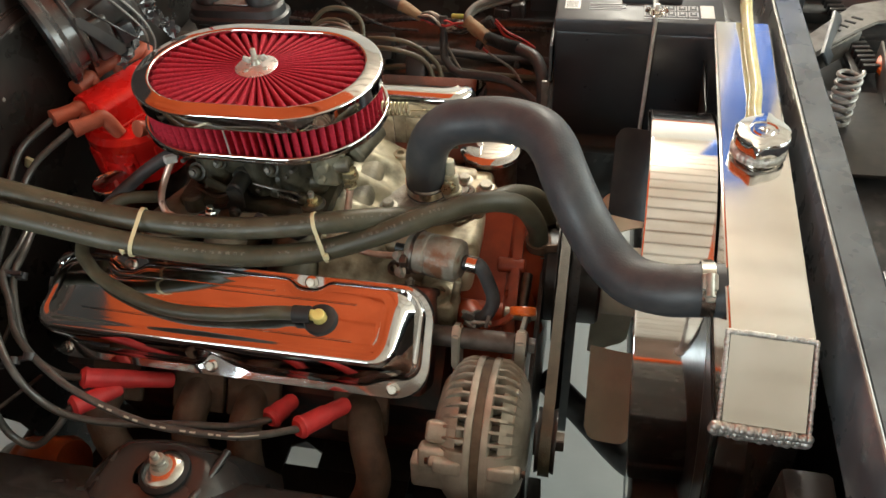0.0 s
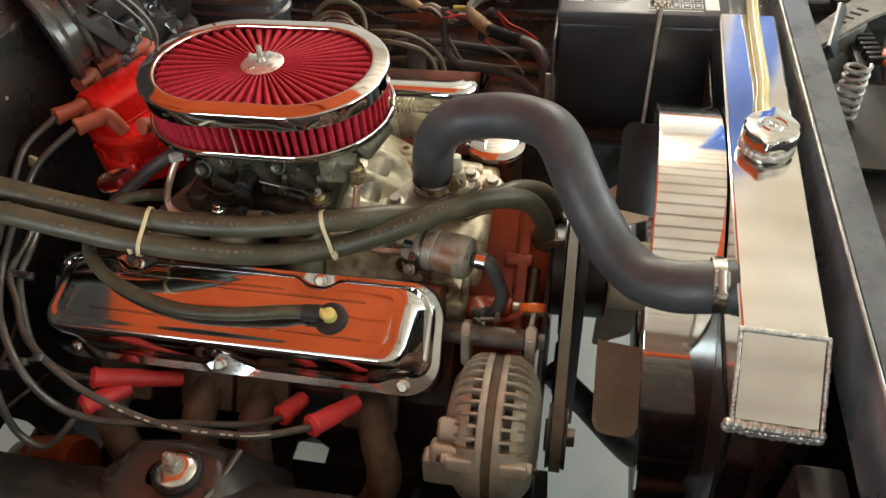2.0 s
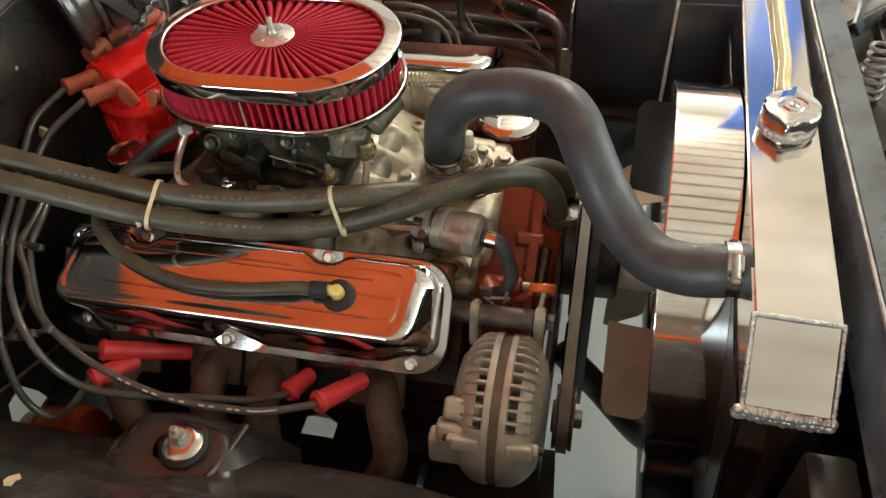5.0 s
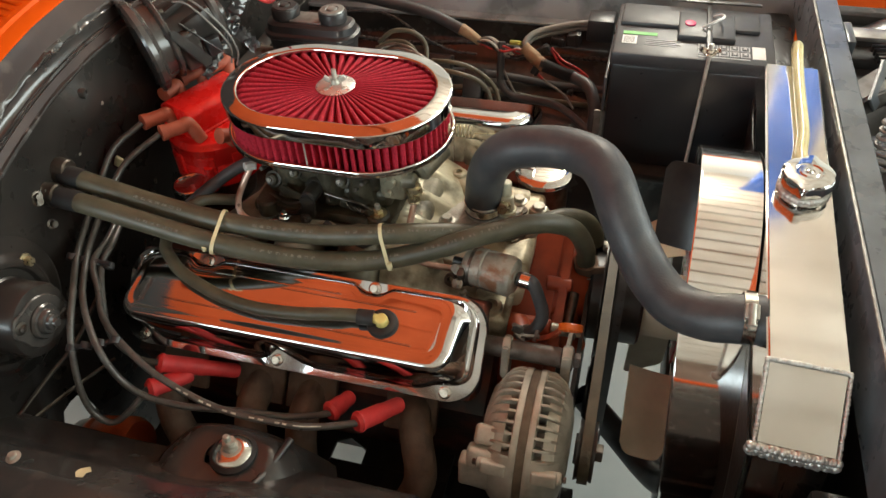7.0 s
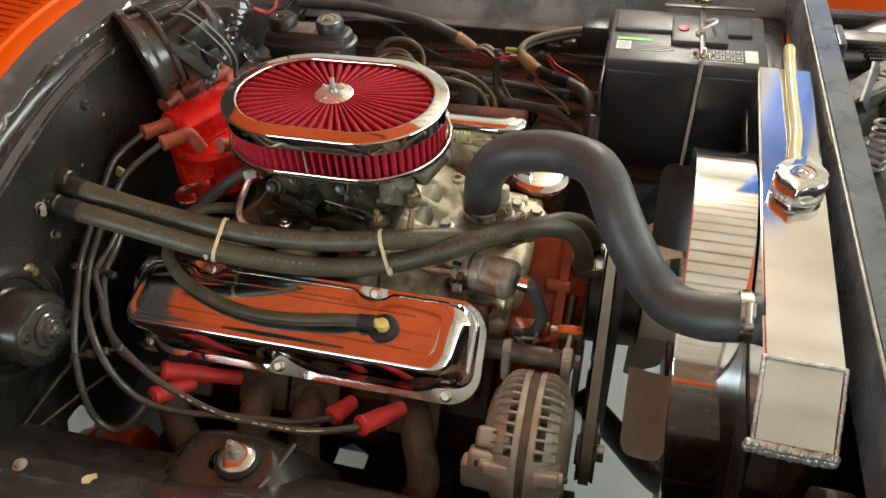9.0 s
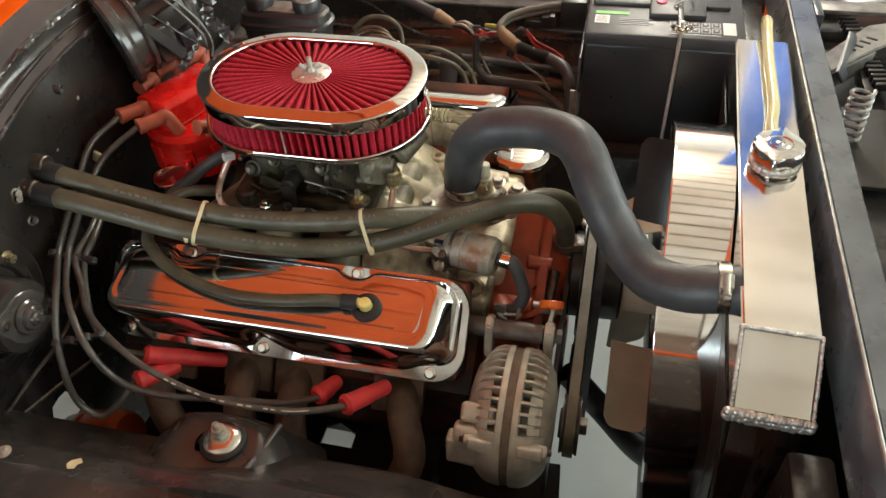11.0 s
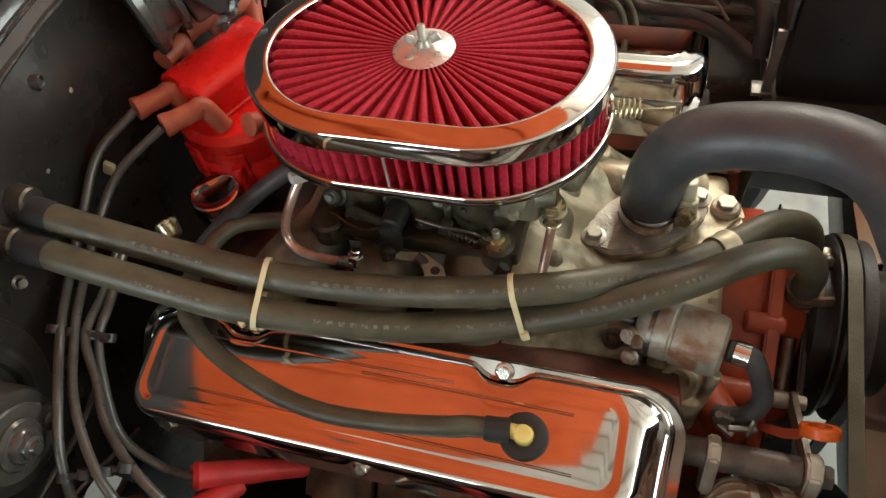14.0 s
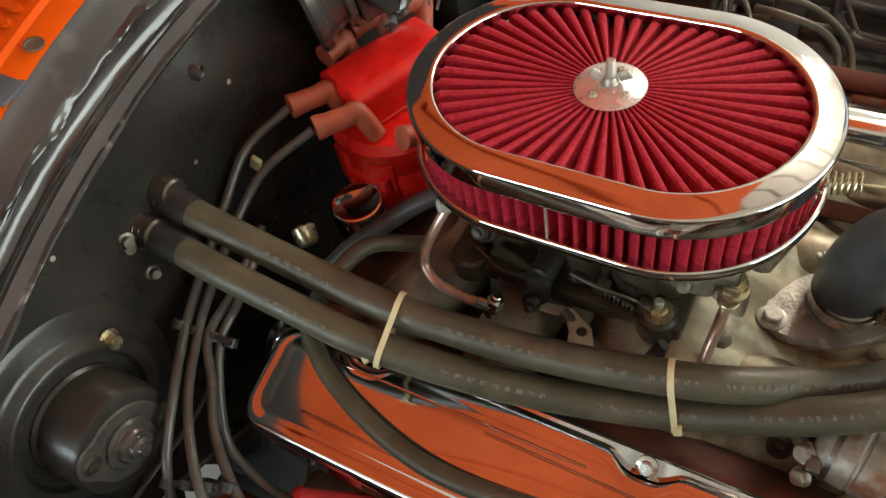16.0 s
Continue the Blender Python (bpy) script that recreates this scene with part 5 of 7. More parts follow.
def weld(points, r):
    """A row of overlapping weld ripples."""
    b = bmesh.new()
    line = smooth_line(points, 2)
    total = sum((c - a).length for a, c in zip(line, line[1:]))
    steps = max(4, int(total / (r * 0.8)))
    acc = [0.0]
    for a, c in zip(line, line[1:]):
        acc.append(acc[-1] + (c - a).length)
    for k in range(steps + 1):
        s = total * k / steps
        i = min(len(acc) - 2, max(j for j in range(len(acc)) if acc[j] <= s + 1e-9))
        w = (s - acc[i]) / max(1e-9, acc[i + 1] - acc[i])
        q = line[i].lerp(line[i + 1], w)
        rr = r * random.uniform(0.85, 1.2)
        bmesh.ops.create_icosphere(b, subdivisions=2, radius=rr, matrix=Matrix.Translation(q + Vector((random.uniform(-1, 1), random.uniform(-1, 1), random.uniform(-1, 1))) * r * 0.15))
    return b


random.seed(2)
tagged(part("weld_bead", weld([rp(X0, -0.275, ZT), rp(0, -0.2752, ZT + 0.0005), rp(X1, -0.275, ZT)], 0.0022), WELD, rad), kind="stuff")
tagged(part("weld_bead", weld([rp(X0, -0.275, ZT), rp(X0, -0.31, 0.848), rp(X0, -0.34, 0.822)], 0.0022), WELD, rad), kind="stuff")
tagged(part("weld_bead", weld([rp(X1, -0.275, ZT), rp(X1, -0.31, 0.848), rp(X1, -0.34, 0.822)], 0.002), WELD, rad), kind="stuff")
for dz, dy in ((0.004, 0.0), (-0.004, 0.001), (-0.011, 0.004)):
    tagged(part("weld_bead", weld([rp(X0 - 0.003, -0.3415 + dy, 0.818 + dz), rp(0, -0.3425 + dy, 0.8175 + dz), rp(X1, -0.3415 + dy, 0.818 + dz)], 0.0045), WELD, rad), kind="stuff")
core = bmesh.new()
for k in range(120):
    y = -0.325 + 0.0054 * k
    loft([[rp(0.012, y, 0.36), rp(0.064, y, 0.36), rp(0.064, y + 0.0018, 0.36), rp(0.012, y + 0.0018, 0.36)], [rp(-0.026, y, ZB), rp(0.026, y, ZB), rp(0.026, y + 0.0018, ZB), rp(-0.026, y + 0.0018, ZB)]], bm=core)
tagged(part("core", core, CORE_ALU, rad, "grey finned core"), kind="stuff")
for y0, y1 in ((-0.338, -0.328), (0.335, 0.345)):
    b = loft([[rp(X0 + 0.043, y0, 0.34), rp(X1 + 0.035, y0, 0.34), rp(X1 + 0.035, y1, 0.34), rp(X0 + 0.043, y1, 0.34)], [rp(X0 + 0.004, y0, ZB), rp(X1 - 0.004, y0, ZB), rp(X1 - 0.004, y1, ZB), rp(X0 + 0.004, y1, ZB)]])
    part("side_channel", b, MIRROR_ALU, rad)
b = bmesh.new()
loft([[rp(X0 + 0.038, y, z) for y in (-0.34, 0.345)] + [rp(X1 + 0.038, y, z) for y in (0.345, -0.34)] for z in (0.30, 0.36)], bm=b)
part("bottom_tank", b, POLISHED, rad)
part("inlet_pipe", rod((0.52, -0.200, 0.848), (0.575, -0.200, 0.849), 0.0235, 0.0235, 28), POLISHED, rad)
# filler neck and pressure cap
CAPX, CAPY = 0.597, 0.006
nm = Matrix.Translation((CAPX, CAPY, 0.875))
part("filler_neck", revolve([(0.0, 0.0), (0.027, 0.0), (0.027, 0.006), (0.0245, 0.007), (0.0245, 0.009), (0.029, 0.010), (0.029, 0.011), (0, 0.011)], nm, 36), POLISHED, rad)
ring = [(CAPX + 0.028 * math.cos(a), CAPY + 0.028 * math.sin(a), 0.877) for a in [k * math.pi / 12 for k in range(25)]]
tagged(part("neck_weld", weld(ring, 0.0032), WELD, rad), kind="stuff")
loops = []
for rr, h, ear in ((0.0, 0.0, 0), (0.029, 0.0, 1), (0.031, 0.001, 1), (0.031, 0.010, 1), (0.0295, 0.0125, 1), (0.026, 0.0135, 0.4), (0.016, 0.014, 0), (0.0145, 0.0128, 0), (0.012, 0.0128, 0), (0.0105, 0.0142, 0), (0.006, 0.0142, 0), (0.0055, 0.013, 0), (0.0012, 0.013, 0)):
    lp = []
    for k in range(72):
        a = 2 * math.pi * k / 72
        r = max(rr, 0.001)
        r += ear * 0.0085 * (math.exp(-(((a - 1.35 + math.pi) % (2 * math.pi) - math.pi) / 0.22) ** 2) + math.exp(-(((a - 4.49 + math.pi) % (2 * math.pi) - math.pi) / 0.22) ** 2))
        r -= ear * 0.0012 * (math.cos(a * 2 + 0.4) > 0.97)
        lp.append((CAPX + r * math.cos(a), CAPY + r * math.sin(a), 0.8865 + h * 1.15))
    loops.append(lp)
cap = part("pressure_cap", loft(loops), CHROME, rad, "chrome pressure cap with two ears")
part("cap_rivet", revolve([(0, 0), (0.0045, 0), (0.0035, 0.0018), (0.0015, 0.0024), (0.0012, 0.001), (0, 0.001)], Matrix.Translation((CAPX, CAPY, 0.9020)), 20), CHROME_DULL, cap)
whole("overflow_tube", tube([(CAPX - 0.001, CAPY + 0.024, 0.886), (CAPX - 0.001, CAPY + 0.06, 0.886), (0.603, 0.12, 0.884), (0.605, 0.20, 0.884), (0.607, 0.27, 0.885), (0.608, 0.315, 0.890), (0.609, 0.335, 0.893), (0.611, 0.352, 0.880), (0.626, 0.35, 0.82), (0.626, 0.35, 0.74)], 0.0076, 18), CLEAR_YELLOW, "translucent amber vinyl overflow tube on the radiator", "hose")
# fan shroud
sh = thing("fan_shroud", (0.51, 0, 0.605), "mirror polished aluminium fan shroud", "fan shroud")
SC, SR = 0.603, 0.268


def lean(z):
    """The radiator and shroud stand a little forward at the foot."""
    return 0.085 * max(0.0, 0.80 - z)


def barrel(rows):
    return loft([[(x + 0.038 * -r * math.cos(a) + lean(SC + r * math.sin(a)), -r * math.cos(a), SC + r * math.sin(a)) for a in [2 * math.pi * k / 128 for k in range(128)]] for x, r in rows], None, False)


part("barrel", barrel([(0.4765, SR - 0.002), (0.476, SR), (0.476, SR + 0.0004), (0.4765, SR + 0.0010), (0.4775, SR + 0.0013), (0.479, SR + 0.00135), (0.5505, SR), (0.552, SR), (0.552, SR - 0.004), (0.4765, SR - 0.002)]), MIRROR_ALU, sh)
b = bmesh.new()
NB = 128
inner, outer = [], []
for k in range(NB):
    c, q = math.cos(2 * math.pi * k / NB), math.sin(2 * math.pi * k / NB)
    t = max(SR + 0.002, min(0.33 / max(1e-6, abs(c)), 0.27 / max(1e-6, abs(q))))
    inner.append((-SR * c, SC + SR * q))
    outer.append((-t * c, max(0.345, min(0.80, SC + t * q))))
loft([[(0.5525 + 0.038 * y + lean(z) + d, y, z) for y, z in ring] for ring, d in ((inner, 0), (outer, 0), (outer, 0.002), (inner, 0.002))], None, False, b)
# black colour imitates the dark gap between barrel and tank
part("backing_plate", b, BLACK_METAL, sh, "backing plate, black for the dark gap beside the tank")
# fan
fan = thing("cooling_fan", (0.44, 0, 0.64), "flex fan with stainless blades on red riveted arms", "fan")
FC = Vector((0.498, 0.0, 0.64))
part("spacer", rod((0.436, 0, 0.64), (0.498, 0, 0.64), 0.048, 0.048, 32, 0.003), STAINLESS, fan)
part("hub", rod((0.36, 0, 0.64), (0.438, 0, 0.64), 0.066, 0.064, 32, 0.004), BLACK_METAL, fan)
for k in range(5):
    a = 2 * math.pi * k / 5 + radians(117)
    rot = Matrix.Translation(FC) @ Matrix.Rotation(a, 4, "X")
    part("arm", prism([(0.02, -0.026), (0.08, -0.036), (0.14, -0.040), (0.155, -0.015), (0.14, 0.012), (0.08, 0.016), (0.02, 0.022)], 0, 0.003, rot @ Matrix(((0, 0, 1, 0), (0, 1, 0, 0), (1, 0, 0, 0), (0, 0, 0, 1))) , 0.0006), RED_FAN, fan, "red arm with rivets")
    # all blades are stainless; the upper ones are coloured black for their dark reflection
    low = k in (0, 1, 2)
    wide = 0.062 if low else 0.055
    blade = sheet(lambda u, v: (-0.004 - wide * v, -0.030 + 0.030 * v ** 1.5, 0.095 + (0.125 if low else 0.12) * u * (1 - 0.12 * (2 * v - 1) ** 6)), 8, 12, 0.0015, rot)
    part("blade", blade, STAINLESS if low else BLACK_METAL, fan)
    rv = bmesh.new()
    for r in (0.085, 0.105, 0.125):
        revolve([(0, 0), (0.004, 0), (0.003, 0.0022), (0, 0.003)], rot @ Matrix.Translation((-0.001, -0.012, r)) @ Matrix.Rotation(radians(-90), 4, "Y"), 10, rv)
    part("rivet", rv, ZINC, fan)

lh = thing("lower_radiator_hose", (0.45, -0.15, 0.42), "black rubber lower radiator hose", "hose")
part("hose", tube([(0.56, -0.12, 0.40), (0.538, -0.118, 0.375), (0.52, -0.10, 0.33), (0.49, -0.05, 0.29), (0.44, 0.01, 0.28), (0.37, 0.03, 0.35)], 0.024, 20), RUBBER, lh)
part("hose_clamp", revolve([(0.024, -0.006), (0.0255, -0.006), (0.0255, 0.006), (0.024, 0.006), (0.024, -0.006)], frame_to((-0.7, 0.05, -0.7), (0.546, -0.119, 0.385)), 24), CHROME_DULL, lh)
# ---- belt drive and alternator ----
PUL = [((0.388, 0.0, 0.64), 0.092), ((0.388, -0.28, 0.66), 0.036), ((0.388, 0.0, 0.40), 0.085)]


def pulley(c, r, label):
    t = thing("pulley", c, label, "pulley")
    m = frame_to((1, 0, 0), c)
    part("sheave", revolve([(0, -0.014), (r * 0.5, -0.014), (r * 0.55, -0.008), (r * 0.9, -0.008), (r * 1.02, -0.011), (r * 1.02, -0.009), (r * 0.9, -0.002), (r * 0.9, 0.002), (r * 1.02, 0.009), (r * 1.02, 0.011), (r * 0.9, 0.01), (r * 0.5, 0.006), (0, 0.006)], m, 48), BLACK_METAL, t)
    part("nut", hex_bolt(Vector(c) + Vector((0.006, 0, 0)), (1, 0, 0), 0.012, 0.012, 0.018), STEEL_DARK, t)
    return t


for c, r in PUL:
    pu = pulley(c, r, "black stamped steel belt pulley")
    if r > 0.08:
        part("front_groove", revolve([(0, 0.006), (r * 0.92, 0.0105), (r * 0.92, 0.012), (r * 1.0, 0.016), (r * 1.0, 0.019), (r * 0.86, 0.020), (r * 0.6, 0.014), (0, 0.014)], frame_to((1, 0, 0), c), 48), BLACK_METAL, pu)


def belt(circles, x, w, h):
    """A belt round circles in the plane x."""
    pts = []
    for (cx, cy, cz), r in circles:
        pts += [Vector((cy + r * math.cos(2 * math.pi * k / 90), cz + r * math.sin(2 * math.pi * k / 90))) for k in range(90)]
    pts.sort(key=lambda p: (p.x, p.y))

    def half(ps):
        out = []
        for p in ps:
            while len(out) > 1 and (out[-1] - out[-2]).cross(p - out[-1]) <= 0:
                out.pop()
            out.append(p)
        return out[:-1]

    hull = half(pts) + half(pts[::-1])
    b = bmesh.new()
    rings = []
    k = len(hull)
    for i, p in enumerate(hull):
        t = (hull[(i + 1) % k] - hull[i - 1]).normalized()
        nn = Vector((t.y, -t.x))
        rings.append([b.verts.new((x + dx, p.x + nn.x * d, p.y + nn.y * d)) for dx, d in ((-w / 2, h), (w / 2, h), (w * 0.4, h - 0.007 if h < 0.004 else h - 0.001), (-w * 0.4, h - 0.007 if h < 0.004 else h - 0.001))])
    for i in range(k):
        A, B = rings[i], rings[(i + 1) % k]
        for q in range(4):
            b.faces.new((A[q], B[q], B[(q + 1) % 4], A[(q + 1) % 4]))
    return b


db = thing("drive_belt", (0.388, -0.1, 0.6), "worn black rubber V-belt on the pulleys", "belt")
part("belt_body", belt(PUL, 0.388, 0.0115, 0.003), RUBBER, db)
part("outer_cord", belt(PUL, 0.388, 0.0125, 0.0042), HEATER_RUBBER, db, "frayed grey outer face")
db = thing("fan_belt", (0.4035, 0, 0.52), "black rubber V-belt from crank to fan pulley", "belt")
part("belt_body", belt([((0.4035, 0.0, 0.64), 0.089), ((0.4035, 0.0, 0.40), 0.083)], 0.4035, 0.012, 0.003), RUBBER, db)
alt = thing("alternator", (0.317, -0.28, 0.66), "bare cast aluminium alternator with cooling ribs", "alternator")
AC = Vector((0.317, -0.28, 0.66))
AS = 0.74
K = 0.086 / 0.0785
am = frame_to((1, 0, 0), AC) @ Matrix.Diagonal((K, K, AS, 1))
for s in (1, -1):
    part("end_flange", revolve([(0.06, s * 0.0065), (0.0765, s * 0.0065), (0.0788, s * 0.0072), (0.0792, s * 0.009), (0.0790, s * 0.0165), (0.0770, s * 0.0185), (0.06, s * 0.0185)], am, 72), ALT_ALU, alt)
    part("end_casting", revolve([(0.050, s * 0.030), (0.0700, s * 0.031), (0.0690, s * 0.040), (0.0650, s * 0.050), (0.0585, s * 0.058), (0.050, s * 0.062), (0.045, s * 0.062)], am, 56), ALT_ALU, alt)
part("stator", revolve([(0.06, -0.0066), (0.0776, -0.0066), (0.0779, -0.004), (0.0779, 0.004), (0.0776, 0.0066), (0.06, 0.0066)], am, 72), STATOR, alt, "dull brown laminated stator ring")
part("inner_shell", revolve([(0, -0.05), (0.045, -0.048), (0.058, -0.03), (0.06, 0.03), (0.05, 0.048), (0, 0.05)], am, 40), STEEL_DARK, alt)
part("rear_cap", revolve([(0, -0.072), (0.035, -0.072), (0.052, -0.066), (0.060, -0.056), (0.062, -0.048), (0.05, -0.046), (0, -0.046)], am, 48), ALT_ALU, alt)
part("front_cap", revolve([(0, 0.070), (0.03, 0.070), (0.055, 0.062), (0.066, 0.050), (0.066, 0.045), (0, 0.045)], am, 48), ALT_ALU, alt)
fin = prism([(0.012, 0.0012), (0.022, 0.0012), (0.031, -0.003), (0.038, -0.011), (0.044, -0.022), (0.047, -0.032), (0.012, -0.026)], -0.0016, 0.0016, None, 0.0007)
fme = bpy.data.meshes.new("rib")
fin.to_mesh(fme)
fin.free()
fme.materials.append(ALT_ALU)
for s in (1, -1):
    for k in range(40):
        a = 2 * math.pi * (k + 0.5) / 40
        if 2.46 < a < 5.9:
            continue
        ob = new("rib", fme)
        ob.parent = alt
        ob.matrix_parent_inverse = INV[alt]
        d = Vector((0, math.cos(a), math.sin(a)))
        tang = Vector((1, 0, 0)).cross(d)
        rot = Matrix((Vector((s, 0, 0)), d, Vector((s, 0, 0)).cross(d))).transposed().to_4x4()
        ob.matrix_basis = Matrix.Translation(AC + d * 0.0845) @ rot
for s in (1, -1):
    b = sheet(lambda u, v: (AC.x + s * (0.012 + 0.032 * v), AC.y + (0.0862 - 0.022 * v ** 2.2) * math.cos(2.44 + 3.46 * u), AC.z + (0.0862 - 0.022 * v ** 2.2) * math.sin(2.44 + 3.46 * u)), 48, 8, 0.006)
    part("solid_shell", b, ALT_ALU, alt)
    d = Vector((0, math.cos(2.64), math.sin(2.64)))
    t = Vector((0, -math.sin(2.64), math.cos(2.64)))
    b = box((0.030, 0.016, 0.013), frame_to(d, AC + d * 0.0815 + Vector((s * 0.029, 0, 0)), (1, 0, 0)), 0.003, 3)
    rod(AC + d * 0.080 + Vector((s * 0.014, 0, 0)), AC + d * 0.076 + Vector((s * 0.049, 0, 0)), 0.0085, 0.0075, 18, 0.002, b)
    part("bolt_boss", b, ALT_ALU, alt)
    part("case_bolt", hex_bolt(AC + d * 0.0765 + Vector((s * 0.048, 0, 0)), (s, 0, 0), 0.0045, 0.004, 0.006), STEEL_DARK, alt)
for a in (4.3, 5.2):
    d = Vector((0, math.cos(a), math.sin(a)))
    b = rod(AC + d * 0.082 - Vector((0.042, 0, 0)), AC + d * 0.082 + Vector((0.037, 0, 0)), 0.0085, 0.0085, 14, 0.002)
    part("through_bolt_boss", b, ALT_ALU, alt)
for a, r, h, w in ((2.95, 0.066, 0.034, 0.020), (2.62, 0.068, 0.026, 0.013), (2.22, 0.064, 0.020, 0.012)):
    d = Vector((0, math.cos(a), math.sin(a)))
    q = AC + d * r - Vector((0.034, 0, 0))
    part("rear_boss", box((h + 0.022, w * 2, 0.022), frame_to(d, q + Vector((0.008 - h / 2, 0, 0)) - d * 0.002, (1, 0, 0)), 0.005, 3), ALT_ALU, alt, "cast rear boss")
for x0, x1 in ((-0.048, -0.038), (0.026, 0.038)):
    part("mounting_lug", prism([(-0.225, 0.70), (-0.212, 0.742), (-0.20, 0.748), (-0.186, 0.738), (-0.19, 0.70), (-0.21, 0.675)], x0, x1, Matrix(((0, 0, 1, AC.x), (1, 0, 0, 0), (0, 1, 0, 0), (0, 0, 0, 1))), 0.002), ALT_ALU, alt)
b = rod((0.213, -0.20, 0.727), (0.343, -0.20, 0.727), 0.0125, 0.0125, 18, 0.002)
hex_bolt((0.355, -0.20, 0.727), (1, 0, 0), 0.010, 0.008, 0.014, b)
part("pivot_tube", b, PIVOT_GREY, alt, "worn grey-brown pivot spacer tube with bolt")
part("terminal", rod((AC.x - 0.035, -0.325, 0.62), (AC.x - 0.065, -0.325, 0.62), 0.012, 0.01, 14, 0.002), ZINC, alt)
part("terminal", rod((AC.x - 0.035, -0.33, 0.66), (AC.x - 0.06, -0.33, 0.66), 0.008, 0.006, 12, 0.001), ZINC, alt)
br = thing("alternator_bracket", (0.36, -0.18, 0.70), "steel alternator bracket with an orange painted arm", "bracket")
part("strip", prism([(-0.207, 0.714), (-0.203, 0.735), (-0.195, 0.738), (-0.106, 0.686), (-0.102, 0.677), (-0.108, 0.669), (-0.120, 0.673), (-0.194, 0.718)], 0, 0.005, Matrix(((0, 0, 1, 0.3445), (1, 0, 0, 0), (0, 1, 0, 0), (0, 0, 0, 1))), 0.001), ZINC, br, "dull zinc strip")
part("stand_off", rod((0.3175, -0.112, 0.677), (0.344, -0.112, 0.677), 0.0085, 0.0080, 18, 0.001), ZINC, br)
part("stand_off_nut", hex_bolt((0.350, -0.112, 0.677), (1, 0, 0), 0.0075, 0.007, 0.0105), ZINC, br)
part("orange_eye", revolve([(0.0092, -0.0048), (0.0135, -0.0048), (0.0150, -0.0035), (0.0153, 0.0035), (0.0140, 0.0048), (0.0092, 0.0048), (0.0092, -0.0048)], frame_to((-0.06, 0.80, 0.60), (0.348, -0.178, 0.760)), 36), ORANGE_CLEAN, br, "bright orange eyelet")
arm = smooth_line([(0.3345, -0.180, 0.757), (0.330, -0.178, 0.748), (0.324, -0.172, 0.734), (0.315, -0.160, 0.713), (0.302, -0.150, 0.695)], 6)
part("orange_arm", sheet(lambda u, v: arm[min(len(arm) - 1, int(round(u * (len(arm) - 1))))] + Vector((0.002, 0.006, 0.005)) * (v - 0.5), len(arm) - 1, 2, 0.004), ORANGE, br)

# ---- fuel filter canister ----
ff = thing("fuel_filter", (0.235, -0.125, 0.757), "tarnished metal fuel filter canister with a clamp strap", "fuel filter")
fa, fb = Vector((0.203, -0.120, 0.784)), Vector((0.272, -0.134, 0.786))
ax = (fb - fa).normalized()
part("canister", revolve([(0, -0.002), (0.012, -0.002), (0.02, 0.0), (0.0245, 0.004), (0.026, 0.008), (0.0262, 0.026), (0.0250, 0.0275), (0.0250, 0.0290), (0.0262, 0.0305), (0.0262, 0.062), (0.0245, 0.067), (0.018, 0.070), (0, 0.070)], frame_to(ax, fa), 40), BRONZE, ff)
part("nipple", rod(fa - ax * 0.002, fa - ax * 0.018, 0.006, 0.006, 12), BLACK_METAL, ff)
part("nipple", rod(fb, fb + ax * 0.012, 0.010, 0.009, 14, 0.002), BLACK_METAL, ff)
part("strap", revolve([(0.0262, -0.002), (0.0272, -0.002), (0.0272, 0.002), (0.0262, 0.002), (0.0262, -0.002)], frame_to(ax, fa + ax * 0.012), 40), STEEL_DARK, ff)
fh = thing("fuel_hose", (0.29, -0.13, 0.74), "short bent black fuel hose with band clamps", "hose")
part("hose", tube([fb + ax * 0.006, fb + ax * 0.02, (0.302, -0.143, 0.766), (0.309, -0.150, 0.742), (0.302, -0.156, 0.722), (0.290, -0.157, 0.712), (0.280, -0.150, 0.702)], 0.0085, 16), RUBBER, fh)
part("band_clamp", revolve([(0.0085, -0.006), (0.0105, -0.006), (0.0105, 0.006), (0.0085, 0.006), (0.0085, -0.006)], frame_to(ax, fb + ax * 0.012), 20), CHROME_DULL, fh)
b = revolve([(0.0085, -0.005), (0.0105, -0.005), (0.0105, 0.005), (0.0085, 0.005), (0.0085, -0.005)], frame_to((-0.7, 0.2, -0.7), (0.290, -0.157, 0.712)), 20)
rod((0.279, -0.166, 0.714), (0.276, -0.168, 0.737), 0.0030, 0.0030, 8, bm=b)
box((0.012, 0.004, 0.014), Matrix.Translation((0.281, -0.168, 0.729)) @ Matrix.Rotation(0.5, 4, "Y"), 0.0008, bm=b)
rod((0.286, -0.172, 0.722), (0.309, -0.167, 0.720), 0.0030, 0.0030, 8, bm=b)
rod((0.303, -0.173, 0.717), (0.306, -0.163, 0.728), 0.0026, 0.0026, 8, bm=b)
rod((0.277, -0.168, 0.720), (0.291, -0.174, 0.714), 0.0042, 0.0042, 8, 0.001, b)
part("spring_clamp", b, PALE_STEEL, fh)
b = between((0.214, -0.166, 0.685), (0.262, -0.112, 0.738), 0.007, seg=3)
revolve([(0.0085, 0.001), (0.0155, 0.0), (0.016, 0.006), (0.0145, 0.009), (0.009, 0.009), (0.0085, 0.001)], Matrix.Translation((0.241, -0.148, 0.737)), 24, b)
rod((0.256, -0.158, 0.70), (0.268, -0.150, 0.772), 0.006, 0.005, 10, 0.0015, b)
fm = whole("filter_mount", b, CAST_ALU, "pale cast mounting boss below the fuel filter", "bracket")
tw = thing("sender_wire", (0.212, -0.135, 0.735), "thin black sender wire with a red crimp sleeve", "wire")
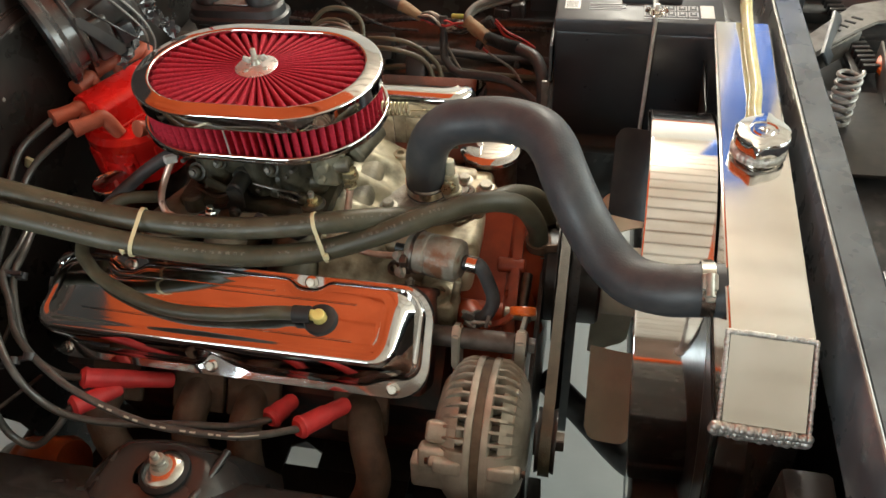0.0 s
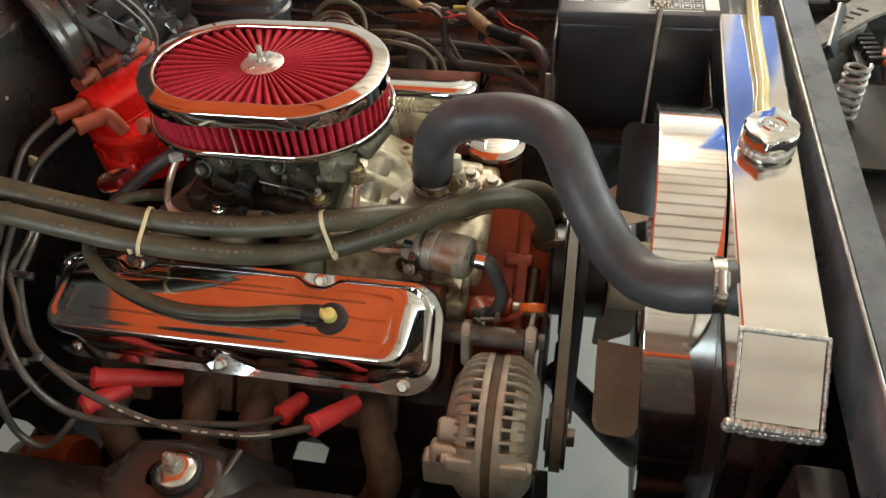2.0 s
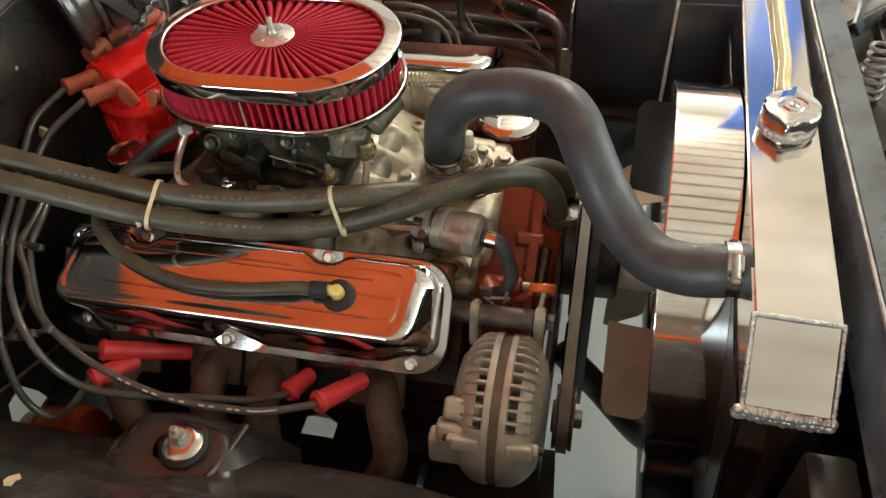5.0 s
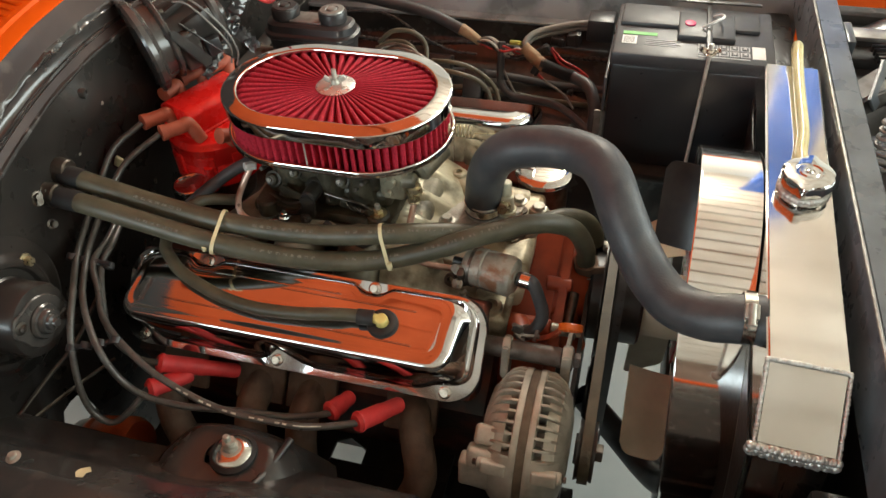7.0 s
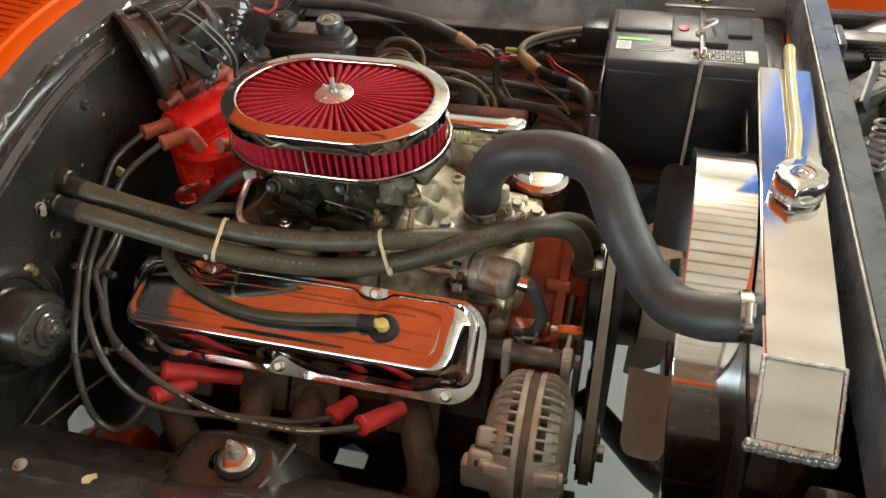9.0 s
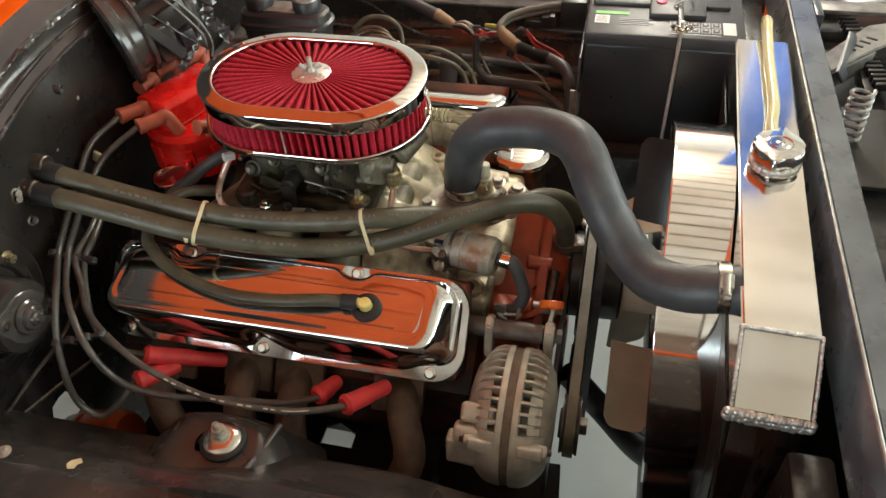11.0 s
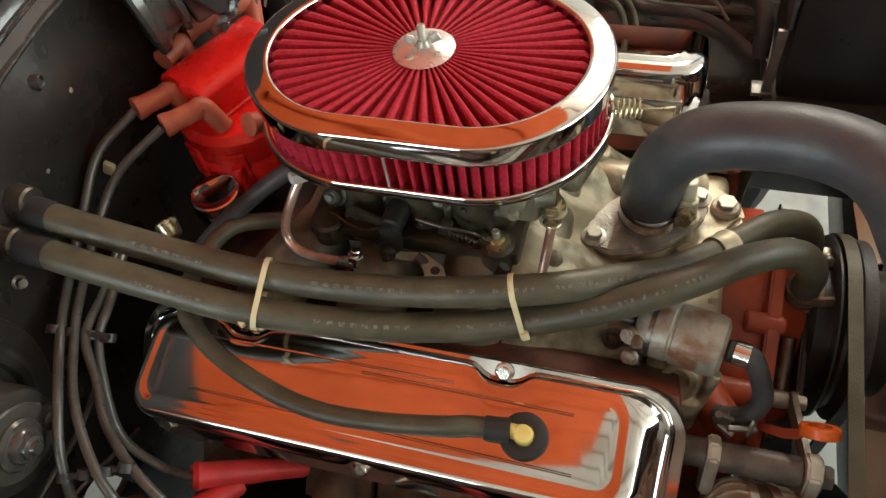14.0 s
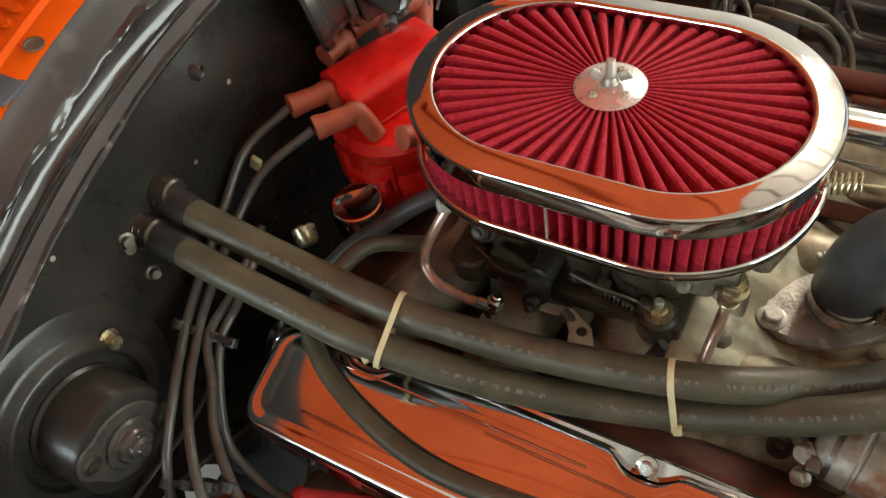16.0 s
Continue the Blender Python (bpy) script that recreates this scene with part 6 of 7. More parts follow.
part("sleeve", rod((0.206, -0.137, 0.735), (0.218, -0.147, 0.727), 0.0032, 0.0028, 10), WIRE_RED, tw)
part("wire", tube([(0.218, -0.147, 0.727), (0.226, -0.157, 0.72), (0.228, -0.168, 0.708), (0.205, -0.178, 0.735), (0.15, -0.178, 0.758), (0.09, -0.17, 0.765), (0.0, -0.175, 0.77), (-0.1, -0.19, 0.77)], 0.0036, 8), WIRE_BLACK, tw)
b = rod((0.206, -0.137, 0.735), (0.199, -0.13, 0.742), 0.004, 0.005, 10)
hex_bolt((0.203, -0.133, 0.738), (-0.6, 0.5, 0.6), 0.006, 0.005, 0.007, b)
part("sender", b, ZINC, tw)
sbolt = thing("strap_bolt", (0.197, -0.145, 0.765), "bright strap bolts beside the fuel filter", "bolt")
part("bolt_head", hex_bolt((0.196, -0.140, 0.792), (-0.5, -0.5, 0.7), 0.006, 0.006, 0.0075), ZINC, sbolt)
part("bolt_head", hex_bolt((0.199, -0.149, 0.775), (-0.5, -0.6, 0.5), 0.006, 0.006, 0.0075), ZINC, sbolt)
part("lug", box((0.010, 0.012, 0.034), Matrix.Translation((0.202, -0.141, 0.780)) @ Matrix.Rotation(0.35, 4, "X"), 0.002), STEEL_DARK, sbolt)
nut = thing("adjuster_nut", (0.19, -0.12, 0.745), "steel eye nut beside the fuel filter", "nut")
part("eye", revolve([(0.005, -0.004), (0.009, -0.004), (0.010, 0), (0.009, 0.004), (0.005, 0.004), (0.005, -0.004)], frame_to((-0.2, -0.8, 0.5), (0.182, -0.122, 0.752)), 20), STEEL_DARK, nut)

# ---- distributor and ignition wires ----
dist = thing("distributor", (-0.235, 0.035, 0.80), "bright red plastic distributor with coil cover", "distributor")
DC = Vector((-0.232, 0.035, 0.0))
dm = Matrix.Translation((DC.x, DC.y, 0.0))
part("cap", revolve([(0, 0.765), (0.058, 0.765), (0.066, 0.77), (0.0665, 0.80), (0.064, 0.806), (0.066, 0.81), (0.0655, 0.835), (0.058, 0.842), (0, 0.842)], dm, 44), RED_CAP, dist)
b = bmesh.new()
for k in range(8):
    a = 2 * math.pi * (k + 0.35) / 8
    box((0.012, 0.026, 0.046), Matrix.Translation((DC.x + 0.062 * math.cos(a), DC.y + 0.062 * math.sin(a), 0.80)) @ Matrix.Rotation(a, 4, "Z"), 0.003, bm=b)
part("cap_rib", b, RED_CAP, dist)
part("coil_cover", loft([[(*p, z) for p in rounded(hx, hy, r, 6)] for hx, hy, r, z in ((0.038, 0.060, 0.004, 0.836), (0.038, 0.060, 0.004, 0.845), (0.036, 0.058, 0.003, 0.8465), (0.0355, 0.0575, 0.003, 0.874), (0.0345, 0.0565, 0.003, 0.8765), (0.024, 0.055, 0.003, 0.8835), (0.022, 0.054, 0.003, 0.884), (0.002, 0.02, 0.001, 0.8842))], pose(DC.x - 0.012, DC.y + 0.022, 0, 0, 0, -24)), RED_CAP, dist, "glossy red coil cover")
part("screw_post", rod((DC.x + 0.02, DC.y - 0.066, 0.768), (DC.x + 0.02, DC.y - 0.066, 0.81), 0.007, 0.007, 14, 0.001), RED_CAP, dist)
part("housing", rod((DC.x, DC.y, 0.66), (DC.x, DC.y, 0.766), 0.035, 0.05, 28, 0.003), STEEL_DARK, dist)


def boot_tube(a, c, r, material, name, parent, lip=True):
    a, c = Vector(a), Vector(c)
    h = (c - a).length
    prof = [(0, 0), (r * 0.8, 0), (r, 0.003), (r * 1.12, 0.004), (r * 1.12, 0.007), (r, 0.009), (r * 0.98, h * 0.55), (r * 0.88, h * 0.6), (r * 0.85, h - 0.004), (r * 0.7, h), (0, h)]
    return part(name, revolve(prof, frame_to(c - a, a), 20), material, parent)


DB = [((-0.297, -0.032, 0.878), (-0.277, 0.001, 0.874), (-0.268, 0.010, 0.845)), ((-0.262, -0.044, 0.872), (-0.236, -0.011, 0.870), (-0.224, -0.008, 0.842)), ((-0.303, 0.038, 0.880), (-0.298, 0.068, 0.880), (-0.286, 0.062, 0.845)), ((-0.299, 0.080, 0.882), (-0.283, 0.114, 0.882), (-0.270, 0.10, 0.845)), ((-0.268, 0.120, 0.886), (-0.250, 0.146, 0.884), (-0.240, 0.115, 0.848)), ((-0.185, -0.020, 0.862), (-0.176, 0.000, 0.852), (-0.186, 0.005, 0.83))]
for a, m_, e in DB:
    w = tube([a, Vector(a).lerp(Vector(m_), 0.75), m_, e], 0.0105, 16, 6, radii=lambda t: 0.0105 + 0.0012 * (t < 0.07) - 0.001 * t)
    part("wire_boot", w, TERRA_BOOT, dist, "terracotta silicone boot")

# spark plug wires on the near bank
PLUG = [
    ((-0.163, -0.313, 0.712), (-0.085, -0.264, 0.655), [(-0.195, -0.311, 0.711), (-0.230, -0.301, 0.732), (-0.247, -0.277, 0.760), (-0.266, -0.236, 0.788), (-0.268, -0.20, 0.80), (-0.29, -0.13, 0.80)]),
    ((-0.163, -0.346, 0.697), (-0.130, -0.300, 0.680), [(-0.177, -0.370, 0.682), (-0.201, -0.385, 0.668), (-0.223, -0.385, 0.690), (-0.232, -0.372, 0.735), (-0.244, -0.340, 0.780), (-0.262, -0.295, 0.803), (-0.294, -0.242, 0.803), (-0.308, -0.20, 0.812), (-0.322, -0.13, 0.834), (-0.320, -0.08, 0.862), (-0.297, -0.034, 0.878)]),
    ((0.075, -0.322, 0.692), (0.090, -0.285, 0.682), [(0.05, -0.328, 0.686), (0.021, -0.335, 0.685), (-0.026, -0.345, 0.694), (-0.111, -0.360, 0.701), (-0.163, -0.365, 0.725), (-0.198, -0.352, 0.772), (-0.250, -0.298, 0.792), (-0.283, -0.238, 0.800), (-0.295, -0.20, 0.808), (-0.305, -0.135, 0.828), (-0.295, -0.09, 0.852), (-0.263, -0.046, 0.872)]),
    ((0.121, -0.343, 0.717), (0.158, -0.288, 0.692), [(0.082, -0.360, 0.721), (0.045, -0.370, 0.728), (-0.039, -0.372, 0.735), (-0.116, -0.360, 0.755), (-0.169, -0.340, 0.772), (-0.222, -0.306, 0.774), (-0.250, -0.270, 0.784), (-0.274, -0.237, 0.797), (-0.28, -0.19, 0.80), (-0.30, -0.12, 0.80)]),
]
for a, c, line in PLUG:
    t = thing("spark_plug_wire", a, "black spark plug wire with a red silicone boot", "ignition wire", "spark plug wires")
    boot_tube(a, c, 0.0118, RED_BOOT, "plug_boot", t)
    first = Vector(a) + (Vector(a) - Vector(c)).normalized() * -0.006
    part("wire", tube([first, a] + line, 0.0043, 12), WIRE_PLUG, t)
pr = bmesh.new()
line = smooth_line([(0.121, -0.343, 0.717)] + PLUG[3][2], 8)
for i in range(8, 30):
    q, t = line[i], (line[i + 1] - line[i - 1]).normalized()
    d = Vector((0, -0.5, 0.85))
    d = (d - d.dot(t) * t).normalized()
    L = (line[i + 1] - line[i]).length
    if i < 15:
        box((L * 1.02, 0.0012, 0.0004), frame_to(d, q + d * 0.0041, t), bm=pr)
    elif i % 3:
        box((L * 0.6, 0.002, 0.0004), frame_to(d, q + d * 0.0041, t), bm=pr)
whole("wire_print", pr, PRINT_WHITE, "pale print bars along the plug wire", "marking")
for pts in ([(-0.302, -0.240, 0.803), (-0.257, -0.232, 0.789)], [(-0.240, -0.352, 0.766), (-0.186, -0.334, 0.775)]):
    a, c = Vector(pts[0]), Vector(pts[1])
    b = bmesh.new()
    for k in range(4):
        q = a.lerp(c, k / 3)
        revolve([(0.0042, -0.004), (0.007, -0.004), (0.007, 0.004), (0.0042, 0.004), (0.0042, -0.004)], frame_to((0.1, -0.75, -0.4), q), 16, b)
    box(((c - a).length + 0.01, 0.005, 0.006), frame_to((0, -0.3, 0.9), (a + c) / 2, c - a), 0.001, bm=b)
    whole("wire_separator", b, PLASTIC_BLACK, "black plastic spark plug wire separator", "wire separator", "wire separators")
whole("wire_clip", box((0.012, 0.006, 0.018), Matrix.Translation((-0.325, -0.075, 0.835)) @ Matrix.Rotation(0.5, 4, "Y"), 0.002), NYLON, "cream nylon clip on the ignition wires", "clip")
cup = thing("chrome_sender", (-0.230, -0.055, 0.77), "chrome round pressure sender beside the distributor", "sender")
part("can", revolve([(0, 0.70), (0.012, 0.70), (0.014, 0.745), (0.024, 0.752), (0.0265, 0.757), (0.0265, 0.783), (0.0255, 0.7858), (0.0235, 0.7866), (0.0215, 0.7858), (0.012, 0.7838), (0, 0.7832)], Matrix.Translation((-0.230, -0.058, 0.012)), 36), CHROME, cup)
b = rod((-0.262, -0.105, 0.80), (-0.25, -0.115, 0.79), 0.012, 0.01, 16, 0.002)
part("brass_plug", b, BRASS, cup)

# ---- exhaust manifold tubes, starter area ----
ex = thing("exhaust_header", (0, -0.33, 0.6), "rusty brown exhaust header tubes", "exhaust")
for pts in ([(-0.17, -0.25, 0.63), (-0.18, -0.30, 0.62), (-0.14, -0.34, 0.57), (-0.06, -0.35, 0.50), (0.0, -0.34, 0.40)], [(-0.055, -0.25, 0.635), (-0.055, -0.30, 0.628), (-0.05, -0.325, 0.58), (-0.03, -0.335, 0.48), (0.02, -0.33, 0.38)], [(0.02, -0.25, 0.635), (0.02, -0.30, 0.628), (0.02, -0.325, 0.58), (0.02, -0.335, 0.48), (0.03, -0.33, 0.38)], [(0.16, -0.25, 0.645), (0.178, -0.30, 0.64), (0.19, -0.335, 0.60), (0.16, -0.355, 0.54), (0.10, -0.355, 0.49), (0.05, -0.345, 0.40)]):
    part("primary_tube", tube(pts, 0.021, 20, 8), RUST, ex)
for x in (-0.17, -0.055, 0.02, 0.16):
    part("port_flange", box((0.07, 0.012, 0.05), Matrix.Translation((x, -0.262, 0.637)) @ Matrix.Rotation(radians(-40), 4, "X"), 0.003), RUST, ex)
of = thing("oil_filter", (-0.26, -0.315, 0.52), "orange painted spin-on oil filter", "oil filter")
m = frame_to((0.93, -0.02, 0.30), (-0.322, -0.335, 0.508))
part("can", revolve([(0, 0), (0.0345, 0), (0.0362, 0.003), (0.0362, 0.010), (0.0350, 0.012), (0.0350, 0.018), (0.0362, 0.021), (0.0362, 0.078), (0.030, 0.090), (0.012, 0.094), (0, 0.094)], m, 40), FILTER_ORANGE, of)
part("adapter", rod(m @ Vector((0, 0, -0.030)), m @ Vector((0, 0, 0.001)), 0.030, 0.0335, 28, 0.003), BLACK_METAL, of, "black filter adapter")
b = bmesh.new()
for k in range(7):
    a = 0.6 + 0.12 * k
    box((0.0006, 0.003, 0.010), m @ Matrix.Rotation(a + 2.2, 4, "Z") @ Matrix.Translation((0.0363, 0, 0.050)), bm=b)
part("print_bar", b, PLASTIC_BLACK, of)

# ---- near-side apron fittings ----
tb = thing("tower_bolt", (-0.002, -0.414, 0.705), "zinc nut and washer on a rubber mount", "bolt")
part("rubber_mount", revolve([(0, 0), (0.026, 0), (0.0275, 0.003), (0.027, 0.006), (0.024, 0.008), (0, 0.008)], Matrix.Translation((-0.002, -0.414, 0.7125)), 32), RUBBER_GASKET, tb)
part("washer", revolve([(0, 0.008), (0.0215, 0.008), (0.0225, 0.010), (0.020, 0.0125), (0.012, 0.0155), (0, 0.016)], Matrix.Translation((-0.002, -0.414, 0.7125)), 32), CHROME_DULL, tb)
b = hex_bolt((-0.002, -0.414, 0.727), (0, 0, 1), 0.0095, 0.008, 0.012)
rod((-0.002, -0.414, 0.734), (-0.003, -0.414, 0.752), 0.0045, 0.004, 12, 0.001, b)
hex_bolt((-0.002, -0.414, 0.736), (0, 0, 1), 0.008, 0.006, 0.008, b)
part("nut", b, ZINC, tb)
b = prism([(-0.007, -0.004), (0.0, -0.005), (0.003, -0.001), (0.008, 0.0), (0.006, 0.005), (-0.004, 0.004), (-0.008, 0.001)], 0, 0.0008, pose(-0.096, -0.513, 0.8035, 12, 0, 20))
whole("torn_sticker", b, NYLON, "torn scrap of cream sticker on the apron", "sticker")
for p in ((-0.178, -0.515, 0.803), (-0.20, -0.530, 0.803)):
    whole("apron_bolt", hex_bolt(p, (0, 0, 1), 0.005, 0.004, 0.0075), ZINC, "small zinc bolt on the black apron", "bolt", "apron bolts")

# ---- firewall fittings ----
bl = thing("blower_motor", (-0.31, -0.352, 0.80), "round black heater blower motor on the firewall", "motor")
bmx = frame_to((1, 0.02, 0.05), (FW + 0.004, -0.344, 0.796))
part("mounting_plate", revolve([(0, 0), (0.096, 0), (0.099, 0.002), (0.098, 0.006), (0.092, 0.009), (0.080, 0.0095), (0.074, 0.012), (0.070, 0.018), (0.066, 0.0195), (0.061, 0.018), (0.058, 0.012), (0, 0.010)], bmx, 56), BLACK_PAINT, bl, "stamped black mounting plate")
part("motor_can", revolve([(0, 0.01), (0.049, 0.01), (0.049, 0.014), (0.0465, 0.017), (0.0465, 0.056), (0.044, 0.061), (0.036, 0.0625), (0, 0.0625)], bmx, 48), BLACK_PAINT, bl)
ears = []
for h, k_ in ((0.060, 0.97), (0.0612, 1.0), (0.0635, 1.0), (0.0650, 0.96)):
    ears.append([(k_ * (0.036 + 0.011 * math.exp(-((abs(math.sin(a)) - 1) / 0.10) ** 2)) * math.cos(a) * 0.92, k_ * (0.037 + 0.009 * math.exp(-((abs(math.sin(a)) - 1) / 0.10) ** 2)) * math.sin(a), h) for a in [2 * math.pi * k / 56 for k in range(56)]])
part("end_plate", loft(ears, bmx @ Matrix.Rotation(radians(58), 4, "Z")), BLACK_GLOSS, bl, "eared black end plate")
part("end_boss", revolve([(0, 0.064), (0.0225, 0.064), (0.0225, 0.068), (0.0205, 0.0705), (0.0165, 0.0705), (0.0155, 0.0745), (0.0135, 0.0765), (0.0105, 0.0765), (0.0095, 0.0800), (0.0060, 0.0815), (0.0050, 0.085), (0, 0.0855)], bmx, 32), BLACK_GLOSS, bl)
for k, a in enumerate((radians(148), radians(328))):
    q = bmx @ Vector((0.035 * math.cos(a), 0.035 * math.sin(a), 0.0645))
    part("motor_screw", hex_bolt(q, (1, 0.02, 0.05), 0.005, 0.005, 0.0082), STEEL_DARK, bl)
for y, z in ((-0.286, 0.836), (-0.43, 0.73), (-0.25, 0.74)):
    part("mounting_bolt", hex_bolt((FW + 0.0165, y, z), (1, 0, 0), 0.0065, 0.009, 0.010), STEEL_DARK if z < 0.8 else BRASS, bl)
hv = thing("heater_outlet", (FW, -0.185, 0.87), "corroded heater pipe stubs on the firewall", "pipe fitting")
for y, z in ((-0.199, 0.873), (-0.165, 0.888)):
    part("pipe_stub", rod((FW - 0.002, y, z), (FW + 0.02, y, z), 0.016, 0.014, 20, 0.002), STEEL_DARK, hv)
random.seed(8)
for k in range(7):
    y, z = -0.235 + 0.075 * random.random(), 0.835 + 0.05 * random.random()
    part("stud_nut", hex_bolt((FW + 0.006, y, z), (1, random.uniform(-0.4, 0.4), 0.3), 0.005, 0.006, 0.007), STEEL_DARK, hv)
stub = thing("firewall_stub", (FW, -0.078, 0.955), "cut black pipe stub on the firewall", "pipe fitting")
part("stub", revolve([(0.0045, 0), (0.0075, 0), (0.0072, 0.007), (0.006, 0.009), (0.0048, 0.008), (0.0045, 0)], frame_to((1, 0.3, -0.2), (FW + 0.008, -0.086, 0.955)), 18), BLACK_PAINT, stub)
# wiper motor and master cylinder
wm = thing("wiper_motor", (FW, 0.085, 0.94), "black wiper motor with a round flange on the firewall", "motor")
wax = Vector((0.60, 0.78, 0.12)).normalized()
wc = Vector((FW + 0.024, 0.078, 0.950))
wf = frame_to(wax, wc, (0, 0, 1))
part("flange_dish", revolve([(0, -0.03), (0.070, -0.03), (0.073, -0.026), (0.071, -0.018), (0.060, -0.010), (0.058, 0.004), (0.064, 0.007), (0.065, 0.011), (0.061, 0.014), (0.045, 0.016), (0, 0.016)], wf, 44), BLACK_GLOSS, wm)
part("motor_can", revolve([(0, 0.016), (0.040, 0.016), (0.041, 0.020), (0.041, 0.082), (0.043, 0.084), (0.043, 0.089), (0.040, 0.092), (0.034, 0.098), (0.030, 0.099), (0, 0.099)], wf, 40), BLACK_METAL, wm)
part("end_boss", revolve([(0.030, 0.099), (0.026, 0.1005), (0.021, 0.1005), (0.0195, 0.107), (0.012, 0.110), (0, 0.111)], wf, 28), BLACK_GLOSS, wm)
for k, (a, r) in enumerate(((0.5, 0.053), (1.5, 0.052), (2.5, 0.053), (3.6, 0.053), (4.6, 0.052), (5.6, 0.053))):
    part("flange_screw", hex_bolt(wf @ Vector((r * math.cos(a), r * math.sin(a), 0.014)), wax, 0.005, 0.005, 0.007), STEEL_DARK, wm)
part("gear_housing", box((0.060, 0.030, 0.034), wf @ Matrix.Translation((-0.016, 0.036, 0.033)), 0.006, 3), BLACK_GLOSS, wm)
part("gear_cover", box((0.036, 0.012, 0.046), wf @ Matrix.Translation((0.012, 0.040, 0.060)) @ Matrix.Rotation(0.2, 4, "Y"), 0.003), BLACK_METAL, wm)
part("crank_lever", prism([(-0.045, -0.008), (0.03, -0.006), (0.038, 0.0), (0.03, 0.007), (-0.045, 0.010), (-0.052, 0.0)], 0, 0.004, wf @ Matrix.Translation((0.0, 0.056, 0.026)) @ Matrix.Rotation(radians(-75), 4, "X") @ Matrix.Rotation(0.5, 4, "Z"), 0.001), BLACK_METAL, wm)
part("bracket_arm", box((0.010, 0.006, 0.075), wf @ Matrix.Translation((0.044, 0.022, 0.045)) @ Matrix.Rotation(0.25, 4, "Y"), 0.0015), BLACK_METAL, wm)
part("bracket_arm", box((0.008, 0.012, 0.050), wf @ Matrix.Translation((-0.042, 0.030, 0.040)) @ Matrix.Rotation(-0.2, 4, "Y"), 0.0015), BLACK_METAL, wm)
part("terminal_block", box((0.026, 0.016, 0.022), wf @ Matrix.Translation((-0.022, 0.048, 0.064)), 0.003), PLASTIC_BLACK, wm)
for k, pts in enumerate(([(0.05, 0.02, 0.04), (0.044, 0.035, 0.055), (0.010, 0.054, 0.072), (-0.03, 0.058, 0.085), (-0.06, 0.05, 0.08)], [(0.055, 0.012, 0.055), (0.035, 0.042, 0.070), (-0.005, 0.056, 0.088), (-0.04, 0.062, 0.092), (-0.065, 0.055, 0.085)], [(0.03, 0.045, 0.03), (0.0, 0.06, 0.05), (-0.03, 0.062, 0.07), (-0.06, 0.05, 0.09)])):
    part("loose_cable", tube([wf @ Vector(p) for p in pts], 0.0015, 8), WIRE_GREY if k < 2 else WIRE_BLACK, wm)
random.seed(31)


def crumple(pts, width):
    """A crumpled ribbon of tape through pts."""
    line = smooth_line(pts, 6)
    jig = [[Vector((random.uniform(-1, 1), random.uniform(-1, 1), random.uniform(-1, 1))) * 0.0028 for _ in range(4)] for _ in line]

    def fn(u, v):
        i = min(len(line) - 1, int(round(u * (len(line) - 1))))
        t = (line[min(i + 1, len(line) - 1)] - line[max(i - 1, 0)]).normalized()
        side = t.cross(Vector((0.7, -0.7, 0.2))).normalized()
        return line[i] + side * width * (v - 0.5) + jig[i][int(round(v * 3))]

    return sheet(fn, len(line) - 1, 3, 0.0006)


fd = thing("loose_tape", (-0.22, 0.15, 0.95), "crumpled shiny black tape hanging beside the wiper motor", "tape")
part("strip", crumple([(-0.215, 0.20, 0.985), (-0.225, 0.175, 0.965), (-0.235, 0.165, 0.94), (-0.225, 0.17, 0.915), (-0.215, 0.185, 0.89)], 0.020), FOIL, fd, smooth=False)
part("strip", crumple([(-0.235, 0.165, 0.935), (-0.245, 0.14, 0.915), (-0.25, 0.11, 0.90), (-0.255, 0.085, 0.89)], 0.012), FOIL, fd, smooth=False)
part("red_lead", tube([(-0.21, 0.205, 0.965), (-0.195, 0.215, 0.955), (-0.18, 0.22, 0.965), (-0.178, 0.225, 0.985)], 0.0028, 8), WIRE_RED, fd)
mcyl = thing("master_cylinder", (-0.19, 0.33, 0.82), "black master cylinder with two knurled caps on a pale lid", "master cylinder")
mm = Matrix.Translation((-0.195, 0.348, 0))
part("reservoir", loft([[(x, y, z) for x, y in rounded(hx, hy, r, 6)] for hx, hy, r, z in ((0.075, 0.024, 0.022, 0.79), (0.080, 0.030, 0.028, 0.80), (0.083, 0.033, 0.030, 0.832), (0.088, 0.038, 0.034, 0.836), (0.088, 0.038, 0.034, 0.843), (0.083, 0.033, 0.030, 0.846), (0.081, 0.031, 0.028, 0.858), (0.076, 0.026, 0.024, 0.862))], mm), PLASTIC_BLACK, mcyl)
part("cover_plate", box((0.060, 0.040, 0.003), Matrix.Translation((-0.198, 0.348, 0.8635)), 0.001), PALE_STEEL, mcyl, "pale metal lid plate")
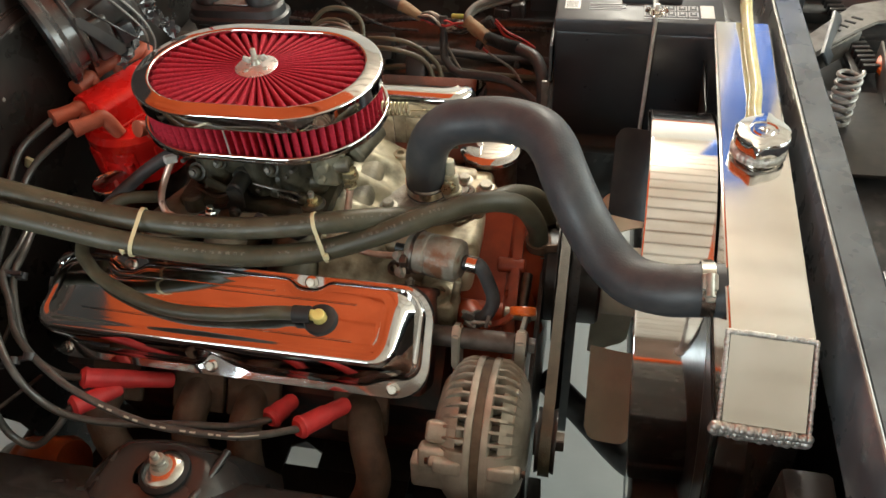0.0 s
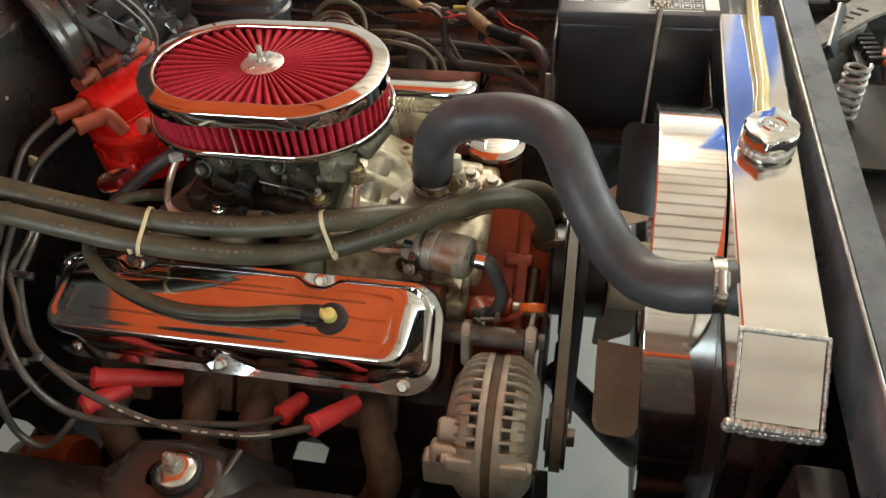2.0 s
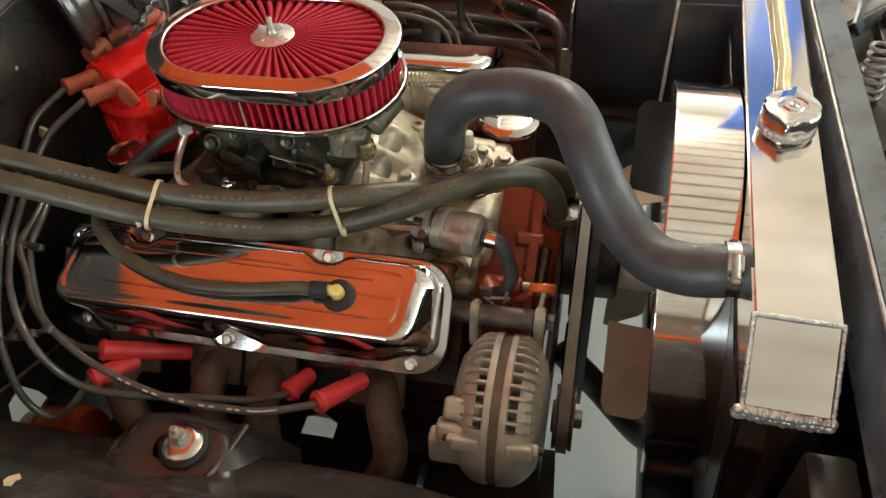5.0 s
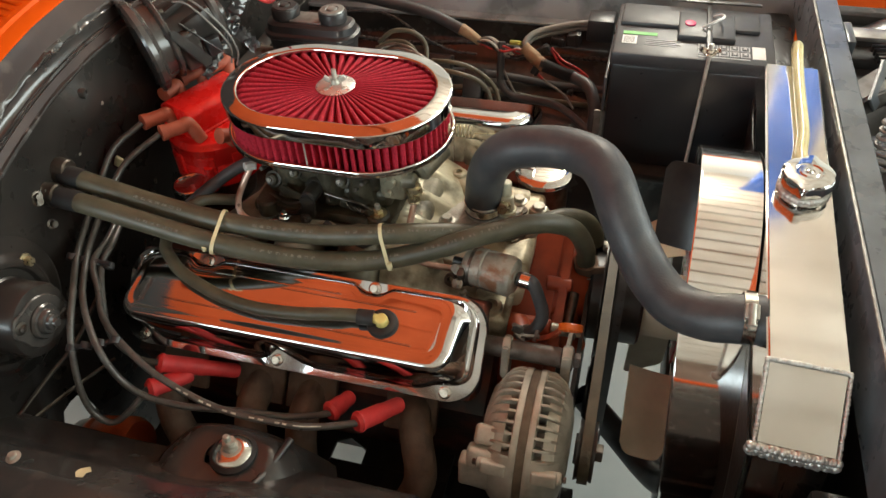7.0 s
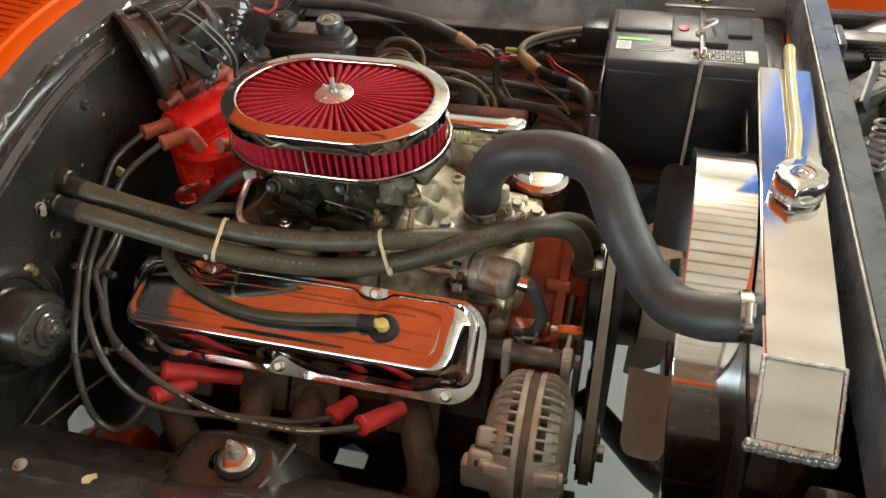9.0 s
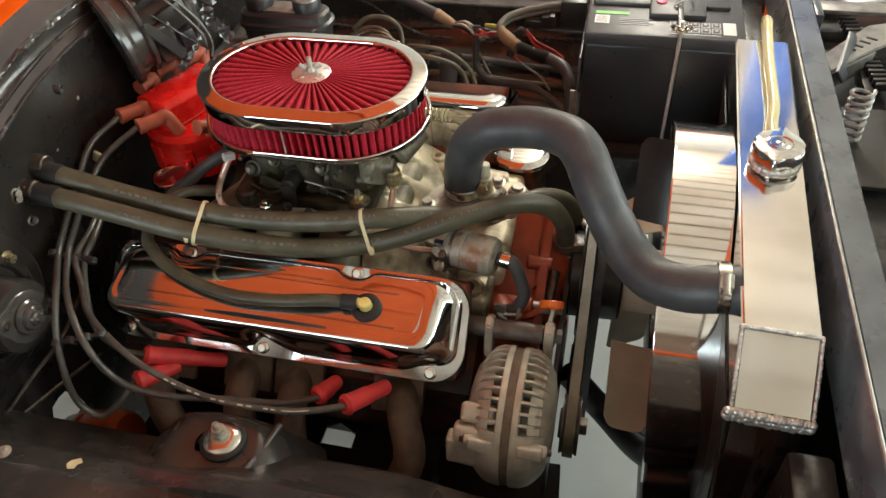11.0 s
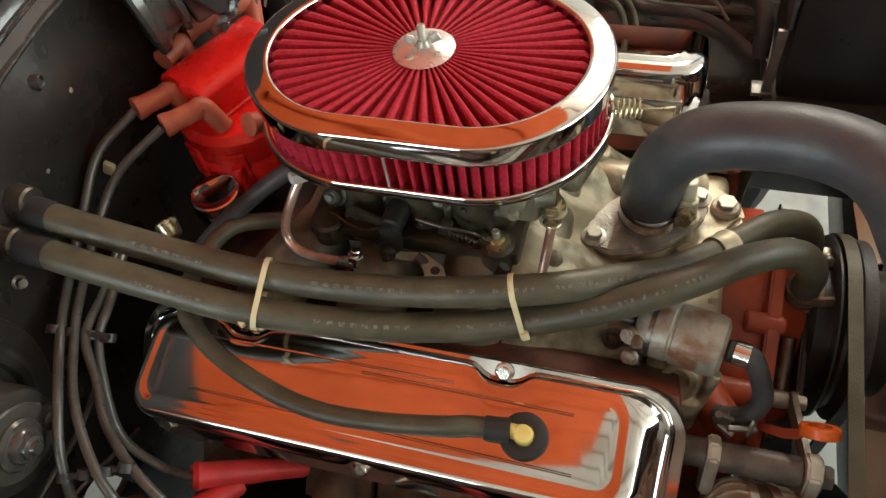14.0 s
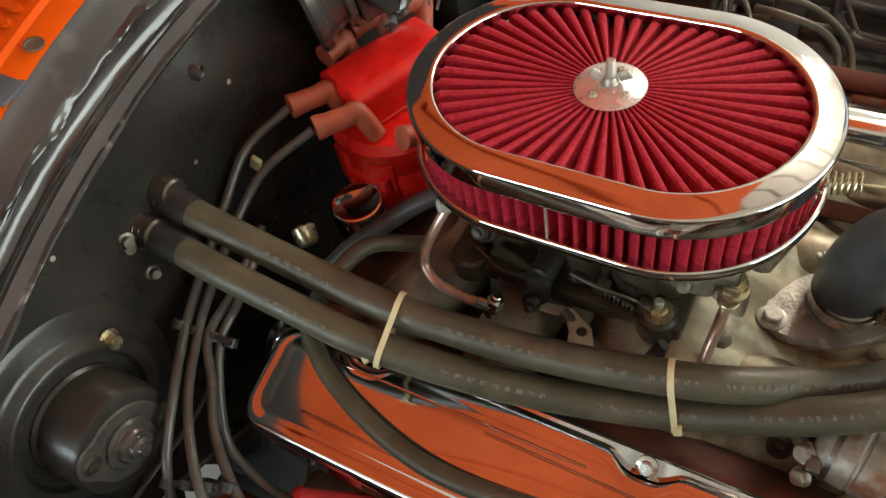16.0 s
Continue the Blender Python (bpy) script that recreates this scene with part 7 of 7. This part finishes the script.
for x, mt in ((-0.243, PLASTIC_BLACK), (-0.153, PALE_STEEL)):
    prof = []
    for rr, h in ((0.0, 0.0), (0.0245, 0.0), (0.0245, 0.016), (0.023, 0.0185), (0.0, 0.0185)):
        prof.append([(x + max(rr, 0.0005) * (1 + (0.03 * (k % 2) if rr > 0.0242 else 0)) * math.cos(2 * math.pi * k / 56), 0.352 + max(rr, 0.0005) * (1 + (0.03 * (k % 2) if rr > 0.0242 else 0)) * math.sin(2 * math.pi * k / 56), 0.862 + h) for k in range(56)])
    cp = part("cap", loft(prof), PLASTIC_BLACK, mcyl)
    part("cap_disc", revolve([(0, 0), (0.022, 0), (0.021, 0.0022), (0.012, 0.0028), (0.010, 0.0012), (0.008, 0.004), (0, 0.005)], Matrix.Translation((x, 0.352, 0.8803)), 32), mt, cp)
part("cylinder_body", rod((-0.32, 0.338, 0.775), (-0.09, 0.338, 0.775), 0.028, 0.025, 24, 0.004), STEEL_DARK, mcyl)
part("support_bracket", between((-0.325, 0.27, 0.70), (-0.29, 0.41, 0.80), 0.006), BLACK_METAL, mcyl)
for pts in ([(-0.10, 0.36, 0.79), (-0.05, 0.37, 0.815), (0.0, 0.36, 0.80), (0.01, 0.33, 0.74), (0.0, 0.30, 0.65)], [(-0.10, 0.34, 0.785), (-0.04, 0.345, 0.82), (0.03, 0.335, 0.80), (0.045, 0.30, 0.73), (0.03, 0.28, 0.62)]):
    whole("brake_line", tube(pts, 0.0035, 10), STEEL_DARK, "bent dark steel brake line", "brake line", "brake lines")

# ---- battery ----
bat = thing("battery", (0.46, 0.44, 0.63), "black car battery with a labelled lid and hold-down", "battery")
BX0, BX1, BY0, BY1, BZ = 0.336, 0.588, 0.347, 0.525, 0.853
part("case", between((BX0, BY0, 0.635), (BX1, BY1, BZ - 0.022), 0.006), BATTERY_BLACK, bat)
part("lid", between((BX0 - 0.002, BY0 - 0.003, BZ - 0.024), (BX1 + 0.002, BY1 + 0.003, BZ), 0.005), BATTERY_TOP, bat, "dark grey battery lid")
part("lid_step", between((BX0 + 0.005, BY0 + 0.095, BZ - 0.002), (BX1 - 0.02, BY1 - 0.01, BZ + 0.007), 0.004), BATTERY_TOP, bat)
part("vent_cover", between((BX0 + 0.10, BY0 + 0.055, BZ - 0.002), (BX1 - 0.06, BY0 + 0.145, BZ + 0.010), 0.004), BATTERY_TOP, bat)
zl = BZ + 0.0006


def decal(x0, y0, x1, y1, material, name="label_patch", label="", z=None):
    z = zl if z is None else z
    return part(name, between((x0, y0, z - 0.0004), (x1, y1, z + 0.0003)), material, bat, label, smooth=False)


decal(BX0 + 0.012, BY0 + 0.030, BX0 + 0.036, BY0 + 0.058, WHITE_LABEL, label="white barcode sticker")
decal(BX0 + 0.012, BY0 + 0.063, BX0 + 0.068, BY0 + 0.073, GREEN_LABEL, label="green label stripe")
decal(BX1 - 0.034, BY0 + 0.012, BX1 - 0.014, BY0 + 0.052, WHITE_LABEL, label="white barcode sticker")
for k in range(9):
    decal(BX0 + 0.015 + 0.002 * k, BY0 + 0.034, BX0 + 0.0158 + 0.002 * k, BY0 + 0.054, PLASTIC_BLACK, "barcode_bar", z=zl + 0.0007)
for j in range(2):
    for k in range(5):
        x, y = BX1 - 0.118 + 0.0165 * k, BY0 + 0.014 + 0.019 * j
        decal(x, y, x + 0.0145, y + 0.016, GREY_PRINT, "warning_symbol")
        decal(x + 0.002, y + 0.003, x + 0.0125, y + 0.013, BATTERY_TOP, "warning_symbol", z=zl + 0.0007)
        decal(x + 0.005, y + 0.0055, x + 0.0095, y + 0.0105, GREY_PRINT, "warning_symbol", z=zl + 0.0014)
for k in range(4):
    decal(BX0 + 0.05, BY0 + 0.030 + 0.006 * k, BX0 + 0.10 + 0.006 * (k % 2), BY0 + 0.032 + 0.006 * k, GREY_PRINT, "small_print")
decal(BX1 - 0.118, BY0 + 0.006, BX1 - 0.038, BY0 + 0.009, GREY_PRINT, "small_print")
part("handle", tube([(0.475, 0.43, BZ + 0.012), (0.49, 0.425, BZ + 0.025), (0.505, 0.44, BZ + 0.028), (0.503, 0.465, BZ + 0.02), (0.49, 0.475, BZ + 0.010)], 0.0022, 8), WHITE_LABEL, bat, "thin white loop handle")
part("plug", revolve([(0, 0), (0.009, 0), (0.009, 0.003), (0.005, 0.004), (0, 0.004)], Matrix.Translation((0.455, 0.445, BZ + 0.0095)), 20), PINK, bat, "magenta vent plug")
hd = thing("battery_holddown", (0.487, 0.43, 0.87), "steel battery hold-down bar with threaded rods", "battery clamp")
b = between((0.481, BY0 - 0.012, BZ + 0.0115), (0.490, BY1 + 0.012, BZ + 0.0155), 0.001)
between((0.42, BY1 - 0.012, BZ + 0.0155), (0.57, BY1 - 0.002, BZ + 0.0185), 0.001, b)
part("bar", b, BLACK_METAL, hd)
for y, zz in ((BY0 - 0.010, 0.885), (BY1 + 0.010, 0.91)):
    part("threaded_rod", rod((0.486, y, 0.62), (0.486, y, zz), 0.0032, 0.0032, 10), ROD_ZINC, hd)
    b = hex_bolt((0.486, y, BZ + 0.0155), (0, 0, 1), 0.0065, 0.006, 0.010)
    for s in (1, -1):
        box((0.012, 0.003, 0.009), Matrix.Translation((0.486 + s * 0.010, y, BZ + 0.021)) @ Matrix.Rotation(s * -0.5, 4, "Y"), 0.001, bm=b)
    part("wing_nut", b, CHROME_DULL, hd)
tr = whole("battery_tray", between((0.32, 0.32, 0.615), (0.62, 0.56, 0.634), 0.004), BLACK_METAL, "black steel battery tray", "tray")
whole("tray_support", between((0.33, 0.50, 0.32), (0.60, 0.54, 0.616), 0.01), BLACK_METAL, "black support below the battery tray", "bracket")

# ---- wiring on the far side ----
hn = thing("wiring_harness", (0.12, 0.52, 0.72), "taped black wiring harness with loose coloured wires", "wiring")
part("loom", tube([(-0.32, 0.58, 0.80), (-0.206, 0.60, 0.79), (-0.132, 0.60, 0.78), (-0.057, 0.59, 0.773), (0.003, 0.575, 0.758), (0.035, 0.56, 0.751)], 0.0115, 14), RUBBER, hn)
random.seed(22)
part("tape_wrap", tube([(0.026, 0.562, 0.756), (0.045, 0.557, 0.749), (0.068, 0.553, 0.736)], 0.012, 14, 8, radii=lambda t: 0.0124 - 0.004 * t + 0.0012 * noise.noise((t * 9, 1, 0))), TAPE, hn, "torn tan tape wrap")
part("tape_wrap", tube([(0.158, 0.532, 0.745), (0.180, 0.526, 0.730), (0.206, 0.514, 0.716)], 0.0135, 14, 8, radii=lambda t: 0.0125 + 0.002 * noise.noise((t * 8, 3, 0))), TAPE, hn, "torn tan tape wrap")
CON = [(0.196, 0.517, 0.721), (0.231, 0.505, 0.715), (0.263, 0.495, 0.712), (0.296, 0.47, 0.708), (0.312, 0.44, 0.685), (0.315, 0.42, 0.64)]
part("ribbed_conduit", tube(CON[:3], 0.012, 14, 24, radii=lambda t: 0.0125 if int(t * 46) % 2 else 0.0108), PLASTIC_BLACK, hn, "ribbed black conduit")
part("loom", tube(CON[2:], 0.0115, 14), RUBBER, hn)
for dz, r in ((0.0, 0.0062), (-0.011, 0.0048)):
    part("grey_cable", tube([(0.163, 0.53, 0.738 + dz), (0.160, 0.54, 0.75 + dz), (0.170, 0.56, 0.758 + dz), (0.192, 0.575, 0.763 + dz), (0.238, 0.59, 0.770 + dz), (0.276, 0.60, 0.773 + dz)], r, 12), WIRE_GREY, hn)
cols = (WIRE_RED, WIRE_GREY, WIRE_WHITE, WIRE_BLACK, WIRE_GREY, WIRE_WHITE, WIRE_BLACK, WIRE_RED)
for k in range(8):
    j = lambda s: random.uniform(-s, s)
    part("loose_wire", tube([(0.064 + j(0.004), 0.55 + j(0.006), 0.739 + j(0.004)), (0.09, 0.545 + j(0.012), 0.737 + j(0.012)), (0.118, 0.54 + j(0.015), 0.728 + j(0.018)), (0.145, 0.535 + j(0.01), 0.726 + j(0.016)), (0.170, 0.527 + j(0.006), 0.732 + j(0.006))], 0.0024, 8), cols[k], hn)
part("sleeve", rod((0.128, 0.552, 0.742), (0.152, 0.548, 0.744), 0.0048, 0.0044, 12, 0.001), GREEN_SLEEVE, hn, "yellow-green crimp sleeve")
for d in (0.0, 0.006):
    part("red_wire", tube([(0.205 + d, 0.552, 0.738), (0.215 + d, 0.55, 0.728), (0.231 + d, 0.54, 0.713 + d), (0.262 + d, 0.53, 0.704 + d), (0.29, 0.52, 0.70)], 0.0024, 8), WIRE_RED, hn)
part("red_wire", tube([(0.180, 0.524, 0.722), (0.19, 0.52, 0.698), (0.202, 0.515, 0.689)], 0.0026, 8), WIRE_RED, hn)
part("loose_wire", tube([(0.202, 0.515, 0.689), (0.215, 0.51, 0.683), (0.248, 0.5, 0.667), (0.27, 0.48, 0.65)], 0.0024, 8), WIRE_GREY, hn)
part("loose_wire", tube([(0.118, 0.54, 0.728), (0.118, 0.53, 0.70), (0.135, 0.515, 0.675), (0.150, 0.505, 0.655)], 0.0022, 8), WIRE_GREY, hn)
part("loom", tube([(0.113, 0.545, 0.745), (0.114, 0.53, 0.70), (0.118, 0.52, 0.667), (0.149, 0.50, 0.651), (0.22, 0.48, 0.658), (0.26, 0.46, 0.655), (0.31, 0.42, 0.64)], 0.0075, 12), RUBBER, hn)
part("loose_wire", tube([(-0.30, 0.55, 0.77), (-0.15, 0.585, 0.765), (-0.06, 0.56, 0.735), (0.0, 0.55, 0.715), (0.06, 0.55, 0.71)], 0.0028, 8), WIRE_BLACK, hn)
for p, s, a in (((0.221, 0.575, 0.742), (0.030, 0.016, 0.016), 0.15), ((0.252, 0.578, 0.748), (0.026, 0.022, 0.024), -0.1), ((0.196, 0.545, 0.735), (0.028, 0.014, 0.014), -0.5), ((0.186, 0.517, 0.706), (0.016, 0.012, 0.016), 0.3), ((0.262, 0.475, 0.690), (0.012, 0.008, 0.012), 0.2)):
    cn = thing("connector", p, "black plastic wiring connector", "connector", "connectors")
    part("shell", box(s, Matrix.Translation(p) @ Matrix.Rotation(a, 4, "Y"), 0.003), PLASTIC_BLACK, cn)
    part("lip", box((s[0] * 0.3, s[1] * 1.15, s[2] * 1.15), Matrix.Translation(p) @ Matrix.Rotation(a, 4, "Y") @ Matrix.Translation((s[0] * 0.2, 0, 0)), 0.001), PLASTIC_BLACK, cn)
whole("fuse_box", between((0.274, 0.575, 0.745), (0.325, 0.625, 0.790), 0.004), PLASTIC_BLACK, "black fuse box beside the battery", "fuse box")
for pts in ([(0.02, 0.37, 0.79), (0.058, 0.36, 0.796), (0.091, 0.36, 0.79), (0.125, 0.355, 0.773), (0.146, 0.345, 0.749), (0.157, 0.31, 0.715), (0.158, 0.29, 0.68)], [(0.04, 0.35, 0.785), (0.071, 0.34, 0.788), (0.108, 0.34, 0.778), (0.129, 0.335, 0.763), (0.138, 0.325, 0.742), (0.141, 0.30, 0.722), (0.142, 0.285, 0.68)], [(-0.09, 0.40, 0.80), (-0.06, 0.40, 0.825), (-0.02, 0.395, 0.828), (0.005, 0.385, 0.81), (0.01, 0.36, 0.77), (0.01, 0.33, 0.70)], [(-0.09, 0.385, 0.795), (-0.06, 0.385, 0.812), (-0.03, 0.38, 0.814), (-0.01, 0.37, 0.80), (-0.005, 0.35, 0.76), (-0.005, 0.33, 0.70)]):
    whole("vacuum_hose", tube(pts, 0.0042, 12), HEATER_RUBBER, "looped grey-black rubber hose behind the air cleaner", "hose", "looped hoses")
for k, (y, z, r) in enumerate(((0.575, 0.66, 0.008), (0.545, 0.64, 0.006), (0.625, 0.70, 0.005))):
    whole("apron_cable", tube([(-0.30, y - 0.05, z + 0.02), (-0.12, y - 0.02, z - 0.01), (0.06, y - 0.03, z + 0.012), (0.22, y - 0.01, z - 0.012), (0.33, y - 0.03, z)], r, 10), (RUBBER, HEATER_RUBBER, WIRE_BLACK)[k], "dark cable clipped along the inner fender", "cable", "apron cables")
for x, y, z, sx, sy, sz in ((-0.02, 0.54, 0.68, 0.06, 0.03, 0.05), (0.06, 0.52, 0.66, 0.04, 0.03, 0.06)):
    rl = thing("relay", (x, y, z), "small black relay on the inner fender", "relay", "relays")
    part("case", box((sx, sy, sz), Matrix.Translation((x, y, z)) @ Matrix.Rotation(-0.5, 4, "X"), 0.004), PLASTIC_BLACK, rl)
    part("tab", box((sx * 0.4, sy * 0.3, sz * 0.4), Matrix.Translation((x, y - 0.01, z - sz * 0.6)) @ Matrix.Rotation(-0.5, 4, "X"), 0.001), PALE_STEEL, rl)
br2 = thing("battery_strut", (0.322, 0.40, 0.68), "thin steel strut beside the battery", "bracket")
part("strut", between((0.318, 0.350, 0.634), (0.330, 0.356, 0.735), 0.001), PALE_STEEL, br2)
part("foot", between((0.306, 0.346, 0.634), (0.332, 0.372, 0.640), 0.001), PALE_STEEL, br2)
part("side_strip", between((0.328, 0.352, 0.735), (0.3335, 0.51, 0.80), 0.0015), DARK_GREY, br2)

# ---- chrome breather lid and front end ----
whole("blue_tarp", sheet(lambda u, v: (0.93 + 0.21 * u, 2.1 - 0.02 * math.sin(u * 22) * (1 - v), 1.05 + 1.55 * v), 40, 4, 0.003), BLUE_BIN, "blue plastic tarp hung from the ceiling", "tarp")
brl = thing("fuel_pump", (0.26, 0.145, 0.73), "dark fuel pump with a chrome round lid", "pump")
part("lid", revolve([(0, 0.0), (0.044, 0), (0.046, 0.003), (0.046, 0.008), (0.043, 0.011), (0.03, 0.013), (0, 0.013)], Matrix.Translation((0.262, 0.150, 0.735)), 44), CHROME, brl)
part("body", rod((0.262, 0.150, 0.64), (0.262, 0.150, 0.735), 0.038, 0.04, 28, 0.004), STEEL_DARK, brl)
latch = thing("hood_latch", (0.72, 0.11, 0.85), "hood latch plate with a coil spring", "latch")
sp = [(0.705 + 0.004 * t + 0.0135 * math.cos(t * 44), 0.112 + 0.02 * t + 0.0135 * math.sin(t * 44), 0.842 + 0.066 * t) for t in [k / 140 for k in range(141)]]
part("spring", tube(sp, 0.0026, 8, 1), PALE_STEEL, latch, "grey coil spring")
part("plate", between((0.69, 0.02, 0.832), (0.80, 0.20, 0.838), 0.001), BLACK_METAL, latch)
b = prism([(0, 0), (0.09, 0.02), (0.12, 0.0), (0.12, -0.04), (0.02, -0.03)], 0, 0.004, pose(0.70, 0.24, 0.87, 70, 0, 70), 0.001)
part("lever", b, DARK_GREY, latch)
gr = thing("grille", (0.85, 0, 0.75), "dark grille with vertical slats ahead of the radiator", "grille")
for k in range(30):
    y = -0.55 + 0.038 * k
    part("slat", between((0.86, y, 0.55), (0.885, y + 0.008, 0.86), 0.001), PLASTIC_BLACK, gr)
part("header_panel", between((0.84, -0.70, 0.86), (1.0, 0.70, 0.885), 0.01), GREY_MATTE, gr)
part("tie_bar", between((0.689, -0.68, 0.80), (0.86, 0.68, 0.81), 0.003), GREY_MATTE, gr)
random.seed(77)
for k in range(14):
    y = -0.6 + 0.09 * k
    part("tie_bolt", hex_bolt((0.70 + 0.12 * random.random(), y, 0.81), (0, 0, 1), 0.006, 0.005, 0.009), STEEL_DARK, gr)
for k in range(4):
    y = 0.36 + 0.08 * k
    part("cross_rib", between((0.70, y, 0.809), (0.84, y + 0.02, 0.828), 0.003), GREY_MATTE, gr)
for pts in ([(-0.332, -0.43, 0.66), (-0.328, -0.35, 0.668), (-0.325, -0.28, 0.672), (-0.32, -0.22, 0.70)], [(-0.332, -0.43, 0.65), (-0.328, -0.37, 0.632), (-0.325, -0.31, 0.612), (-0.31, -0.25, 0.60)]):
    whole("brake_line", tube(pts, 0.0028, 8), STEEL_DARK, "thin steel line along the lower firewall", "brake line", "brake lines")
for x, y, r, h in ((0.79, 0.56, 0.09, 0.10), (0.79, -0.56, 0.09, 0.10)):
    hb = thing("headlamp_bucket", (x, y, 0.72), "dark grey steel headlamp bucket", "headlamp")
    hm = frame_to((-1, 0, 0.1), (x + 0.05, y, 0.76))
    part("bowl", revolve([(0, h), (0.03, h), (0.05, h * 0.95), (r * 0.8, h * 0.6), (r, 0.01), (r * 1.1, 0.0), (r * 1.1, -0.006), (0, -0.006)], hm, 32), DARK_GREY, hb)
    part("socket", revolve([(0, h), (0.022, h), (0.022, h + 0.02), (0.016, h + 0.026), (0, h + 0.026)], hm, 20), PLASTIC_BLACK, hb)
    part("lead", tube([hm @ Vector((0, 0, h + 0.02)), (x - 0.07, y, 0.79), (x - 0.06, y - 0.06, 0.80), (x - 0.05, y - 0.13, 0.79)], 0.004, 8), WIRE_BLACK, hb)
part("upper_brace", between((0.70, 0.44, 0.858), (0.85, 0.475, 0.866), 0.002), PALE_STEEL, gr)
part("upper_brace", between((0.69, 0.62, 0.868), (0.85, 0.655, 0.876), 0.002), DARK_GREY, gr)
lb = thing("latch_bracket", (0.74, 0.33, 0.85), "grey slotted steel latch bracket", "bracket")
part("plate", prism([(0.698, 0.255), (0.694, 0.305), (0.772, 0.405), (0.86, 0.44), (0.86, 0.37), (0.80, 0.355), (0.765, 0.325)], 0.856, 0.861, None, 0.0015), PALE_STEEL, lb)
part("downturn", prism([(0, 0), (0.105, 0), (0.10, -0.03), (0.005, -0.03)], 0, 0.003, Matrix.Translation((0.698, 0.255, 0.858)) @ Matrix.Rotation(0.80, 4, "Z") @ Matrix.Rotation(radians(90), 4, "X"), 0.001), PALE_STEEL, lb)
for k in range(4):
    x, y = 0.735 + 0.012 * k, 0.325 + 0.012 * k
    part("slot", box((0.016, 0.005, 0.0012), Matrix.Translation((x, y, 0.8615)) @ Matrix.Rotation(-0.55, 4, "Z"), 0.0004), RUBBER_GASKET, lb)
ch = thing("toothed_strip", (0.765, 0.35, 0.84), "black toothed strip under the latch bracket", "strip")
for k in range(17):
    y = 0.255 + 0.0125 * k
    part("tooth", box((0.024, 0.007, 0.012), Matrix.Translation((0.775 - 0.0013 * k, y, 0.842)) @ Matrix.Rotation(0.1, 4, "Z"), 0.0015), PLASTIC_BLACK, ch)
part("spine", between((0.752, 0.25, 0.826), (0.772, 0.47, 0.836), 0.002), PLASTIC_BLACK, ch)
gp = thing("grille_bracket", (0.79, 0.2, 0.82), "angled grey sheet-metal bracket ahead of the radiator", "bracket")
part("top", prism([(0.70, 0.085), (0.738, 0.143), (0.779, 0.171), (0.795, 0.30), (0.835, 0.29), (0.835, 0.06), (0.72, 0.05)], 0.822, 0.827, None, 0.0015), PALE_STEEL, gp)
part("face", sheet(lambda u, v: (0.70 + 0.079 * u - 0.01 * v, 0.085 + 0.086 * u, 0.824 - 0.10 * v), 6, 4, 0.003), PALE_STEEL, gp)
part("side", sheet(lambda u, v: (0.779 + 0.016 * u, 0.171 + 0.13 * u, 0.824 + 0.035 * v), 6, 3, 0.003), PALE_STEEL, gp)
for x, y in ((0.76, 0.11), (0.80, 0.15), (0.80, 0.22)):
    part("bolt", hex_bolt((x, y, 0.8275), (0, 0, 1), 0.005, 0.004, 0.008), STEEL_DARK, gp)
rt = thing("horn", (0.80, 0.27, 0.85), "orange-red painted horn corner", "horn")
part("shell", revolve([(0, 0), (0.022, 0.0), (0.03, 0.006), (0.03, 0.012), (0.02, 0.02), (0, 0.022)], frame_to((0.1, -0.2, 1), (0.81, 0.262, 0.832)), 24), ORANGE_CLEAN, rt)
part("bolt", hex_bolt((0.806, 0.257, 0.853), (0.1, -0.2, 1), 0.006, 0.005, 0.009), STEEL_DARK, rt)

# ---- small marks on the firewall ----
random.seed(55)
for k in range(12):
    y, z = -0.30 + 0.33 * random.random(), 0.80 + 0.13 * random.random()
    sc = thing("firewall_clip", (FW + 0.01, y, z), "small bent metal clip on the black firewall", "clip", "firewall clips") if k % 4 == 0 else None
    if sc:
        fx = fire((y + 0.66) / 1.4, (z - 0.30) / (seam_z(y) - 0.30))[0]
        part("tab", box((0.002, 0.010, 0.006), pose(fx + 0.002, y, z, 20 * k, 0, 0), 0.0006), STEEL_DARK, sc)
        part("rivet", revolve([(0, 0), (0.003, 0), (0.0022, 0.0016), (0, 0.002)], frame_to((1, 0, 0), (fx + 0.003, y, z)), 12), ZINC, sc)
